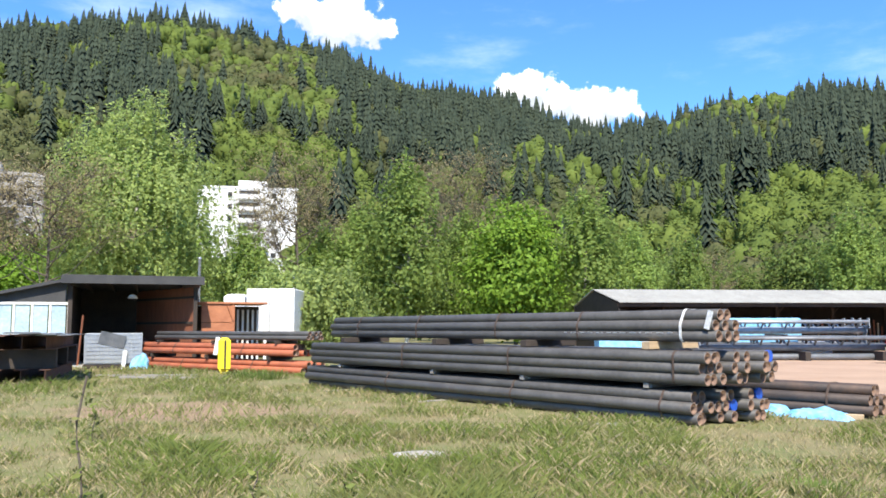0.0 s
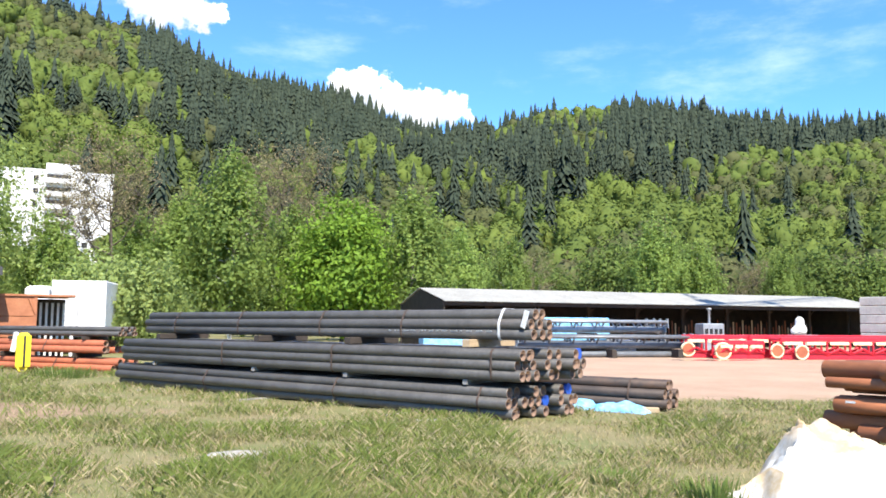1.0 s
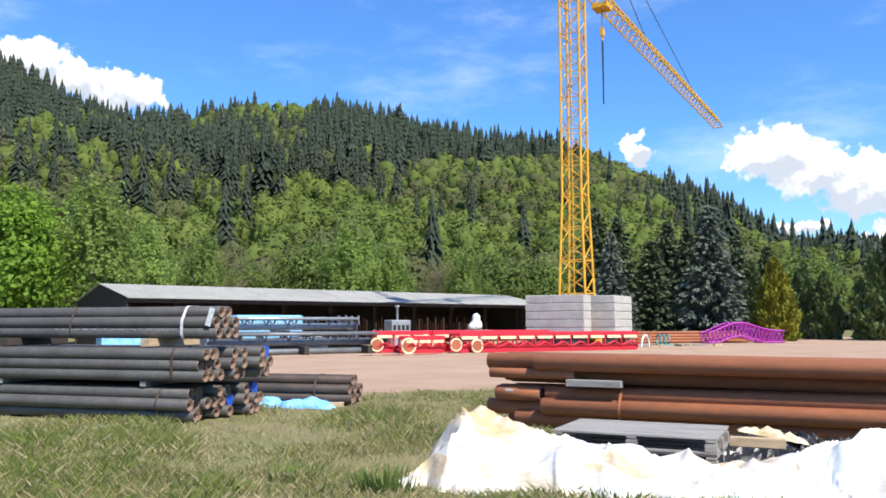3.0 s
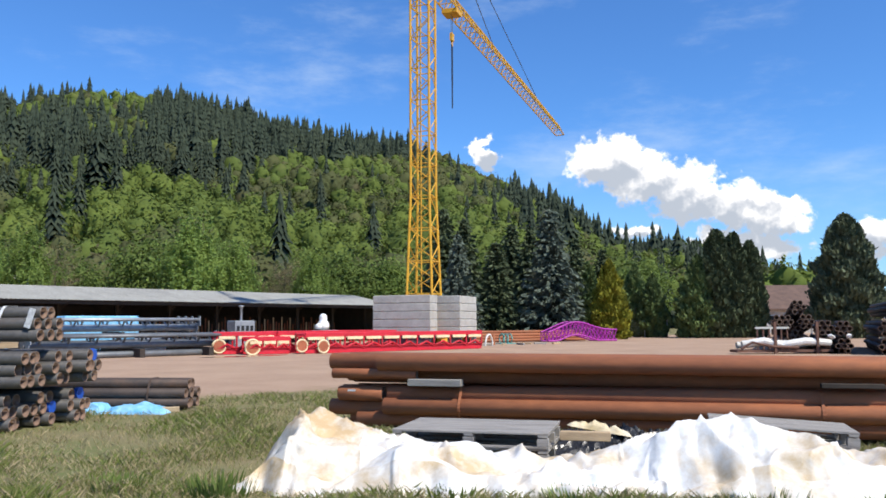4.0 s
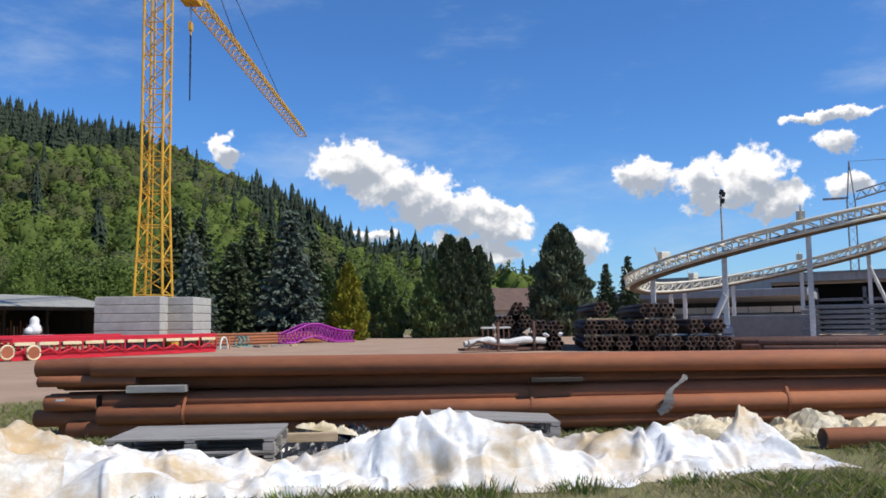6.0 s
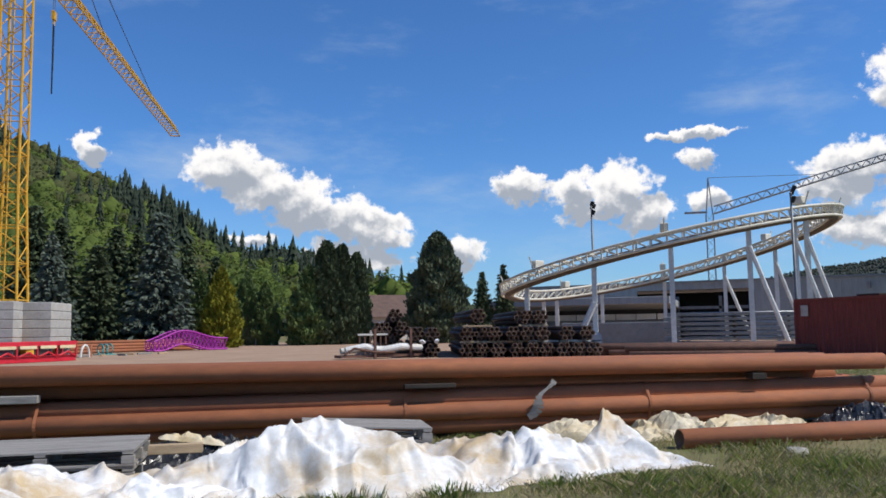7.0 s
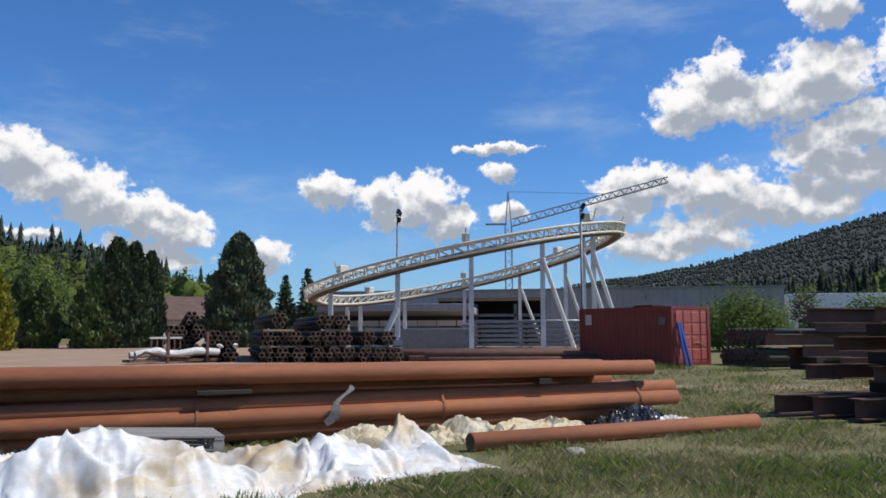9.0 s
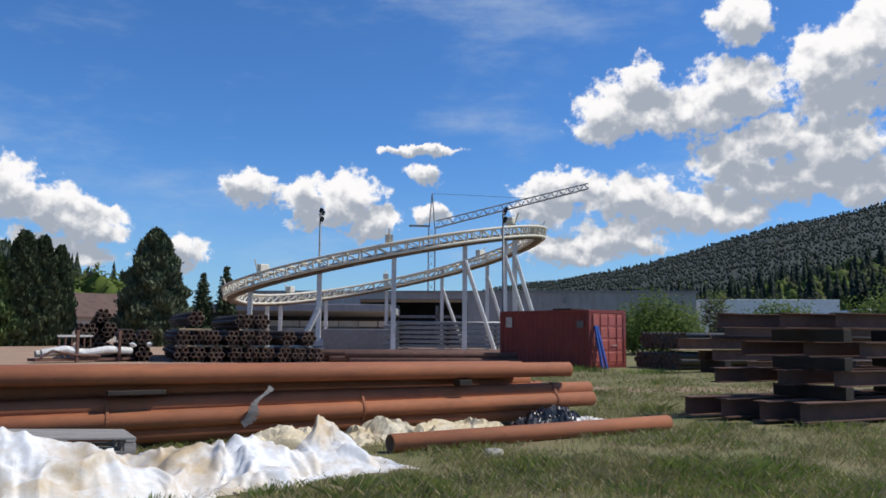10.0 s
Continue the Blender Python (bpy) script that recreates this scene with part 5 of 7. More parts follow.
BEAM = pose(16.15, -2.3, 0, 0, 0, -55)
lab = "dark rusty steel I-beam in a stack in the grass"
for y, x in ((0.0, 0.0), (-0.55, 0.35), (-1.25, 0.55), (-1.8, 0.9)):
    beam(on(BEAM, x, y, 0.06), 8.0, 0.34, 0.30, lab, "beam stack by the container")
for z, xs in ((0.64, 0.8), (1.15, 1.5), (1.68, 0.9)):
    for k, (y, dx) in enumerate(((0.05, 0.0), (-0.95, 0.55), (-1.7, 1.1))):
        beam(on(BEAM, xs + dx, y, z, (k - 1) * 0.7), 8.0, 0.28, 0.26, lab, "beam stack by the container")
for z in (0.405, 0.925, 1.435):
    for x in (1.7, 4.6, 7.4):
        h = 0.23 if z > 0.5 else 0.232
        timber(on(BEAM, x + 0.4, -1.05, z + h / 2 - 0.002, 90), (1.6, 0.2, h - 0.004), "dark_wood", "dark timber bearer between the steel beams")
for k in range(2):
    timber(on(BEAM, 2.0 + 3.5 * k, -0.9, 0.03, 90), (2.6, 0.2, 0.058), "dark_wood", "dark timber under the steel beams")

# further beams and pipes right of the container
FURTHER = pose(36.6, -4.6, 0, 0, 0, -62)
for k in range(4):
    bundle(on(FURTHER, 0.2, 2.6 - 0.9 * k, 0), hex_rows(0, 0.14, 0.26, (3, 4, 3)), 0.128, 12.0, "black_steel", "long bundle of black steel pipes beside the container", "pipes by the container", 60 + k, (1.2, 6.0))
    bundle(on(FURTHER, 0.5, 2.6 - 0.9 * k, 0.9), hex_rows(0, 0.14, 0.26, (3, 4, 3)), 0.128, 12.0, "black_steel", "long bundle of black steel pipes beside the container", "pipes by the container", 70 + k, (1.2, 6.0))
for k, (x, y, z) in enumerate(((0.0, -1.6, 0.5), (0.3, -2.1, 0.5), (0.6, -1.7, 1.0), (-1.2, -1.9, 0.95), (1.6, -2.6, 0.05), (1.0, -2.0, 1.5))):
    beam(on(FURTHER, x, y, z), 9.0, 0.42, 0.3, "rusty steel I-beam in a stack beside the container", "beams by the container")
for x in (0.6, 3.5, 7.0):
    timber(on(FURTHER, x, -1.9, 0.25, 90), (1.6, 0.3, 0.49), "dark_wood", "dark timber bearer under the beams")
timber(on(FURTHER, -0.8, -2.2, 0.92), (1.6, 0.6, 0.05), "raw_wood", "pale board on the beam stack")

# beams beside the shed
LEFT = pose(-14.3, 20.4, 0, 0, 0, 118)
lab = "rusty steel I-beam in a stack beside the shed"
for z in (0.06, 0.98):
    for k in range(6):
        beam(on(LEFT, 0.15 * (k % 2), 0.62 * k, z), 7.0, 0.38, 0.3 if z < 0.5 else 0.4, lab, "beam stack by the shed")
for k in range(1, 2):
    beam(on(LEFT, -0.1 * k, 1.9 + 0.9 * k, 1.36), 6.0, 0.32, 0.3, lab, "beam stack by the shed", "rust_red" if k else "rust_dark")
for x in (0.7, 3.5, 6.4):
    timber(on(LEFT, x, 1.6, 0.71, 90), (3.6, 0.4, 0.53), "dark_wood", "dark timber bearer between the steel beams")
    timber(on(LEFT, x, 1.6, 0.03, 90), (3.6, 0.2, 0.058), "dark_wood", "dark timber under the steel beams")
for k in range(3):
    solid("steel_plate", Build().box((0, 0, 0), (4.5, 0.9, 0.03), rz=4 * k), "dull_steel", "flat grey steel plate on the beams", "steel plate", "plates on the beams", m=on(LEFT, 2.0 - 0.3 * k, -0.2 + 0.5 * k, 1.378 + 0.031 * k))


# ---------------------------------------------------------------- shed, crate and truck body
SHED = pose(-20.3, 30.3, 0, 0, 0, 28.5)


def open_shed():
    s = thing("open_shed", SHED, "open-fronted lean-to shed with black felt roof and rust-red plank walls", "shed")
    W, Dp, H = 5.0, 5.5, 3.7
    part("roof", Build().box((W / 2, Dp / 2 - 0.2, H - 0.15), (W + 0.5, Dp + 0.8, 0.16), rx=-2), "felt_roof", s)
    part("fascia", Build().box((W / 2, -0.58, H - 0.16), (W + 0.55, 0.06, 0.3)), "felt_roof", s)
    part("back_wall", Build().box((W / 2, Dp, 1.7), (W, 0.1, 3.4)), "dark_wood", s)
    for k in range(15):
        f = (k + 0.5) / 15
        part("plank", Build().box((W - 0.05 - 2.45 * f, 0.15 + 5.2 * f, 1.65 + 0.03 * (k % 2)), (0.05, 0.375, 3.3), rz=25.2, chamfer=0.01), "plank_red", s)
    for k in range(3):
        part("wall_rail", Build().box((W - 1.32, 2.74, 0.7 + 1.1 * k), (0.07, 5.5, 0.1), rz=25.2), "dark_wood", s)
    part("left_wall", Build().box((-0.04, Dp / 2, 1.7), (0.1, Dp, 3.4)), "dark_wood", s)
    for x in (0.05, W - 0.05):
        part("post", Build().box((x, 0.0, 1.65), (0.16, 0.16, 3.3)), "dark_wood", s)
    for k in range(5):
        part("rafter", Build().box((0.5 + k, Dp / 2, H - 0.3), (0.1, Dp, 0.16), rx=-2), "dark_wood", s)
    part("brace", Build().tube((0.4, 0.05, 0.05), (0.55, 0.0, 2.1), 0.04, 6), "plank_red", s)
    # glazed wing
    part("wing_roof", Build().box((-2.1, 1.5, H - 0.62), (4.3, 3.6, 0.12), ry=-13), "felt_roof", s)
    part("wing_gable", Build().add([(-4.1, -0.02, 2.62), (-0.1, -0.02, 2.62), (-0.1, -0.02, 3.45), (-4.1, 0.04, 2.62), (-0.1, 0.04, 2.62), (-0.1, 0.04, 3.45)],
                                   [(0, 1, 2), (5, 4, 3), (0, 3, 4, 1), (1, 4, 5, 2), (2, 5, 3, 0)]), "felt_roof", s)
    part("gable_trim", Build().tube((-4.2, -0.1, 2.62), (-0.1, -0.1, 3.5), 0.03, 6), "post_white", s)
    for k in range(6):
        x = -3.95 + 0.66 * k
        part("pane", Build().box((x + 0.28, 0.02, 1.85), (0.52, 0.02, 1.4)), "glass_mat", s, "pale dusty glass pane")
        part("glazing_bar", Build().box((x - 0.03, 0.0, 1.85), (0.09, 0.07, 1.5)), "post_white", s)
    part("glazing_bar", Build().box((0.0, 0.0, 1.85), (0.09, 0.07, 1.5)), "post_white", s)
    part("head_rail", Build().box((-2.0, 0.0, 2.58), (4.1, 0.09, 0.1)), "post_white", s)
    part("sill_wall", Build().box((-2.0, 0.05, 0.57), (4.1, 0.1, 1.14)), "plank_red", s)
    part("floor_slab", Build().box((W / 2, Dp / 2, 0.03), (W, Dp, 0.06)), "concrete", s)
    return s


open_shed()
heap = Build()
for k in range(9):
    a = k / 9
    heap.tube((0.2 * k, 0, 0), (0.2 * k + 0.1, 1.4, 0), 0.62 * math.sin(0.5 + a * 2.2), 14)
solid("rolled_sheet", heap, "rust_dark", "dark red-brown rolled sheet stored inside the shed", "roll", m=SHED @ pose(1.2, 1.6, 0.68), smooth=True)
lamp = thing("hanging_lamp", SHED @ pose(2.4, 1.0, 2.9), "small pale work lamp hanging under the shed roof", "lamp")
part("shade", Build().lathe([(0.04, 0.12), (0.14, 0.08), (0.22, -0.06), (0.20, -0.06), (0.1, 0.04)], 14), "post_white", lamp, smooth=True)
part("cord", Build().tube((0, 0, 0.1), (0, 0, 0.42), 0.01, 5), "dark_wood", lamp)
chimney = solid("flue_pipe", Build().lathe([(0.07, 0), (0.07, 5.0), (0.09, 5.02), (0.09, 5.1), (0.0, 5.12)], 12), "galvanised", "grey metal flue pipe behind the shed", "flue", m=SHED @ pose(5.35, 5.9, 0), smooth=True)


def side_store():
    s = thing("wooden_store", SHED @ pose(5.15, 0.9, 0), "orange-brown boarded store with an open doorway beside the shed", "shed")
    for k in range(3):
        part("board", Build().box((0.75, 0, 0.52 + 0.86 * k), (1.3, 0.05, 0.84), chamfer=0.01), "board_orange", s)
    part("roof", Build().box((1.45, 1.4, 2.68), (3.0, 3.0, 0.08)), "board_orange", s)
    part("post", Build().box((1.46, 0, 1.35), (0.12, 0.12, 2.6)), "board_orange", s)
    part("post", Build().box((2.86, 0, 1.35), (0.12, 0.12, 2.6)), "post_white", s)
    part("back_wall", Build().box((1.45, 2.8, 1.3), (2.9, 0.08, 2.6)), "dark_wood", s)
    part("brace", Build().tube((1.46, -0.08, 1.9), (1.2, -0.08, 2.55), 0.035, 6), "board_orange", s)
    for k in range(5):
        part("shelf_post", Build().box((1.75 + 0.24 * k, 1.0 + 0.15 * k, 1.2), (0.09, 0.09, 2.4)), "post_white", s)


side_store()


def truck_body():
    m = pose(-17.1, 40.4, 0, 0, 0, 8)
    t = thing("truck_body", m, "white box truck body parked beside the shed", "truck")
    part("box", Build().box((1.5, 2.2, 2.45), (2.5, 4.6, 2.35), chamfer=0.05), "white_paint", t)
    part("door_seam", Build().box((1.46, -0.118, 2.45), (0.03, 0.03, 2.2)), "dull_steel", t)
    for x in (0.3, 2.7):
        part("corner_post", Build().box((x, -0.11, 2.45), (0.09, 0.06, 2.36), chamfer=0.01), "white_paint", t)
    part("rear_sill", Build().box((1.5, -0.09, 1.24), (2.5, 0.1, 0.1)), "dull_steel", t)
    part("chassis", Build().box((1.5, 2.2, 0.98), (0.9, 4.8, 0.24)), "black_and_shade", t)
    for x in (0.55, 2.45):
        for y in (0.9, 3.6):
            w = part("wheel", Build().tube((x - 0.13, y, 0.45), (x + 0.13, y, 0.45), 0.45, 20), "black_foil", t)
            part("rim", Build().tube((x - 0.14, y, 0.45), (x + 0.14, y, 0.45), 0.24, 16), "dull_steel", w)
    part("cab", Build().box((-0.45, 1.6, 1.9), (1.1, 3.2, 2.9), chamfer=0.15), "white_paint", t)
    part("cab_window", Build().box((-0.45, -0.02, 2.3), (0.7, 0.06, 0.5), chamfer=0.01), "dull_steel", t)
    part("cab_step", Build().box((-0.6, -0.05, 1.5), (0.3, 0.1, 0.5)), "dull_steel", t)
    return t


truck_body()


def mesh_crate():
    c = thing("sheet_crate", pose(-18.55, 28.75, 0, 0, 0, 29), "galvanised perforated sheet crate on a dark skid", "crate")
    part("skid", Build().box((1.05, 0.5, 0.09), (2.15, 1.1, 0.16)), "dark_wood", c)
    part("body", Build().box((1.05, 0.5, 0.78), (2.1, 1.0, 1.2), chamfer=0.02), "galvanised", c)
    for k in range(13):
        part("rib", Build().box((0.06 + 0.165 * k, -0.012, 0.78), (0.05, 0.02, 1.14)), "galvanised", c)
    for k in range(8):
        part("cross_rib", Build().box((1.05, -0.016, 0.26 + 0.15 * k), (2.06, 0.018, 0.035)), "galvanised", c)
    part("sheet", Build().box((1.0, -0.06, 1.12), (0.95, 0.015, 0.5), ry=14, rx=8), "dull_steel", c, "bent grey sheet leaning on the crate")
    part("white_board", Build().box((1.45, -0.14, 0.34), (0.14, 0.03, 0.72), ry=5, rx=-8), "white_paint", c)


mesh_crate()
crumpled("blue_sheet", pose(-16.7, 29.6, 0, 0, 0, 20), 0.7, 0.6, 0.75, "blue_tarp", "crumpled blue plastic sheet beside the crate", "plastic sheet", 15, 24, 20, 0.4, 0.6, 4)

# orange-red pipes across the yard
ORANGE = pose(-17.6, 30.6, 0, 0, 0, -28.0)
for z0, n, seed, x in ((0.15, 5, 41, 0.5), (0.72, 4, 42, 0.0)):
    bundle(on(ORANGE, x, -0.1, 0), hex_rows(0, z0, 0.22, (n, n - 1)), 0.109, 9.6, "rust_red", "bundle of orange-red primed pipes on timbers", "orange pipes", seed, (3.0, 7.0), 0.2)
bundle(on(ORANGE, 1.6, 0.1, 1.12), hex_rows(0, 0.1, 0.17, (4, 3)), 0.08, 8.6, "black_steel", "bundle of thin grey-black pipes on top of the orange pipes", "orange pipes", 43, (4.0,), 0.15)
for x in (1.6, 5.0, 8.4):
    timber(on(ORANGE, x, 0.4, 0.02, 90), (1.3, 0.12, 0.04), "dark_wood", "dark timber under the orange pipes")
    timber(on(ORANGE, x, 0.35, 0.53, 90), (1.1, 0.1, 0.15), "dark_wood", "dark timber between the orange pipes")
    timber(on(ORANGE, x + 0.3, 0.35, 1.07, 90), (1.0, 0.1, 0.1), "dark_wood", "dark timber between the orange pipes")


def yellow_pad():
    y = thing("yellow_pad", pose(-11.75, 26.3, 0, 0, 0, 24), "upright yellow padded cushion with a black stripe, leaning by the pipes", "pad")
    b = Build()
    b.box((0, 0, 0.66), (0.42, 0.24, 1.16), chamfer=0.11)
    part("cushion", b, "yellow_pad", y, smooth=False)
    part("stripe", Build().box((0.03, -0.12, 0.66), (0.06, 0.03, 1.0), chamfer=0.01), "black_foil", y)
    part("strap", Build().path([(-0.15, -0.1, 0.16), (-0.08, -0.16, 0.04), (0.05, -0.14, 0.02), (0.12, -0.1, 0.14)], 0.03, 6), "yellow_pad", y)
    part("white_flap", Build().box((-0.26, -0.05, 0.95), (0.14, 0.05, 0.62), ry=8, chamfer=0.02), "white_paint", y)


yellow_pad()
for x, y, l, a in ((-13.6, 24.6, 3.2, 8), (-12.6, 23.4, 2.6, -4), (-15.2, 24.2, 2.2, 14)):
    timber(pose(x, y, 0.04, 0, 0, a), (l, 0.16, 0.07), "grey_wood", "grey plank lying in the grass", group="planks in the grass")


# ---------------------------------------------------------------- long shed at the back
def long_shed():
    a, b = Vector((2.7, 52.2, 0)), Vector((38.5, 63.0, 0))
    d = (b - a)
    length, ang = d.length, math.degrees(math.atan2(d.y, d.x))
    s = thing("long_shed", pose(a.x, a.y, 0, 0, 0, ang), "long open storage shed with pale corrugated roof and dark inside", "shed")
    n = 36
    step = length / n
    for k in range(n):
        prof = []
        for i in range(9):
            x = step * i / 8
            prof.append((k * step + x, 0.022 * math.cos(i * math.pi)))
        verts = [(x, yy, zz + dz + o) for o in (0.0, -0.02) for yy, zz in ((-0.6, 3.12), (4.6, 4.15)) for x, dz in prof]
        faces = [(i, i + 1, 9 + i + 1, 9 + i) for i in range(8)] + [(18 + i + 1, 18 + i, 27 + i, 27 + i + 1) for i in range(8)] + [(i + 1, i, 18 + i, 18 + i + 1) for i in range(8)]
        part("roof_sheet", Build().add(verts, faces), "roof_sheet", s)
    part("back_slope", Build().box((length / 2, 6.8, 3.62), (length, 4.6, 0.06), rx=-13), "roof_sheet", s)
    part("eaves_beam", Build().box((length / 2, -0.3, 2.96), (length, 0.14, 0.22)), "dark_wood", s)
    part("back_wall", Build().box((length / 2, 8.9, 1.55), (length, 0.12, 3.1)), "dark_wood", s)
    for x in (0.08, length - 0.08):
        part("end_wall", Build().add([(x, -0.3, 0), (x, 8.9, 0), (x, 8.9, 3.05), (x, 4.5, 4.05), (x, -0.3, 3.05), (x + 0.1, -0.3, 0), (x + 0.1, 8.9, 0), (x + 0.1, 8.9, 3.05), (x + 0.1, 4.5, 4.05), (x + 0.1, -0.3, 3.05)],
                                     [(4, 3, 2, 1, 0), (5, 6, 7, 8, 9), (0, 5, 9, 4), (4, 9, 8, 3)]), "dark_wood", s)
    for k in range(10):
        x = 0.3 + (length - 0.6) * k / 9
        part("post", Build().box((x, 3.0, 1.65), (0.2, 0.2, 3.3)), "dark_wood", s)
        part("brace", Build().tube((x, 3.0, 2.4), (x + 0.9, 3.0, 3.3), 0.06, 6), "dark_wood", s)
    for k in range(60):
        part("stored_slat", Build().box((length * 0.42 + k * 0.3, 3.2, 0.9 + 0.15 * math.sin(k * 2.3)), (0.09, 0.06, 1.8 + 0.3 * math.sin(k * 2.3))), "plank_red" if k % 3 else "raw_wood", s)


long_shed()


# ---------------------------------------------------------------- grey track sections and red girders
def track_section(m, length, label, material="dull_steel", seed=0):
    """A straight piece of steel track: two running tubes on a spine with flanged end plates."""
    t = thing("track_section", m, label, "ride track", "grey track sections")
    for y in (-0.45, 0.45):
        part("rail", Build().tube((0, y, 0.62), (length, y, 0.62), 0.085, 10), material, t, smooth=True)
    part("spine", Build().tube((0, 0, 0.2), (length, 0, 0.2), 0.17, 12), material, t, smooth=True)
    n = int(length / 1.1)
    for k in range(n):
        x = 0.4 + k * (length - 0.8) / (n - 1)
        b = Build().tube((x, 0, 0.2), (x, -0.45, 0.62), 0.05, 6).tube((x, 0, 0.2), (x, 0.45, 0.62), 0.05, 6).tube((x, -0.45, 0.62), (x, 0.45, 0.62), 0.045, 6)
        part("tie", b, material, t)
    for x in (-0.03, length + 0.03):
        b = Build().box((x, 0, 0.36), (0.05, 1.1, 0.12)).box((x, -0.42, 0.55), (0.05, 0.2, 0.5)).box((x, 0.42, 0.55), (0.05, 0.2, 0.5)).tube((x - 0.03, 0, 0.2), (x + 0.03, 0, 0.2), 0.26, 14)
        part("end_plate", b, "galvanised", t, "bare galvanised flange plate")
    return t


GREY = pose(15.2, 42.6, 0, 0, 0, 188)
for k, (x, y, z, l) in enumerate(((0.0, 0.3, 0.42, 9.5), (0.2, 1.6, 0.40, 9.5), (0.9, -0.6, 1.18, 9.0), (0.5, -1.8, 0.42, 9.5), (1.2, -1.6, 1.2, 9.5))):
    track_section(on(GREY, x, y, z, (k - 2) * 1.2), l, "grey steel ride track section stacked on timbers", "galvanised" if k in (2, 4) else "dull_steel", k)
for x in (1.5, 5.0, 8.5):
    timber(on(GREY, x, 0, 0.21, 90), (5.0, 0.25, 0.42), "dark_wood", "dark timber bearer under the track sections")
    timber(on(GREY, x, -1.2, 1.13, 90), (2.6, 0.15, 0.13), "dark_wood", "dark timber bearer between the track sections")
bundle(on(pose(14.9, 41.2, 0, 0, 0, 188), 0, 0, 0), [(0.0, 0.16), (0.3, 0.16)], 0.15, 12.0, "dull_steel", "pair of long dark pipes in front of the track sections", "grey track sections", 80)
for k, (x, y, z) in enumerate(((3.2, -3.6, 0.0), (3.0, -3.6, 1.02), (10.5, 0.6, 0.0))):
    b = Build().box((1.9, 0, 0.5), (3.8, 1.4, 1.0), chamfer=0.08)
    solid("wrapped_crate", b, "blue_tarp", "long crate wrapped in light blue sheet", "crate", "blue wrapped crates", m=on(GREY, x, y, z))
solid("white_crate", Build().box((0.6, 0, 0.4), (1.6, 1.0, 0.8), chamfer=0.04), "white_paint", "small white crate beside the blue ones", "crate", m=on(GREY, 1.4, -3.4, 0.0))


def ring_flange(parent, c, r, face=(0, -1, 0)):
    """A round flange: cream rim round a dark red disc."""
    c, d = Vector(c), Vector(face)
    a = d.orthogonal().normalized()
    e = d.cross(a)
    pts = [c + (a * math.cos(k * 0.3142) + e * math.sin(k * 0.3142)) * r for k in range(20)]
    rim = part("rim", Build().path(pts, r * 0.17, 8, True), "cream_paint", parent, "cream-coloured rim", True)
    part("disc", Build().tube(c - d * 0.03, c + d * 0.03, r * 0.86, 20), "rust_red", rim)


def girder(m, length, h, w, label, rings, panels=True, seed=0):
    g = thing("red_girder", m, label, "girder", "red ride girders")
    for y in (-w / 2, w / 2):
        part("bottom_beam", Build().sweep(i_prof(0.32, 0.2), (0, y, 0.02), (length, y, 0.02)), "red_paint", g)
        part("top_beam", Build().box((length / 2, y, h - 0.12), (length, 0.16, 0.24), chamfer=0.02), "red_paint", g)
    n = max(3, int(length / 1.15))
    for k in range(n + 1):
        x = length * k / n
        for y in (-w / 2, w / 2):
            part("upright", Build().tube((x, y, 0.2), (x, y, h - 0.1), 0.055, 6), "red_paint", g)
        for z in (0.2, h - 0.1):
            part("cross_bar", Build().tube((x, -w / 2, z), (x, w / 2, z), 0.055, 6), "red_paint", g)
        if k < n:
            x2 = length * (k + 1) / n
            part("diagonal", Build().tube((x, -w / 2, 0.25), ((x + x2) / 2, -w / 2 - 0.12, 0.52), 0.06, 6).tube((x2, -w / 2, 0.25), ((x + x2) / 2, -w / 2 - 0.12, 0.52), 0.06, 6), "red_paint", g)
            if panels:
                part("panel", Build().box(((x + x2) / 2, -w / 2 - 0.1, h - 0.3), ((x2 - x) * 0.82, 0.03, 0.16), chamfer=0.01), "cream_paint", g, "cream name panel")
    for c, r in rings:
        ring_flange(g, c, r)
    return g


girder(pose(18.4, 38.9, 0, 0, 0, 1), 11.6, 1.08, 1.1, "long red lattice ride girder with cream panels on the sand", [((-0.2, -0.6, 0.42), 0.31), ((0.95, -0.75, 0.36), 0.32)])
girder(pose(17.6, 40.6, 0, 0, 0, 2), 12.6, 1.16, 1.1, "long red lattice ride girder behind another one", [((-0.4, -0.6, 0.5), 0.4)], True)
girder(pose(14.6, 41.0, 0, 0, 0, -8), 3.0, 1.15, 1.0, "short red ride girder with cream ring flanges", [((0.1, -0.55, 0.42), 0.33), ((2.6, -0.55, 0.42), 0.33)], True)
girder(pose(15.7, 39.6, 0, 0, 0, -3), 2.2, 0.9, 0.9, "short red ride girder with cream ring flanges", [((0.2, -0.5, 0.38), 0.38)], True)


def machine():
    m = thing("machine", pose(17.9, 46.0, 0, 0, 0, 10), "small silver machine with a round post", "machine")
    part("housing", Build().box((0, 0, 0.9), (1.3, 0.9, 1.7), chamfer=0.05), "galvanised", m)
    part("post", Build().lathe([(0.07, 1.7), (0.07, 2.5), (0.14, 2.55), (0.16, 2.62), (0.0, 2.66)], 12), "galvanised", m, smooth=True)
    for k in range(4):
        part("slot", Build().box((-0.45 + 0.3 * k, -0.45, 1.3), (0.2, 0.03, 0.3)), "black_and_shade", m)


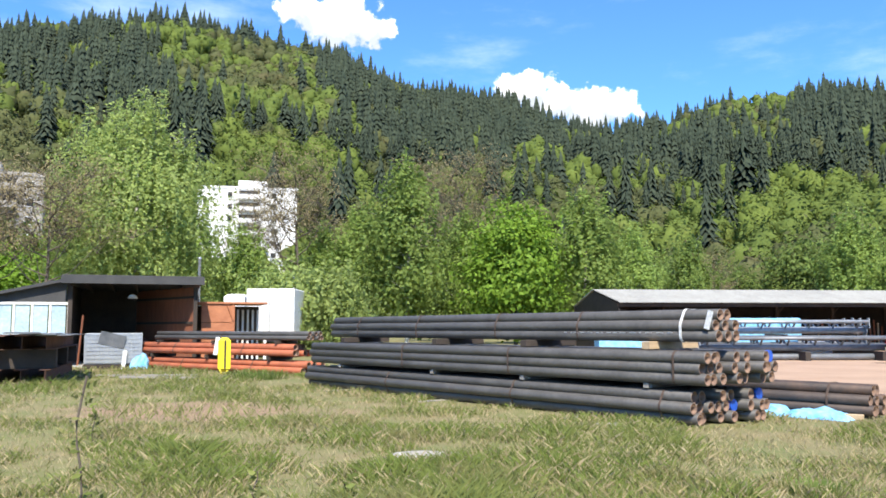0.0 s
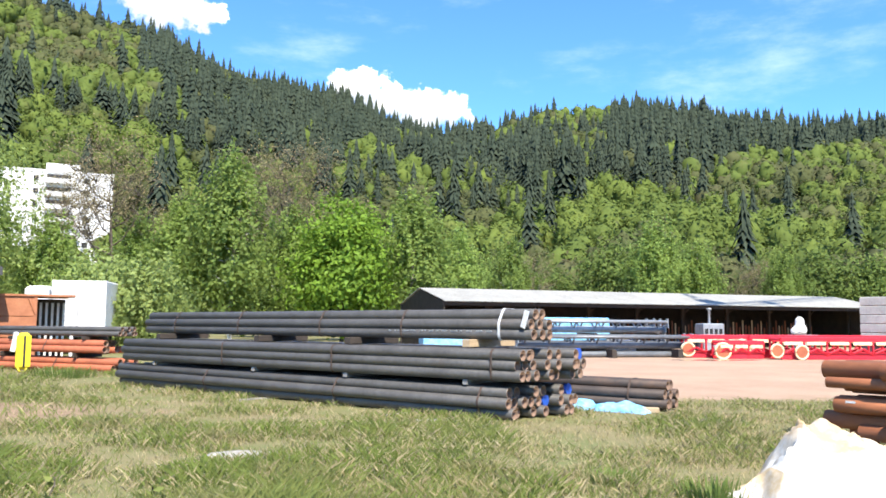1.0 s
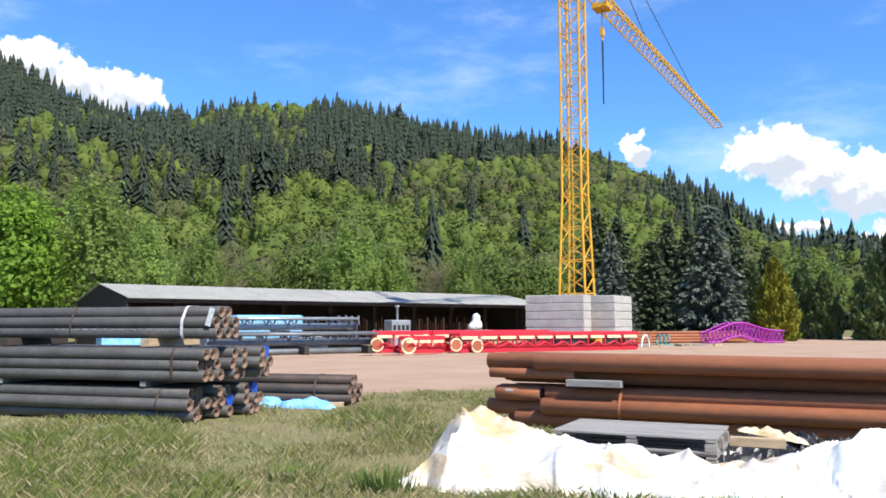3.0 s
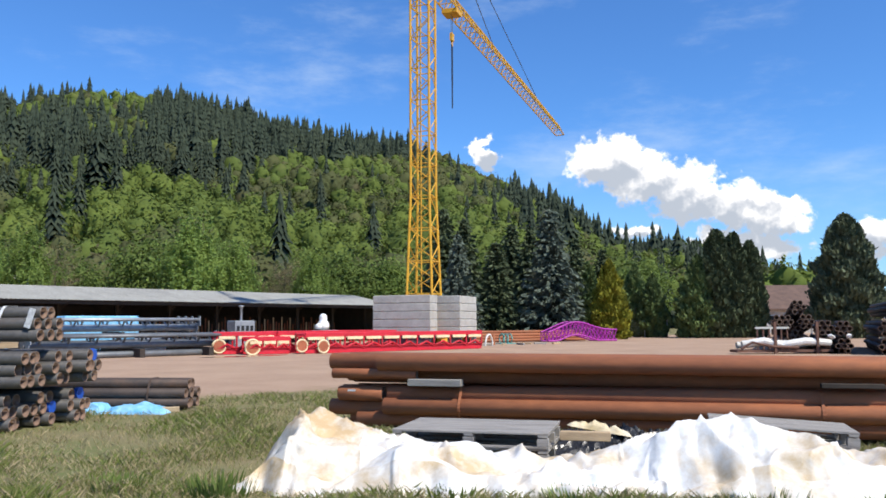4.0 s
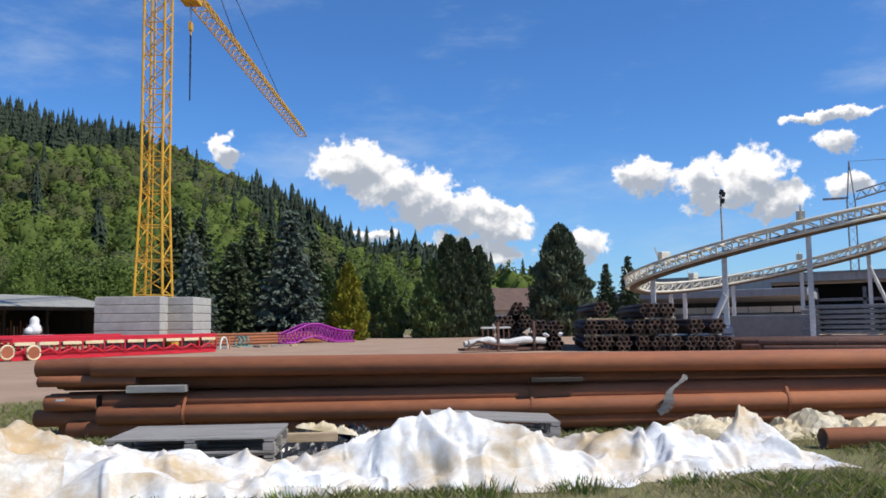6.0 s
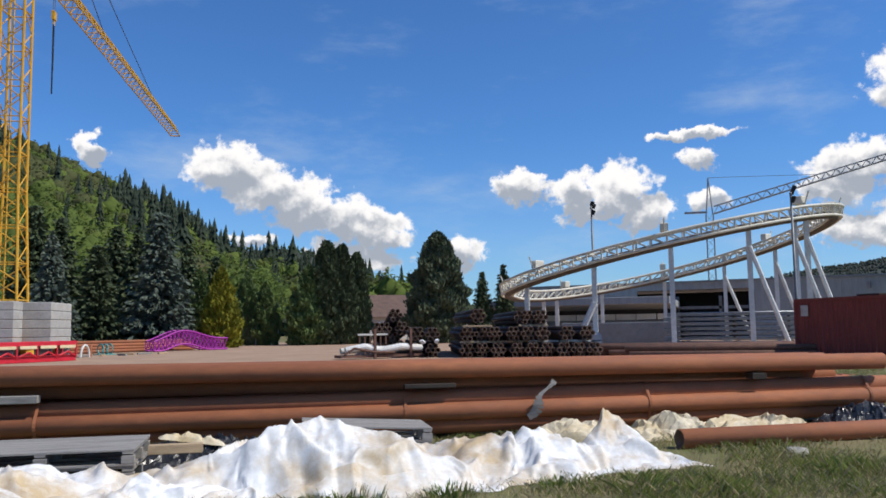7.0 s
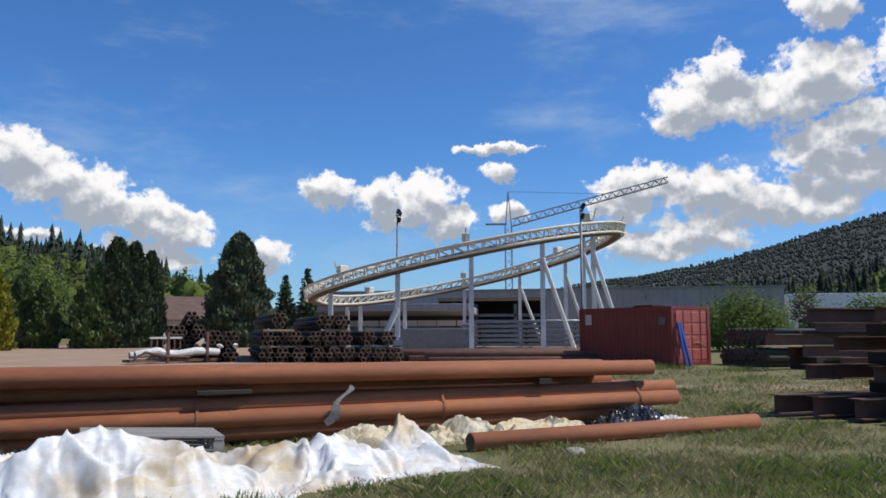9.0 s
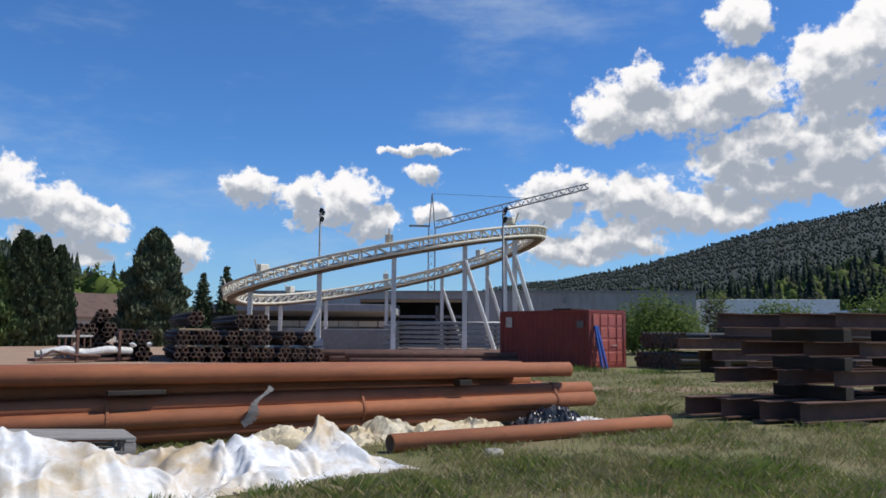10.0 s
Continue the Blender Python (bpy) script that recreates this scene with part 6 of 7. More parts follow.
machine()
ball = Build().lathe([(0.0, 0.0), (0.32, 0.02), (0.4, 0.22), (0.34, 0.48), (0.24, 0.6), (0.26, 0.75), (0.22, 0.92), (0.10, 1.02), (0.0, 1.04)], 18)
ball.lathe([(0.0, 0.0), (0.2, 0.04), (0.24, 0.2), (0.14, 0.36), (0.0, 0.4)], 14, (-0.42, 0, 0.02))
stand = thing("wrapped_figure", pose(23.7, 46.9, 1.15, 0, 0, 20), "rounded white wrapped object on a grey stand", "wrapped object")
part("wrapping", ball, "white_paint", stand, smooth=True)
part("stand", Build().box((0.25, 0, -0.2), (1.9, 0.7, 0.35), chamfer=0.06).box((0.0, 0.0, -0.75), (0.5, 0.5, 0.8)).box((0.9, 0, -0.75), (0.14, 0.5, 0.8)), "galvanised", stand)


puddle = Build()
ring_ = [(2.3 * math.cos(k * 0.2618) * (1 + 0.3 * noise.noise(Vector((k * 0.7, 2, 0)))), 0.55 * math.sin(k * 0.2618) * (1 + 0.4 * noise.noise(Vector((k * 0.9, 5, 0)))), 0.004) for k in range(24)]
puddle.add(ring_, [tuple(range(24))])
solid("puddle", puddle, "water", "shallow muddy puddle on the sand", "puddle", kind="structure", m=pose(14.9, 37.6, 0, 0, 0, 4))


# ---------------------------------------------------------------- tower crane
def crane():
    base = Vector((27.66, 41.22, 0))
    toward = math.degrees(math.atan2(68.2 - 41.22, 64.5 - 27.66))
    c = thing("tower_crane", pose(*base, 0, 0, toward), "yellow lattice tower crane standing on concrete ballast", "crane", kind="")
    side, h = 1.22, 2.0

    def bar(name, p, q, r, n=5, material="crane_yellow"):
        part(name, Build().tube(p, q, r, n), material, c)

    def section(z0, z1, s0, s1):
        cor = lambda s, z: [(s / 2, s / 2, z), (-s / 2, s / 2, z), (-s / 2, -s / 2, z), (s / 2, -s / 2, z)]
        lo, hi = cor(s0, z0), cor(s1, z1)
        for i in range(4):
            j = (i + 1) % 4
            mid = [(hi[j][q] + lo[j][q]) / 2 for q in range(3)]
            bar("mast_leg", lo[i], hi[i], 0.075, 6)
            bar("mast_brace", hi[i], hi[j], 0.035)
            bar("mast_brace", lo[i], mid, 0.035)
            bar("mast_brace", mid, hi[i], 0.035)
        bar("ladder_rail", (0.25, 0.25, z0), (0.25, 0.25, z1), 0.05)

    z, s0 = 1.3, 1.75
    for k in range(4):
        s1 = 1.75 + (side - 1.75) * (k + 1) / 4
        section(z, z + 2.0, s0, s1)
        z, s0 = z + 2.0, s1
    while z < 24.5:
        section(z, z + h, side, side)
        z += h
    part("slewing_ring", Build().lathe([(0.9, z), (0.95, z + 0.25), (0.9, z + 0.5), (0.0, z + 0.5)], 18).box((0, 0, z + 0.35), (1.6, 1.6, 0.5)), "crane_yellow", c)
    zj, L = 23.4, 46.4
    n = 38
    for y in (-0.5, 0.5):
        bar("jib_chord", (1.0, y, zj), (L, y, zj), 0.06, 6)
    bar("jib_chord", (1.0, 0, zj + 1.15), (L, 0, zj + 1.0), 0.07, 6)
    for k in range(n):
        x0, x1 = 1.0 + (L - 1.0) * k / n, 1.0 + (L - 1.0) * (k + 1) / n
        xm = (x0 + x1) / 2
        for y in (-0.5, 0.5):
            bar("jib_brace", (x0, y, zj), (xm, 0, zj + 1.1), 0.035, 4)
            bar("jib_brace", (xm, 0, zj + 1.1), (x1, y, zj), 0.035, 4)
        bar("jib_brace", (x0, -0.5, zj), (x0, 0.5, zj), 0.035, 4)
    bar("jib_end", (L, -0.5, zj), (L, 0.5, zj), 0.07)
    part("apex", Build().tube((-0.6, -0.6, z), (0.2, 0, z + 6), 0.08, 6).tube((-0.6, 0.6, z), (0.2, 0, z + 6), 0.08, 6).tube((0.6, 0, z), (0.2, 0, z + 6), 0.08, 6), "crane_yellow", c)
    part("tie_rope", Build().tube((0.2, 0, z + 6), (17, 0, zj + 1.1), 0.035, 5), "dull_steel", c)
    part("tie_rope", Build().tube((0.2, 0, z + 6), (34, 0, zj + 1.1), 0.035, 5), "dull_steel", c)
    part("counter_jib", Build().box((-6, 0, zj + 0.3), (11, 1.3, 0.3)).box((-10.5, 0, zj - 0.7), (1.6, 1.2, 2.0)), "crane_yellow", c)
    trolley = part("trolley", Build().box((5.9, 0, zj - 0.2), (1.2, 1.1, 0.3)), "crane_yellow", c)
    part("rope", Build().tube((5.75, 0, zj - 0.3), (5.75, 0, zj - 1.6), 0.02, 5).tube((6.05, 0, zj - 0.3), (6.05, 0, zj - 1.6), 0.02, 5), "dull_steel", trolley)
    hook = part("hook_block", Build().box((5.9, 0, zj - 1.95), (0.42, 0.2, 0.7), chamfer=0.08).tube((5.9, 0, zj - 2.2), (5.9, 0, zj - 2.6), 0.06, 6), "crane_yellow", c)
    part("sling", Build().tube((5.86, 0, zj - 2.5), (5.9, 0, zj - 7.0), 0.045, 6).tube((5.96, 0, zj - 2.5), (5.94, 0, zj - 5.5), 0.045, 6), "black_and_shade", hook)
    part("undercarriage", Build().box((0, 0, 0.65), (5.6, 0.4, 0.45), rz=45).box((0, 0, 0.66), (5.6, 0.4, 0.45), rz=-45).box((0, 0, 1.1), (1.9, 1.9, 0.5)), "crane_yellow", c)


crane()


def ballast(corner, length_dir, length, width, z0, layers, label):
    ang = math.degrees(math.atan2(length_dir[1], length_dir[0]))
    s = thing("ballast_stack", pose(corner[0], corner[1], 0, 0, 0, ang), label, "ballast", "crane ballast")
    for k in range(layers):
        part("concrete_block", Build().box((length / 2, width / 2, z0 + 0.47 * k + 0.232), (length + 0.02 * (k % 2), width, 0.455), chamfer=0.03), "concrete", s)
    for y in (0.25, width - 0.25):
        part("bearer", Build().box((length / 2, y, z0 / 2), (length, 0.3, z0)), "dull_steel", s)


pM, pL = polar(-33.9, 46.8), polar(-30.3, 48.0)
dirn = (pL - pM).normalized()
ballast((pL.x, pL.y), (-dirn.x, -dirn.y), (pL - pM).length + 0.35, 1.25, 0.82, 5, "stack of grey concrete ballast blocks under the crane")
pR = polar(-34.0, 48.9)
ballast((pR.x, pR.y), (-dirn.x, -dirn.y), 2.15, 3.4, 0.82, 5, "stack of grey concrete ballast blocks behind the mast")


# ---------------------------------------------------------------- purple truss and small parts at the back
def purple_truss():
    t = thing("purple_truss", pose(43.2, 47.6, 0, 0, 0, -14), "curved purple lattice track section lying on the ground", "ride track")
    n, L = 18, 6.2
    arch = lambda x: 0.30 + 0.85 * math.exp(-((x - 2.4) / 2.0) ** 2) + 0.35 * (x / L)
    for y in (-0.6, 0.6):
        part("top_rail", Build().path([(L * k / n, y, arch(L * k / n) + 0.25) for k in range(n + 1)], 0.07, 7), "purple_paint", t, smooth=True)
        part("bottom_rail", Build().path([(L * k / n, y, max(0.08, arch(L * k / n) - 0.75)) for k in range(n + 1)], 0.07, 7), "purple_paint", t, smooth=True)
        for k in range(n):
            x0, x1 = L * k / n, L * (k + 1) / n
            part("brace", Build().tube((x0, y, max(0.08, arch(x0) - 0.75)), (x1, y, arch(x1) + 0.25), 0.035, 5).tube((x0, y, arch(x0) + 0.25), (x0, y, max(0.08, arch(x0) - 0.75)), 0.035, 5), "purple_paint", t)
    for k in range(n + 1):
        x = L * k / n
        part("cross_bar", Build().tube((x, -0.6, arch(x) + 0.25), (x, 0.6, arch(x) + 0.25), 0.04, 5).tube((x, -0.6, max(0.08, arch(x) - 0.75)), (x, 0.6, arch(x) + 0.25), 0.03, 5), "purple_paint", t)


purple_truss()
bundle(pose(36.5, 50.0, 0, 0, 0, -8), hex_rows(0, 0.14, 0.24, (6, 5, 4)), 0.118, 12.0, "rust", "low stack of rusty pipes behind the purple track", "far rusty pipes", 91, (2.0, 8.0))
bundle(pose(37.5, 51.6, 0.0, 0, 0, -8), hex_rows(0, 0.14, 0.24, (6, 6, 5, 4)), 0.118, 12.0, "rust", "low stack of rusty pipes behind the purple track", "far rusty pipes", 92, (2.0, 8.0))
coil = thing("teal_frame", pose(37.3, 45.6, 0, 0, 0, 0), "small teal steel frame on the sand", "frame")
for k in range(3):
    part("hoop", Build().path([(0.35 * k, 0.3 * math.cos(a * 0.314), 0.38 + 0.34 * math.sin(a * 0.314)) for a in range(20)], 0.05, 6, True), "teal_paint", coil, smooth=True)
part("base", Build().box((0.4, 0, 0.03), (1.5, 0.6, 0.06)), "teal_paint", coil)
for k, (x, y) in enumerate(((33.6, 42.4), (34.4, 42.9))):
    hoop = thing("steel_arch", pose(x, y, 0, 0, 0, 20 + 30 * k), "small rusty arched bracket on the ground", "bracket", "brackets by the girder")
    part("arch", Build().path([(0.45 * math.cos(a * 0.3142), 0, 0.75 * math.sin(a * 0.3142)) for a in range(11)], 0.07, 6), "post_white" if k == 0 else "rust", hoop, smooth=True)
for k in range(7):
    timber(pose(34.5 + 1.1 * k, 43.8 - 0.5 * (k % 3), 0.06, 0, 0, 40 * k), (0.9 + 0.2 * (k % 2), 0.16, 0.12), "raw_wood" if k % 2 else "grey_wood", "loose board on the sand", group="boards on the sand")


# ---------------------------------------------------------------- fence and house
def fence(p, q, n, h=1.7):
    p, q = Vector(p), Vector(q)
    f = thing("wire_fence", Matrix.Translation(p), "grey wire mesh fence on thin posts", "fence")
    d = q - p
    for k in range(n + 1):
        part("post", Build().tube(d * (k / n), d * (k / n) + Vector((0, 0, h)), 0.05, 6), "galvanised", f)
    b = Build()
    for k in range(9):
        z = 0.08 + (h - 0.12) * k / 8
        b.tube(Vector((0, 0, z)), d + Vector((0, 0, z)), 0.007, 3, caps=False)
    m = int(d.length / 0.3)
    for k in range(m):
        o = d * (k / m)
        b.tube(o + Vector((0, 0, 0.05)), o + Vector((0, 0, h)), 0.005, 3, caps=False)
    part("mesh_wire", b, "wire", f)


fence((53.5, 60.5, 0), (69.0, 46.0, 0), 10)
fence((69.0, 46.0, 0), (74.0, 38.5, 0), 4)


def house():
    h = thing("house", pose(86, 62.0, 0, 0, 0, -38), "low pale house with a brown hipped tile roof behind trees", "house")
    L, W, H = 22, 10, 3.0
    part("wall", Build().box((L / 2, W / 2, H / 2), (L, W, H)), "house_wall", h)
    o = 0.7
    v = [(-o, -o, H), (L + o, -o, H), (L + o, W + o, H), (-o, W + o, H), (5, W / 2, H + 3.1), (L - 5, W / 2, H + 3.1), (-o, -o, H - 0.2), (L + o, -o, H - 0.2), (L + o, W + o, H - 0.2), (-o, W + o, H - 0.2)]
    part("roof", Build().add(v, [(0, 1, 5, 4), (1, 2, 5), (2, 3, 4, 5), (3, 0, 4), (6, 7, 1, 0), (7, 8, 2, 1), (8, 9, 3, 2), (9, 6, 0, 3), (9, 8, 7, 6)]), "tile_roof", h)
    for k in range(6):
        w = part("window", Build().box((2.2 + 3.5 * k, -0.03, 1.6), (1.5, 0.08, 1.3)), "white_paint", h)
        part("pane", Build().box((2.2 + 3.5 * k, -0.075, 1.6), (1.3, 0.03, 1.1)), "black_and_shade", w)


house()


# ---------------------------------------------------------------- pile of black pipe bundles
def black_pile():
    """Bundles in three layers, and a jumbled heap beside them: azimuth, distance and height of each bundle's middle, its turn and lean."""
    rows = [(-63.83, 41.0, 0), (-64.87, 41.0, 0), (-66.01, 40.8, 0), (-67.33, 40.6, 0), (-68.4, 40.4, 0), (-69.4, 40.4, 0), (-70.57, 40.2, 0), (-71.59, 40.1, 0), (-72.62, 40.0, 0),
            (-63.85, 41.2, 1), (-64.85, 41.3, 1), (-65.75, 41.1, 1), (-67.1, 40.9, 1), (-68.1, 40.8, 1), (-69.1, 40.7, 1), (-70.78, 40.6, 1), (-72.15, 40.8, 1),
            (-64.63, 41.5, 2), (-68.05, 41.3, 2), (-69.0, 41.2, 2)]
    spots = [(az, d, 0.36 + 0.80 * lay + (0.12 if lay == 2 and az > -65 else 0.0), 31.5, 0.0) for az, d, lay in rows]
    spots += [(-61.42, 42.0, 0.36, 31.0, 0.0), (-61.4, 42.4, 1.16, 31.0, 0.0), (-60.35, 42.6, 1.20, 32.0, 0.0), (-60.3, 42.6, 0.40, 32.0, 0.0), (-59.2, 43.4, 0.36, 33.0, 0.0), (-57.9, 43.6, 0.36, 34.0, 0.0),
              (-59.26, 43.5, 1.50, 33.0, 2.5), (-58.03, 43.6, 1.48, 34.0, 3.5), (-58.82, 43.8, 2.22, 36.0, 6.0), (-58.6, 43.8, 0.95, 34.0, 1.5)]
    for k, (az, d, z, ang, lean) in enumerate(spots):
        p = polar(az, d)
        counts = (3, 4, 3) if k in (18, 27) else (2, 3, 2)
        tight = [(y - 0.262, h) for y, h in hex_rows(0, z - 0.227, 0.262, counts)]
        bundle(pose(p.x, p.y, 0, 0, 0, ang + (k % 3 - 1) * 0.8) @ pose(0, 0, 0, 0, lean, 0), tight, 0.13, 11.5, "brown_steel", "hexagonal bundle of black steel pipes in a high pile", "black pipe pile", 100 + k, (0.8, 6.0), 0.12)
    rng = random.Random(4)
    for lay, places in ((1, (-64.4, -65.8, -67.6, -69.2, -71.4)), (2, (-64.6, -68.5))):
        for az in places:
            for back in (0.25, 6.0):
                p = polar(az, 41.1) + Vector((math.cos(radians(31.5)), math.sin(radians(31.5)), 0)) * back
                timber(pose(p.x, p.y, 0.80 * lay - 0.035, 0, 0, -58), (1.5, 0.12, 0.085), "raw_wood" if rng.random() < 0.6 else "white_paint", "pale timber spacer in the pipe pile")
    for k in range(5):
        p = polar(-63.0 - 2.2 * k, 43)
        timber(pose(p.x, p.y, 0.005, 0, 0, -58), (1.9, 0.12, 0.02), "dark_wood", "dark timber under the pipe pile")


black_pile()
for k, (az, d, z) in enumerate(((-60.7, 41.9, 0.80), (-61.7, 41.8, 0.82))):
    p = polar(az, d)
    solid("white_sack", Build().box((0, 0, 0), (0.32, 0.24, 0.2), rz=30 * k, ry=20, chamfer=0.09), "white_paint", "small white plastic bag on the pipes", "bag", "white bags", m=pose(p.x, p.y, z - 0.0, 0, 0, 0))


def scrap_rack():
    p = polar(-55.2, 40.5)
    s = thing("scrap_rack", pose(p.x, p.y, 0, 0, 0, -33), "low rusty rack loaded with pale bent sheet", "rack")
    part("skid", Build().box((2.2, 0.5, 0.14), (4.6, 0.9, 0.12)), "rust_dark", s)
    for x in (1.7, 3.7):
        part("stake", Build().box((x, 0.0, 0.75), (0.12, 0.12, 1.5)), "rust_dark", s)
    part("pale_sheet", Build().path([(0.2, 0.2, 0.45), (1.2, 0.1, 0.62), (2.1, 0.2, 0.42), (3.2, 0.1, 0.6), (4.4, 0.2, 0.5)], 0.17, 10), "post_white", s)
    part("pale_sheet", Build().path([(0.1, 0.6, 0.4), (1.6, 0.5, 0.5), (3.0, 0.6, 0.45), (4.3, 0.5, 0.55)], 0.16, 10), "house_wall", s)
    part("dark_pipe", Build().path([(0.1, 0.05, 0.25), (0.6, 0.0, 0.55), (1.6, -0.05, 0.35), (2.8, 0, 0.3)], 0.06, 8), "rust_dark", s)
    cage = thing("rusty_cage", pose(*polar(-56.3, 43.0), 0, 0, -33), "small rusty steel cage behind the rack", "cage")
    for k in range(6):
        part("bar", Build().box((0.3 * k, 0, 0.6), (0.07, 0.07, 1.2)), "rust_dark", cage)
    part("top_rail", Build().box((0.75, 0, 1.2), (1.7, 0.12, 0.1)), "house_wall", cage)
    part("base", Build().box((0.75, 0.3, 0.05), (1.7, 0.8, 0.1)), "rust_dark", cage)


scrap_rack()

# long rusty pipes behind the red stack
for k, (x, y, a, n) in enumerate(((39.8, 12.0, -64, 3), (42.0, 13.0, -66, 4), (37.6, 10.2, -70, 2))):
    bundle(pose(x, y, 0, 0, 0, a), hex_rows(0, 0.16, 0.3, (n, n - 1) if n > 2 else (2, 1)), 0.145, 12.0, "rust_dark", "long dark rusty pipes lying flat behind the stack", "flat rusty pipes", 140 + k, (3.0,), 0.4)


def galvanised_rails():
    for k in range(7):
        for j in range(3):
            s = thing("steel_rail", pose(54.6 + 0.55 * j, 12.2 + 0.25 * (k % 2), 0.14 + 0.31 * k, 0, 0, -87), "long galvanised steel rail in a stack", "rail", "galvanised rail stack")
            part("web", Build().box((4.2, 0, 0.11), (8.4, 0.4, 0.18), chamfer=0.04), "galvanised", s)
            part("tube", Build().tube((0, -0.24, 0.2), (8.4, -0.24, 0.2), 0.055, 8), "galvanised", s, smooth=True)
    for x in (1.0, 4.2, 7.4):
        for k in range(7):
            timber(pose(55.2, 12.2 - x, 0.07 + 0.31 * k, 0, 0, 0), (2.2, 0.12, 0.13 if k == 0 else 0.08), "dark_wood", "dark timber between the galvanised rails")


galvanised_rails()
solid("barrier_wall", Build().box((0, 0, 0.85), (9.0, 0.3, 1.7), chamfer=0.03), "hall_roof", "low dark grey concrete barrier wall", "wall", kind="structure", m=pose(61.5, 17.5, 0, 0, 0, 92))
solid("tank_trailer", Build().box((0, 0, 0.75), (1.2, 1.0, 0.7), chamfer=0.2).box((0, 0, 0.25), (1.4, 1.1, 0.5)), "galvanised", "small grey metal box on the ground", "box", m=pose(50.5, 16.0, 0, 0, 0, 20))


# ---------------------------------------------------------------- shipping container
def container():
    A = Vector((37.1, -0.98))
    c = thing("shipping_container", pose(A.x, A.y, 0, 0, 0, 45.8), "dark red steel shipping container with lighter red doors", "container")
    L, W, H = 6.06, 2.44, 2.59
    for x in (0.08, L - 0.08):
        for y in (-0.08, -W + 0.08):
            part("corner_post", Build().box((x, y, H / 2), (0.16, 0.16, H), chamfer=0.015), "container_red", c)
    for z in (0.08, H - 0.06):
        for y in (-0.06, -W + 0.06):
            part("side_rail", Build().box((L / 2, y, z), (L - 0.32, 0.12, 0.14)), "container_red", c)
        for x in (0.06, L - 0.06):
            part("end_rail", Build().box((x, -W / 2, z), (0.12, W - 0.32, 0.14)), "container_red", c)

    def corrugated(p, q, name):
        p, q = Vector(p), Vector(q)
        d = (q - p)
        n = int(d.length / 0.28)
        side = d.normalized().cross(Vector((0, 0, 1)))
        line = []
        for k in range(n):
            for f, o in ((0.05, 0.0), (0.38, 0.0), (0.52, -0.036), (0.86, -0.036)):
                line.append(p + d * ((k + f) / n) + side * o)
        m = len(line)
        v = line + [w + Vector((0, 0, H - 0.22)) for w in line]
        part(name, Build().add(v, [(i, i + 1, m + i + 1, m + i) for i in range(m - 1)]), "container_red", c)

    corrugated((L - 0.1, -0.03, 0.11), (0.1, -0.03, 0.11), "side_wall")
    corrugated((0.1, -W + 0.03, 0.11), (L - 0.1, -W + 0.03, 0.11), "side_wall")
    corrugated((L - 0.03, -W + 0.1, 0.11), (L - 0.03, -0.1, 0.11), "end_wall")
    part("roof", Build().box((L / 2, -W / 2, H - 0.03), (L - 0.1, W - 0.1, 0.03)), "container_red", c)
    part("floor", Build().box((L / 2, -W / 2, 0.12), (L - 0.1, W - 0.1, 0.06)), "dark_wood", c)
    part("board", Build().box((1.9, -0.6, H + 0.06), (1.2, 0.8, 0.08), chamfer=0.02), "dark_wood", c)
    for k in range(2):
        y = -0.16 - 0.53 - 1.07 * k
        d = part("door", Build().box((0.035, y, H / 2), (0.05, 1.04, H - 0.3), chamfer=0.01), "door_red", c, "faded red steel door")
        for r in range(4):
            for s in (-0.26, 0.26):
                part("door_panel", Build().box((0.005, y + s, 0.48 + 0.545 * r), (0.03, 0.42, 0.44), chamfer=0.012), "door_red", d)
        for s in (-0.02, 0.46 if k == 0 else -0.46):
            part("lock_bar", Build().tube((-0.03, y + s, 0.15), (-0.03, y + s, H - 0.15), 0.02, 6), "container_red", d)
        part("handle", Build().tube((-0.05, y - 0.02, 1.0), (-0.05, y + 0.35, 1.0), 0.018, 6), "dull_steel", d)
    part("placard", Build().box((L - 0.7, 0.012, 2.05), (0.45, 0.01, 0.5)), "house_wall", c, "small pale square placard")
    part("placard", Build().box((0.55, 0.012, 1.95), (0.4, 0.01, 0.32)), "dull_steel", c, "grey lettering plate that cannot be read")


container()
for k, (dx, lean) in enumerate(((0.0, 9), (0.28, 12))):
    solid("blue_post", Build().box((0, 0, 0.95), (0.1, 0.1, 1.95), chamfer=0.012), "blue_paint", "blue steel post leaning against the container door", "post", "blue posts", m=pose(37.15 + dx * 0.7, -1.55 - dx * 0.7, 0, -lean * 0.5, lean, 44))


# ---------------------------------------------------------------- coaster ring
RING_C, RING_R = polar(-77.25, 64.0), 11.9
ACROSS = Vector((math.cos(radians(-77.4)), math.sin(radians(-77.4)), 0))


def ring_z(p):
    return 6.7 + 2.5 * ((p - RING_C).dot(ACROSS)) / RING_R - 0.75 * max(0.0, (p - RING_C).dot(RING_C.normalized()) / RING_R)


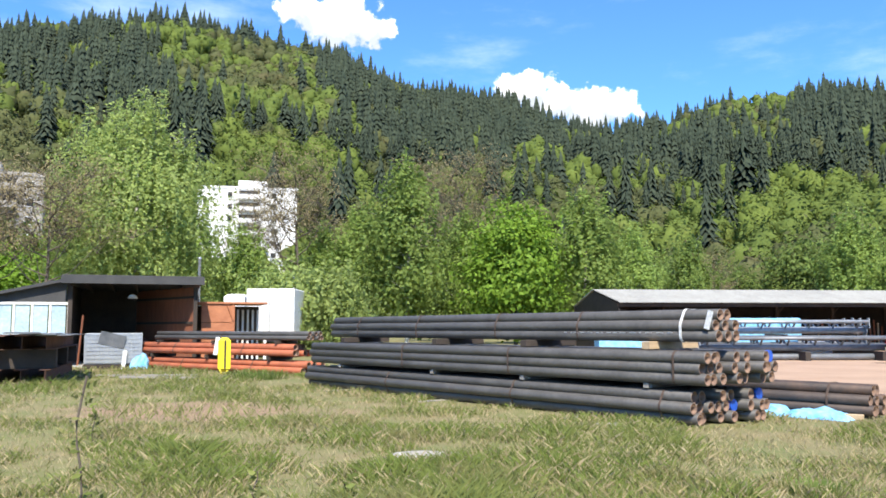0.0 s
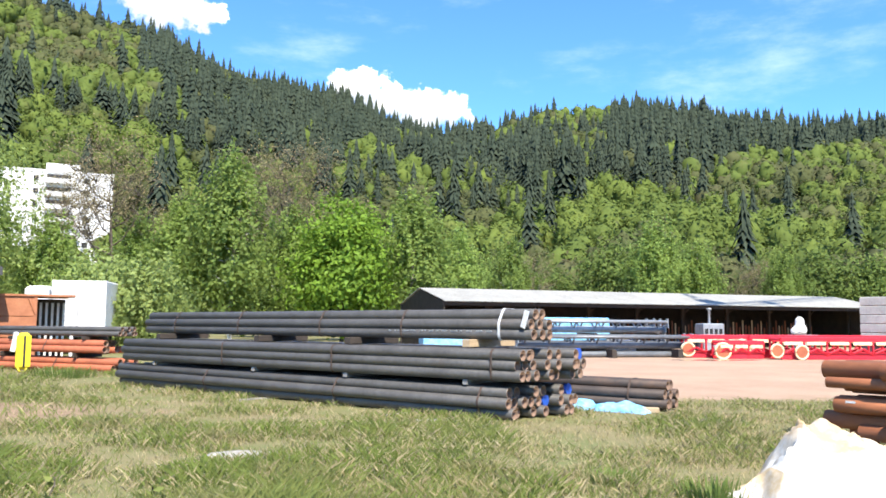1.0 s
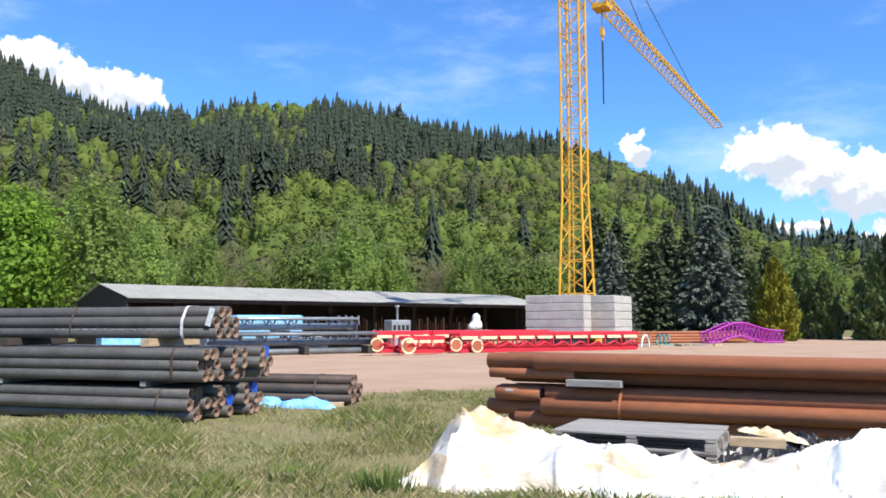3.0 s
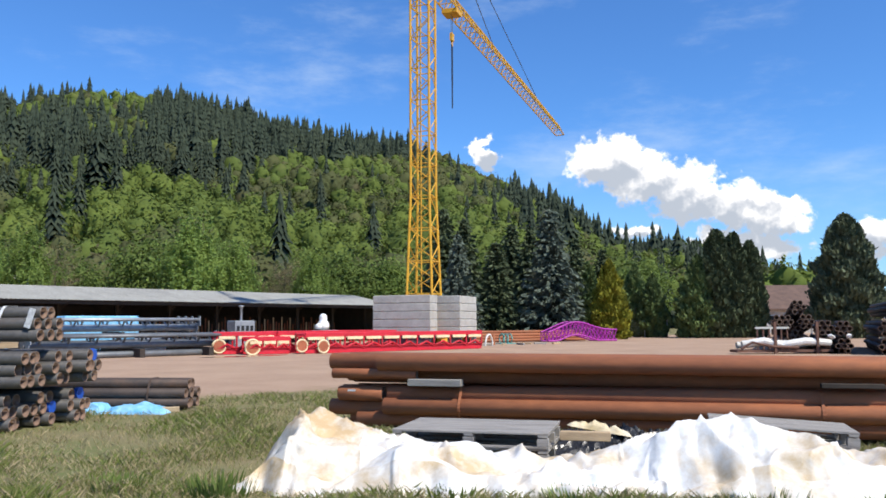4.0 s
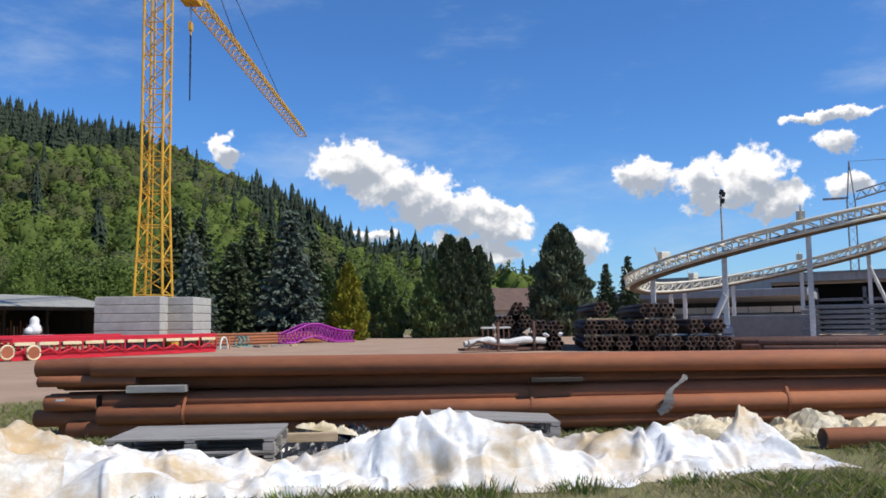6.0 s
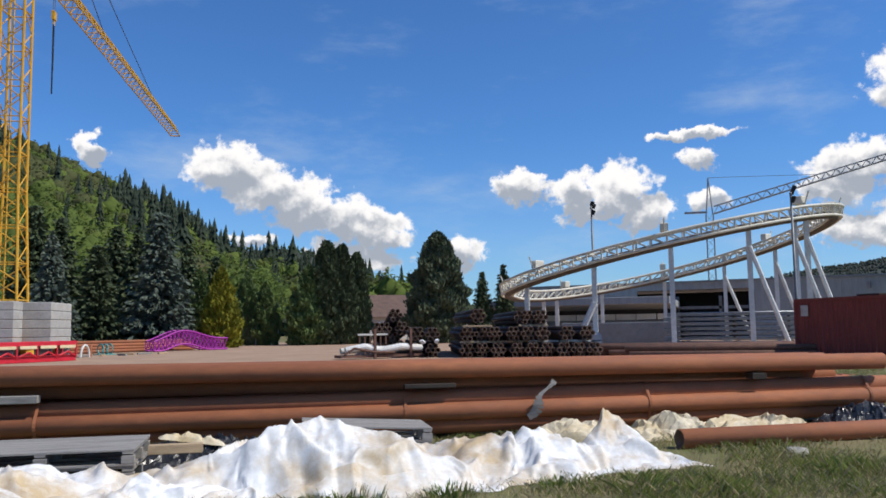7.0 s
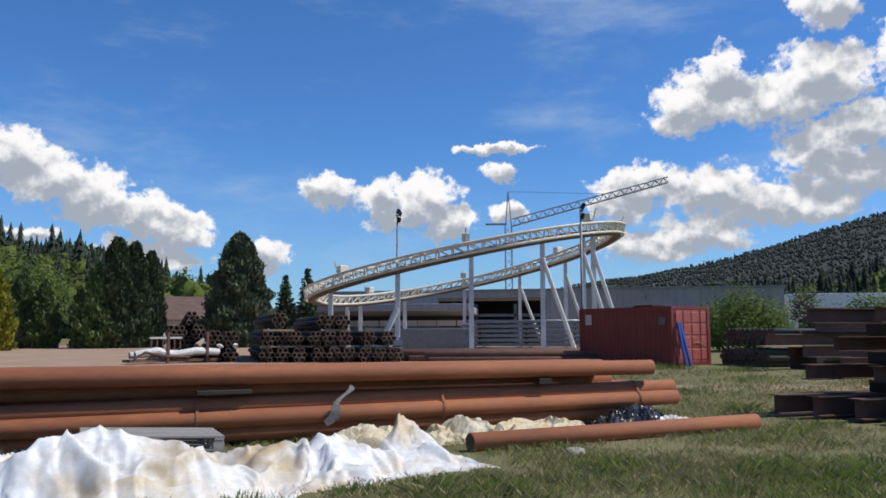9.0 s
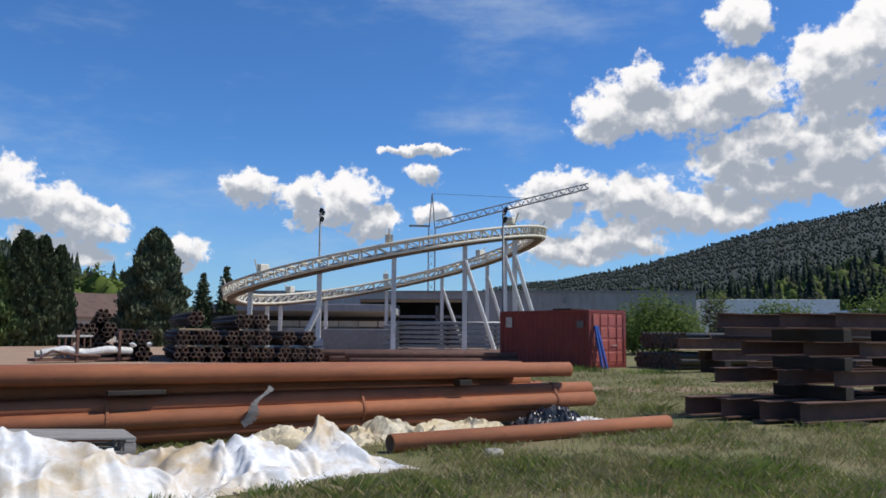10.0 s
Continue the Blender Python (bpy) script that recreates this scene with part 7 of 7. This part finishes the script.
def coaster():
    c = thing("coaster_track", Matrix.Translation(RING_C), "cream-white steel roller coaster ring on posts", "roller coaster")
    n = 76

    def at(a, dr, dz):
        o = Vector((math.cos(a), math.sin(a), 0)) * (RING_R + dr)
        base = Vector((math.cos(a), math.sin(a), 0)) * RING_R
        return Vector((o.x, o.y, ring_z(RING_C + base) + dz))

    for name, dr, dz, r, mt in (("rail", -0.55, 0.34, 0.09, "track_white"), ("rail", 0.55, 0.34, 0.09, "track_white"), ("lower_chord", -0.42, -0.34, 0.09, "track_white"), ("lower_chord", 0.42, -0.34, 0.09, "track_white"),
                                ("spine", 0.0, -0.36, 0.24, "track_under")):
        part(name, Build().path([at(2 * math.pi * k / 152, dr, dz) for k in range(152)], r, 8, True), mt, c, smooth=True)
    for k in range(n):
        a, a2 = 2 * math.pi * k / n, 2 * math.pi * (k + 1) / n
        for s in (-1, 1):
            part("upright", Build().tube(at(a, s * 0.55, 0.34), at(a, s * 0.42, -0.34), 0.06, 5), "track_white", c)
            part("diagonal", Build().tube(at(a, s * 0.55, 0.34), at(a2, s * 0.42, -0.34), 0.045, 5), "track_white", c)
        part("cross_tie", Build().tube(at(a, -0.55, 0.34), at(a, 0.55, 0.34), 0.07, 5), "track_white", c)
    for k in range(8):
        a = 2 * math.pi * (k + 0.3) / 8
        b = Build().box(at(a, 0, 0.75), (0.7, 0.5, 0.55), rz=math.degrees(a), chamfer=0.06).tube(at(a, 0.4, 0.5), at(a, 0.7, 1.3), 0.05, 5)
        part("joint_box", b, "track_white", c)
    # posts
    for az, near in ((-72.6, 1), (-77.8, 1), (-82.8, 1), (-85.6, 1), (-86.3, 1), (-77.2, 0), (-81.1, 0), (-84.3, 0), (-69.9, 0), (-69.0, 0), (-73.0, 0), (-67.9, 1)):
        d = polar(az, 1.0)
        f = RING_C.dot(d)
        disc = max(0.0, f * f - (RING_C.length_squared - RING_R ** 2))
        s = f - math.sqrt(disc) if near else f + math.sqrt(disc)
        p = d * s
        z = ring_z(p) - 0.45
        q = p - RING_C
        post = part("post", Build().sweep(i_prof(0.34, 0.30, 0.05, 0.05), (q.x, q.y, 0), (q.x, q.y, z + (0.9 if not near else 0.0)), (1, 0.2, 0)), "post_white", c)
        part("foot_plate", Build().box((q.x, q.y, 0.03), (0.8, 0.8, 0.06)), "concrete", post)
        if az in (-82.8, -85.6, -81.1, -84.3, -86.3):
            e = q + ACROSS * 2.1
            part("raker", Build().tube((q.x, q.y, z * 0.85), (e.x, e.y, 0.0), 0.14, 6), "post_white", c)
        if az == -72.6:
            e = q - ACROSS * 1.4
            part("raker", Build().tube((q.x, q.y, z * 0.55), (e.x, e.y, 0.0), 0.2, 6), "post_white", c)


coaster()


def light_mast(p, h, label):
    m = thing("light_mast", pose(*p, 0, 0, 10), label, "light mast", "light masts")
    part("pole", Build().lathe([(0.1, 0), (0.06, h), (0.0, h)], 10), "dull_steel", m, smooth=True)
    part("cross_arm", Build().box((0, 0, h - 0.2), (1.0, 0.08, 0.08)), "dull_steel", m)
    for x, z in ((-0.4, 0.1), (0.35, 0.05), (0.0, -0.45)):
        part("floodlight", Build().box((x, -0.12, h + z), (0.42, 0.22, 0.34), rx=20, chamfer=0.03), "black_and_shade", m)


light_mast(polar(-72.55, 58), 9.9, "tall thin mast with dark floodlights behind the coaster")
light_mast(polar(-85.5, 50.5), 9.0, "tall thin mast with dark floodlights beside the coaster")


# ---------------------------------------------------------------- halls
def grey_hall():
    h = thing("grey_hall", pose(88, -13.0, 0, 0, 0, 90), "long grey factory hall with a dark open bay", "hall")
    L, H = 52.0, 5.85
    o0, o1 = 22.5, 37.0
    for k in range(13):
        x = 4.0 * k
        z0 = 5.1 if o0 < x + 2 < o1 else 0.0
        part("wall_panel", Build().box((x + 2.0, 0, (H + z0) / 2), (3.97, 0.3, H - z0), chamfer=0.012), "hall_grey", h)
    part("roof", Build().box((L / 2, -15, H + 0.05), (L + 0.4, 30.6, 0.12)), "hall_roof", h)
    part("coping", Build().box((L / 2, 0.02, H + 0.1), (L + 0.3, 0.44, 0.16)), "hall_roof", h)
    # near-black sheet stands in for the shade deep inside the bay
    part("bay_back", Build().box(((o0 + o1) / 2, -9, 2.55), (o1 - o0 + 4, 0.3, 5.1)), "black_and_shade", h)
    part("bay_beam", Build().box(((o0 + o1) / 2, -0.3, 3.2), (o1 - o0, 0.3, 0.3)), "dull_steel", h)
    for k in range(4):
        part("bay_post", Build().box((o0 + 0.5 + 4.4 * k, -0.3, 2.2), (0.3, 0.3, 4.4)), "dull_steel", h)
    part("canopy", Build().box((42.0, 2.4, 3.75), (21.0, 4.8, 0.75), rx=6, chamfer=0.04), "hall_grey", h)
    # dark strip on the wall: the shade under the canopy, painted as colour
    part("canopy_recess", Build().box((42.0, 0.22, 3.0), (20.6, 0.1, 0.7)), "black_and_shade", h)
    for k in range(9):
        part("window", Build().box((32.8 + 2.25 * k, 0.22, 2.35), (2.1, 0.12, 0.62)), "white_paint", h, "pale band window")
    part("plinth_band", Build().box((42.0, 0.24, 1.0), (20.6, 0.12, 1.9)), "hall_roof", h)
    part("lamp_bracket", Build().box((13.5, 0.3, 5.0), (0.12, 0.5, 0.6)), "dull_steel", h)
    part("side_wall", Build().box((0.15, -15, H / 2), (0.3, 30, H)), "hall_grey", h)
    part("side_wall", Build().box((L - 0.15, -15, H / 2), (0.3, 30, H)), "hall_grey", h)


grey_hall()


def white_hall():
    h = thing("white_hall", pose(96, -30, 0, 0, 0, 90), "low white hall with a dark window band beside the grey one", "hall")
    part("wall", Build().box((8, -6, 2.75), (15, 12, 5.5), chamfer=0.02), "white_paint", h)
    for k in range(6):
        part("window", Build().box((2 + 2.3 * k, 0.03, 2.2), (2.0, 0.1, 1.0)), "black_and_shade", h)
    part("canopy", Build().box((5, 1.5, 3.2), (9, 3.0, 0.25)), "hall_roof", h)
    s = thing("silver_hall", pose(120, -54, 0, 0, 0, 90), "far silver-roofed hall with round roof vents", "hall")
    part("wall", Build().box((5, -6, 2.3), (18, 12, 4.6)), "tank", s)
    part("roof", Build().box((5, -6, 4.9), (18.4, 12.4, 0.7), chamfer=0.3), "tank", s)
    for k in range(3):
        part("vent", Build().lathe([(0.9, 5.2), (0.95, 5.5), (0.7, 5.95), (0.0, 6.1)], 14, (0.5 + 4.0 * k, -4, 0)), "white_paint", s, smooth=True)


white_hall()


def far_crane():
    p = polar(-80.2, 195)
    c = thing("tower_crane", pose(*p, 0, 0, -75), "distant grey lattice tower crane beyond the hall", "crane")
    for k in range(14):
        z0, z1 = 1.9 * k, 1.9 * (k + 1)
        b = Build()
        for x, y in ((0.8, 0.8), (-0.8, 0.8), (-0.8, -0.8), (0.8, -0.8)):
            b.tube((x, y, z0), (x, y, z1), 0.09, 5).tube((x, y, z0), (-y, x, z1), 0.05, 4)
        part("mast_section", b, "crane_grey", c)
    up = radians(17)
    for k in range(18):
        f = lambda s: Vector((1.0 + 2.2 * s * math.cos(up), 0, 26.6 + 2.2 * s * math.sin(up) * 0.92))
        p0, p1 = f(k), f(k + 1)
        t = Vector((0, 0, 1.7 - 0.02 * k))
        side = Vector((0, 0.6, 0))
        b = Build().tube(p0 - side, p1 - side, 0.15, 5).tube(p0 + side, p1 + side, 0.15, 5).tube(p0 + t, p1 + t, 0.17, 5)
        for o in (side, -side):
            b.tube(p0 + o, (p0 + p1) / 2 + t, 0.09, 4).tube((p0 + p1) / 2 + t, p1 + o, 0.09, 4)
        part("jib_brace", b, "crane_grey", c)
    part("apex", Build().tube((-0.7, 0, 26.6), (0, 0, 35), 0.14, 5).tube((0.7, 0, 26.6), (0, 0, 35), 0.14, 5), "crane_grey", c)
    part("tie_rope", Build().tube((0, 0, 35), tuple(f(11) + t), 0.06, 4), "crane_grey", c)
    part("counter_jib", Build().box((-3, 0, 27), (5, 0.8, 0.4)), "crane_grey", c)


far_crane()


# ---------------------------------------------------------------- tower blocks
def tower(m, w, d, storeys, h, wall, label, cols, balcony):
    t = thing("apartment_building", m, label, "apartment building")
    H = storeys * h
    part("wall", Build().box((w / 2, d / 2, H / 2), (w, d, H)), wall, t)
    part("parapet", Build().box((w / 2, d / 2, H + 0.3), (w + 0.3, d + 0.3, 0.6)), wall, t)
    part("lift_house", Build().box((w * 0.55, d / 2, H + 1.6), (w * 0.3, d * 0.5, 2.2)), wall, t)
    for s in range(storeys):
        z = s * h + 1.5
        for x, ww in cols:
            win = part("window", Build().box((x, -0.03, z), (ww + 0.2, 0.1, 1.35)), "white_paint", t)
            part("pane", Build().box((x, -0.07, z), (ww, 0.08, 1.15)), "black_and_shade", win)
        for x0, x1 in balcony:
            bal = part("balcony", Build().box(((x0 + x1) / 2, -0.75, z - 1.0), (x1 - x0, 1.5, 0.16)), wall, t)
            part("front", Build().box(((x0 + x1) / 2, -1.45, z - 0.45), (x1 - x0, 0.1, 0.9)), wall, bal)
            # no hollow here: a dark plate on the wall paints the balcony's shade
            part("recess", Build().box(((x0 + x1) / 2, 0.0, z + 0.25), (x1 - x0 - 0.3, 0.14, 1.6)), "black_and_shade", bal)


pA = polar(26.1, 196)
tower(pose(pA.x, pA.y, 0, 0, 0, 22), 23.0, 14, 12, 2.87, "tower_white", "white high-rise apartment building among the trees", ((7.4, 1.0), (17.6, 1.2)), ((9.3, 14.5),))
pB = polar(44.0, 150)
tower(pose(pB.x, pB.y, 0, 0, 0, 34), 22.0, 14, 9, 2.95, "tower_grey", "grey-brown high-rise apartment building behind the trees", ((2.0, 1.2), (20.0, 1.2)), ((4.0, 10.0), (11.0, 18.0)))


# ---------------------------------------------------------------- grass, weeds, stones
def free_ground(x, y):
    """Whether grass grows here: not on the sand, nor under the stacks."""
    slope = (x - 12) * 0.585 + (y - 16) * 0.81
    yard = min(max(y - 17.0, slope), x - 0.5, y - 1.0)
    if yard + 1.2 * noise.noise(Vector((x, y, 0)) * 0.8) > 0.2:
        return False
    for m, x0, x1, y0, y1 in FOOT:
        p = m @ Vector((x, y, 0))
        if x0 < p.x < x1 and y0 < p.y < y1:
            return False
    return True


FOOT = [(BLACK.inverted(), -0.3, 12.2, -1.9, 0.02), (RED.inverted(), 0.1, 14.2, -0.05, 0.9), (pose(3.15, 6.95, 0, 0, 0, -40.3).inverted(), 0.1, 8.3, 0.12, 2.0),
        (SECOND.inverted(), 0.0, 12, -0.7, 0.6), (pose(6.05, 7.5, 0, 0, 0, -49.5).inverted(), -0.9, 4.5, -0.6, 0.8), (BEAM.inverted(), 0, 9, -2, 0.2), (SHED.inverted(), -4.2, 8.5, -0.2, 6)]


def grass():
    rng = np.random.default_rng(8)
    green, dry = [], []
    n = 0
    while n < 200000:
        az = rng.uniform(-112, 40)
        d = 6.2 * (34 / 6.2) ** rng.random()
        p = polar(az, d)
        if not free_ground(p.x, p.y):
            n += 0.3
            continue
        n += 1
        worn = 1 - (((p.x + 7.2) * 0.34) ** 2 + ((p.y - 14.4) * 0.5) ** 2)
        lush = noise.noise(Vector((p.x, p.y, 4)) * 0.55) + 0.5 * noise.noise(Vector((p.x, p.y, 9)) * 1.9)
        if (worn > 0 or lush < -0.2) and rng.random() < 0.8:
            continue
        lush += 0.35 * max(0.0, 1 - (d - 6.2) / 4.5) if p.x < 1.5 else -0.30
        tall = 0.045 + 0.10 * max(0.0, lush + 0.25)
        for q in range(2):
            spot = (p.x + rng.normal() * 0.05, p.y + rng.normal() * 0.05, tall * rng.uniform(0.5, 1.6) * (1 + 0.012 * d), d)
            (dry if rng.random() < (0.42 - 0.55 * lush) else green).append(spot)
    for spots, material, label in ((green, "grass_blade", "rough spring grass"), (dry, "dry_blade", "dry straw-coloured grass")):
        a = np.array(spots)
        k = len(a)
        turn = rng.uniform(0, 2 * math.pi, k)
        w = (0.0012 + 0.00019 * a[:, 3]) * rng.uniform(0.7, 1.5, k)
        side = np.stack([np.cos(turn) * w, np.sin(turn) * w, np.zeros(k)], 1)
        lean = np.stack([rng.normal(size=k) * 0.4 * a[:, 2], rng.normal(size=k) * 0.4 * a[:, 2], a[:, 2]], 1)
        foot = np.stack([a[:, 0], a[:, 1], np.zeros(k)], 1)
        v = np.stack([foot - side, foot + side, foot + lean * 0.6 + side * 0.7, foot + lean * np.array([1.35, 1.35, 1.0])], 1).reshape(-1, 3)
        f = np.arange(4 * k).reshape(k, 4)
        tagged(new("grass", fast_mesh("grass", v, f, M[material])), label, "grass", kind="stuff")


grass()


def weed(m, h, seed, label="tall thin weed with small leaves in the grass", leaf="grass_blade"):
    rng = np.random.default_rng(seed)
    w = thing("weed", m, label, "weed", "weeds")
    pts = [(0.03 * math.sin(k * 1.3 + seed), 0.02 * math.cos(k), h * k / 6) for k in range(7)]
    part("stem", Build().path(pts, 0.006 + 0.004 * h, 5), "bark", w)
    P = np.array([(pts[i][0], pts[i][1], pts[i][2]) for i in rng.integers(1, 7, 46)]) + rng.normal(size=(46, 3)) * np.array([0.06, 0.06, 0.05])
    v, f = quads(P, np.full(46, 0.04), rng)
    part("leaves", fast_mesh("leaves", v, f, M[leaf]), leaf, w)


for k, (x, y, h) in enumerate(((-4.1, 6.35, 1.15), (-2.65, 6.6, 0.35), (-6.4, 10.2, 0.5), (-1.95, 6.9, 0.22))):
    weed(pose(x, y, 0, 0, 0, 40 * k), h, 50 + k)


def tuft(m, r, h, n, seed):
    rng = np.random.default_rng(seed)
    a = rng.uniform(0, 2 * math.pi, n)
    rad = r * np.sqrt(rng.uniform(0, 1, n))
    foot = np.stack([np.cos(a) * rad, np.sin(a) * rad, np.zeros(n)], 1)
    lean = np.stack([np.cos(a) * 0.4, np.sin(a) * 0.4, np.ones(n)], 1) * (h * rng.uniform(0.4, 1.1, n))[:, None]
    side = np.stack([-np.sin(a), np.cos(a), np.zeros(n)], 1) * 0.014
    v = np.stack([foot - side, foot + side, foot + lean * 0.6 + side * 0.8, foot + lean], 1).reshape(-1, 3)
    ob = new("grass_tuft", fast_mesh("grass_tuft", v, np.arange(4 * n).reshape(n, 4), M["leaf_green"]))
    ob.matrix_world = m
    tagged(ob, "fresh green tuft of long grass and weeds", "grass tuft", "grass tufts", "stuff")


for k, (x, y, r, h, n) in enumerate(((4.55, 5.95, 0.3, 0.3, 260), (5.3, 5.15, 0.3, 0.24, 220), (6.4, 4.05, 0.35, 0.3, 260), (7.1, 3.4, 0.25, 0.22, 160), (8.0, 2.65, 0.3, 0.2, 160), (2.9, 7.3, 0.35, 0.36, 260), (12.6, 1.0, 0.25, 0.3, 150),
                                     (11.5, 1.6, 0.2, 0.25, 120), (-9.6, 24.0, 0.9, 0.7, 500), (10.2, 2.6, 0.3, 0.3, 160), (13.2, 0.2, 0.3, 0.35, 170), (9.6, -1.9, 0.4, 0.22, 260), (10.6, -2.6, 0.35, 0.25, 220),
                                     (8.8, -0.9, 0.3, 0.2, 180), (2.2, 8.2, 0.3, 0.22, 160), (-7.6, 17.5, 0.4, 0.3, 200), (0.2, 8.6, 0.3, 0.2, 160), (34.8, -0.6, 1.4, 0.5, 500), (33.6, -3.4, 1.2, 0.45, 420))):
    tuft(pose(x, y, 0), r, h * 0.5, int(n * 0.7), 300 + k)


def flat_stone(m, s, seed, label):
    b = Build()
    n = 14
    prof = [(0.0, 0.0), (1.0, 0.0), (1.06, 0.45), (0.9, 0.9), (0.5, 1.0), (0.0, 1.02)]
    verts, faces = [], []
    for i, (r, z) in enumerate(prof):
        for k in range(n):
            a = 2 * math.pi * k / n
            j = 1 + 0.16 * noise.noise(Vector((math.cos(a) * 1.5, math.sin(a) * 1.5, seed + z)))
            verts.append((math.cos(a) * r * s[0] * j, math.sin(a) * r * s[1] * j, z * s[2] * (1 + 0.2 * noise.noise(Vector((a, z, seed))))))
    for i in range(len(prof) - 1):
        faces += [(i * n + k, i * n + (k + 1) % n, (i + 1) * n + (k + 1) % n, (i + 1) * n + k) for k in range(n)]
    solid("stone", b.add(verts, faces), "stone", label, "stone", "stones", m=m, smooth=True)


flat_stone(pose(-1.75, 9.75, 0), (0.42, 0.2, 0.06), 1, "pale flat stone slab in the grass")
flat_stone(pose(10.75, 0.75, 0), (0.2, 0.12, 0.09), 2, "grey stone lying in the grass")
flat_stone(pose(0.6, 13.2, 0), (0.3, 0.12, 0.05), 3, "grey stone beside the pipe stack")
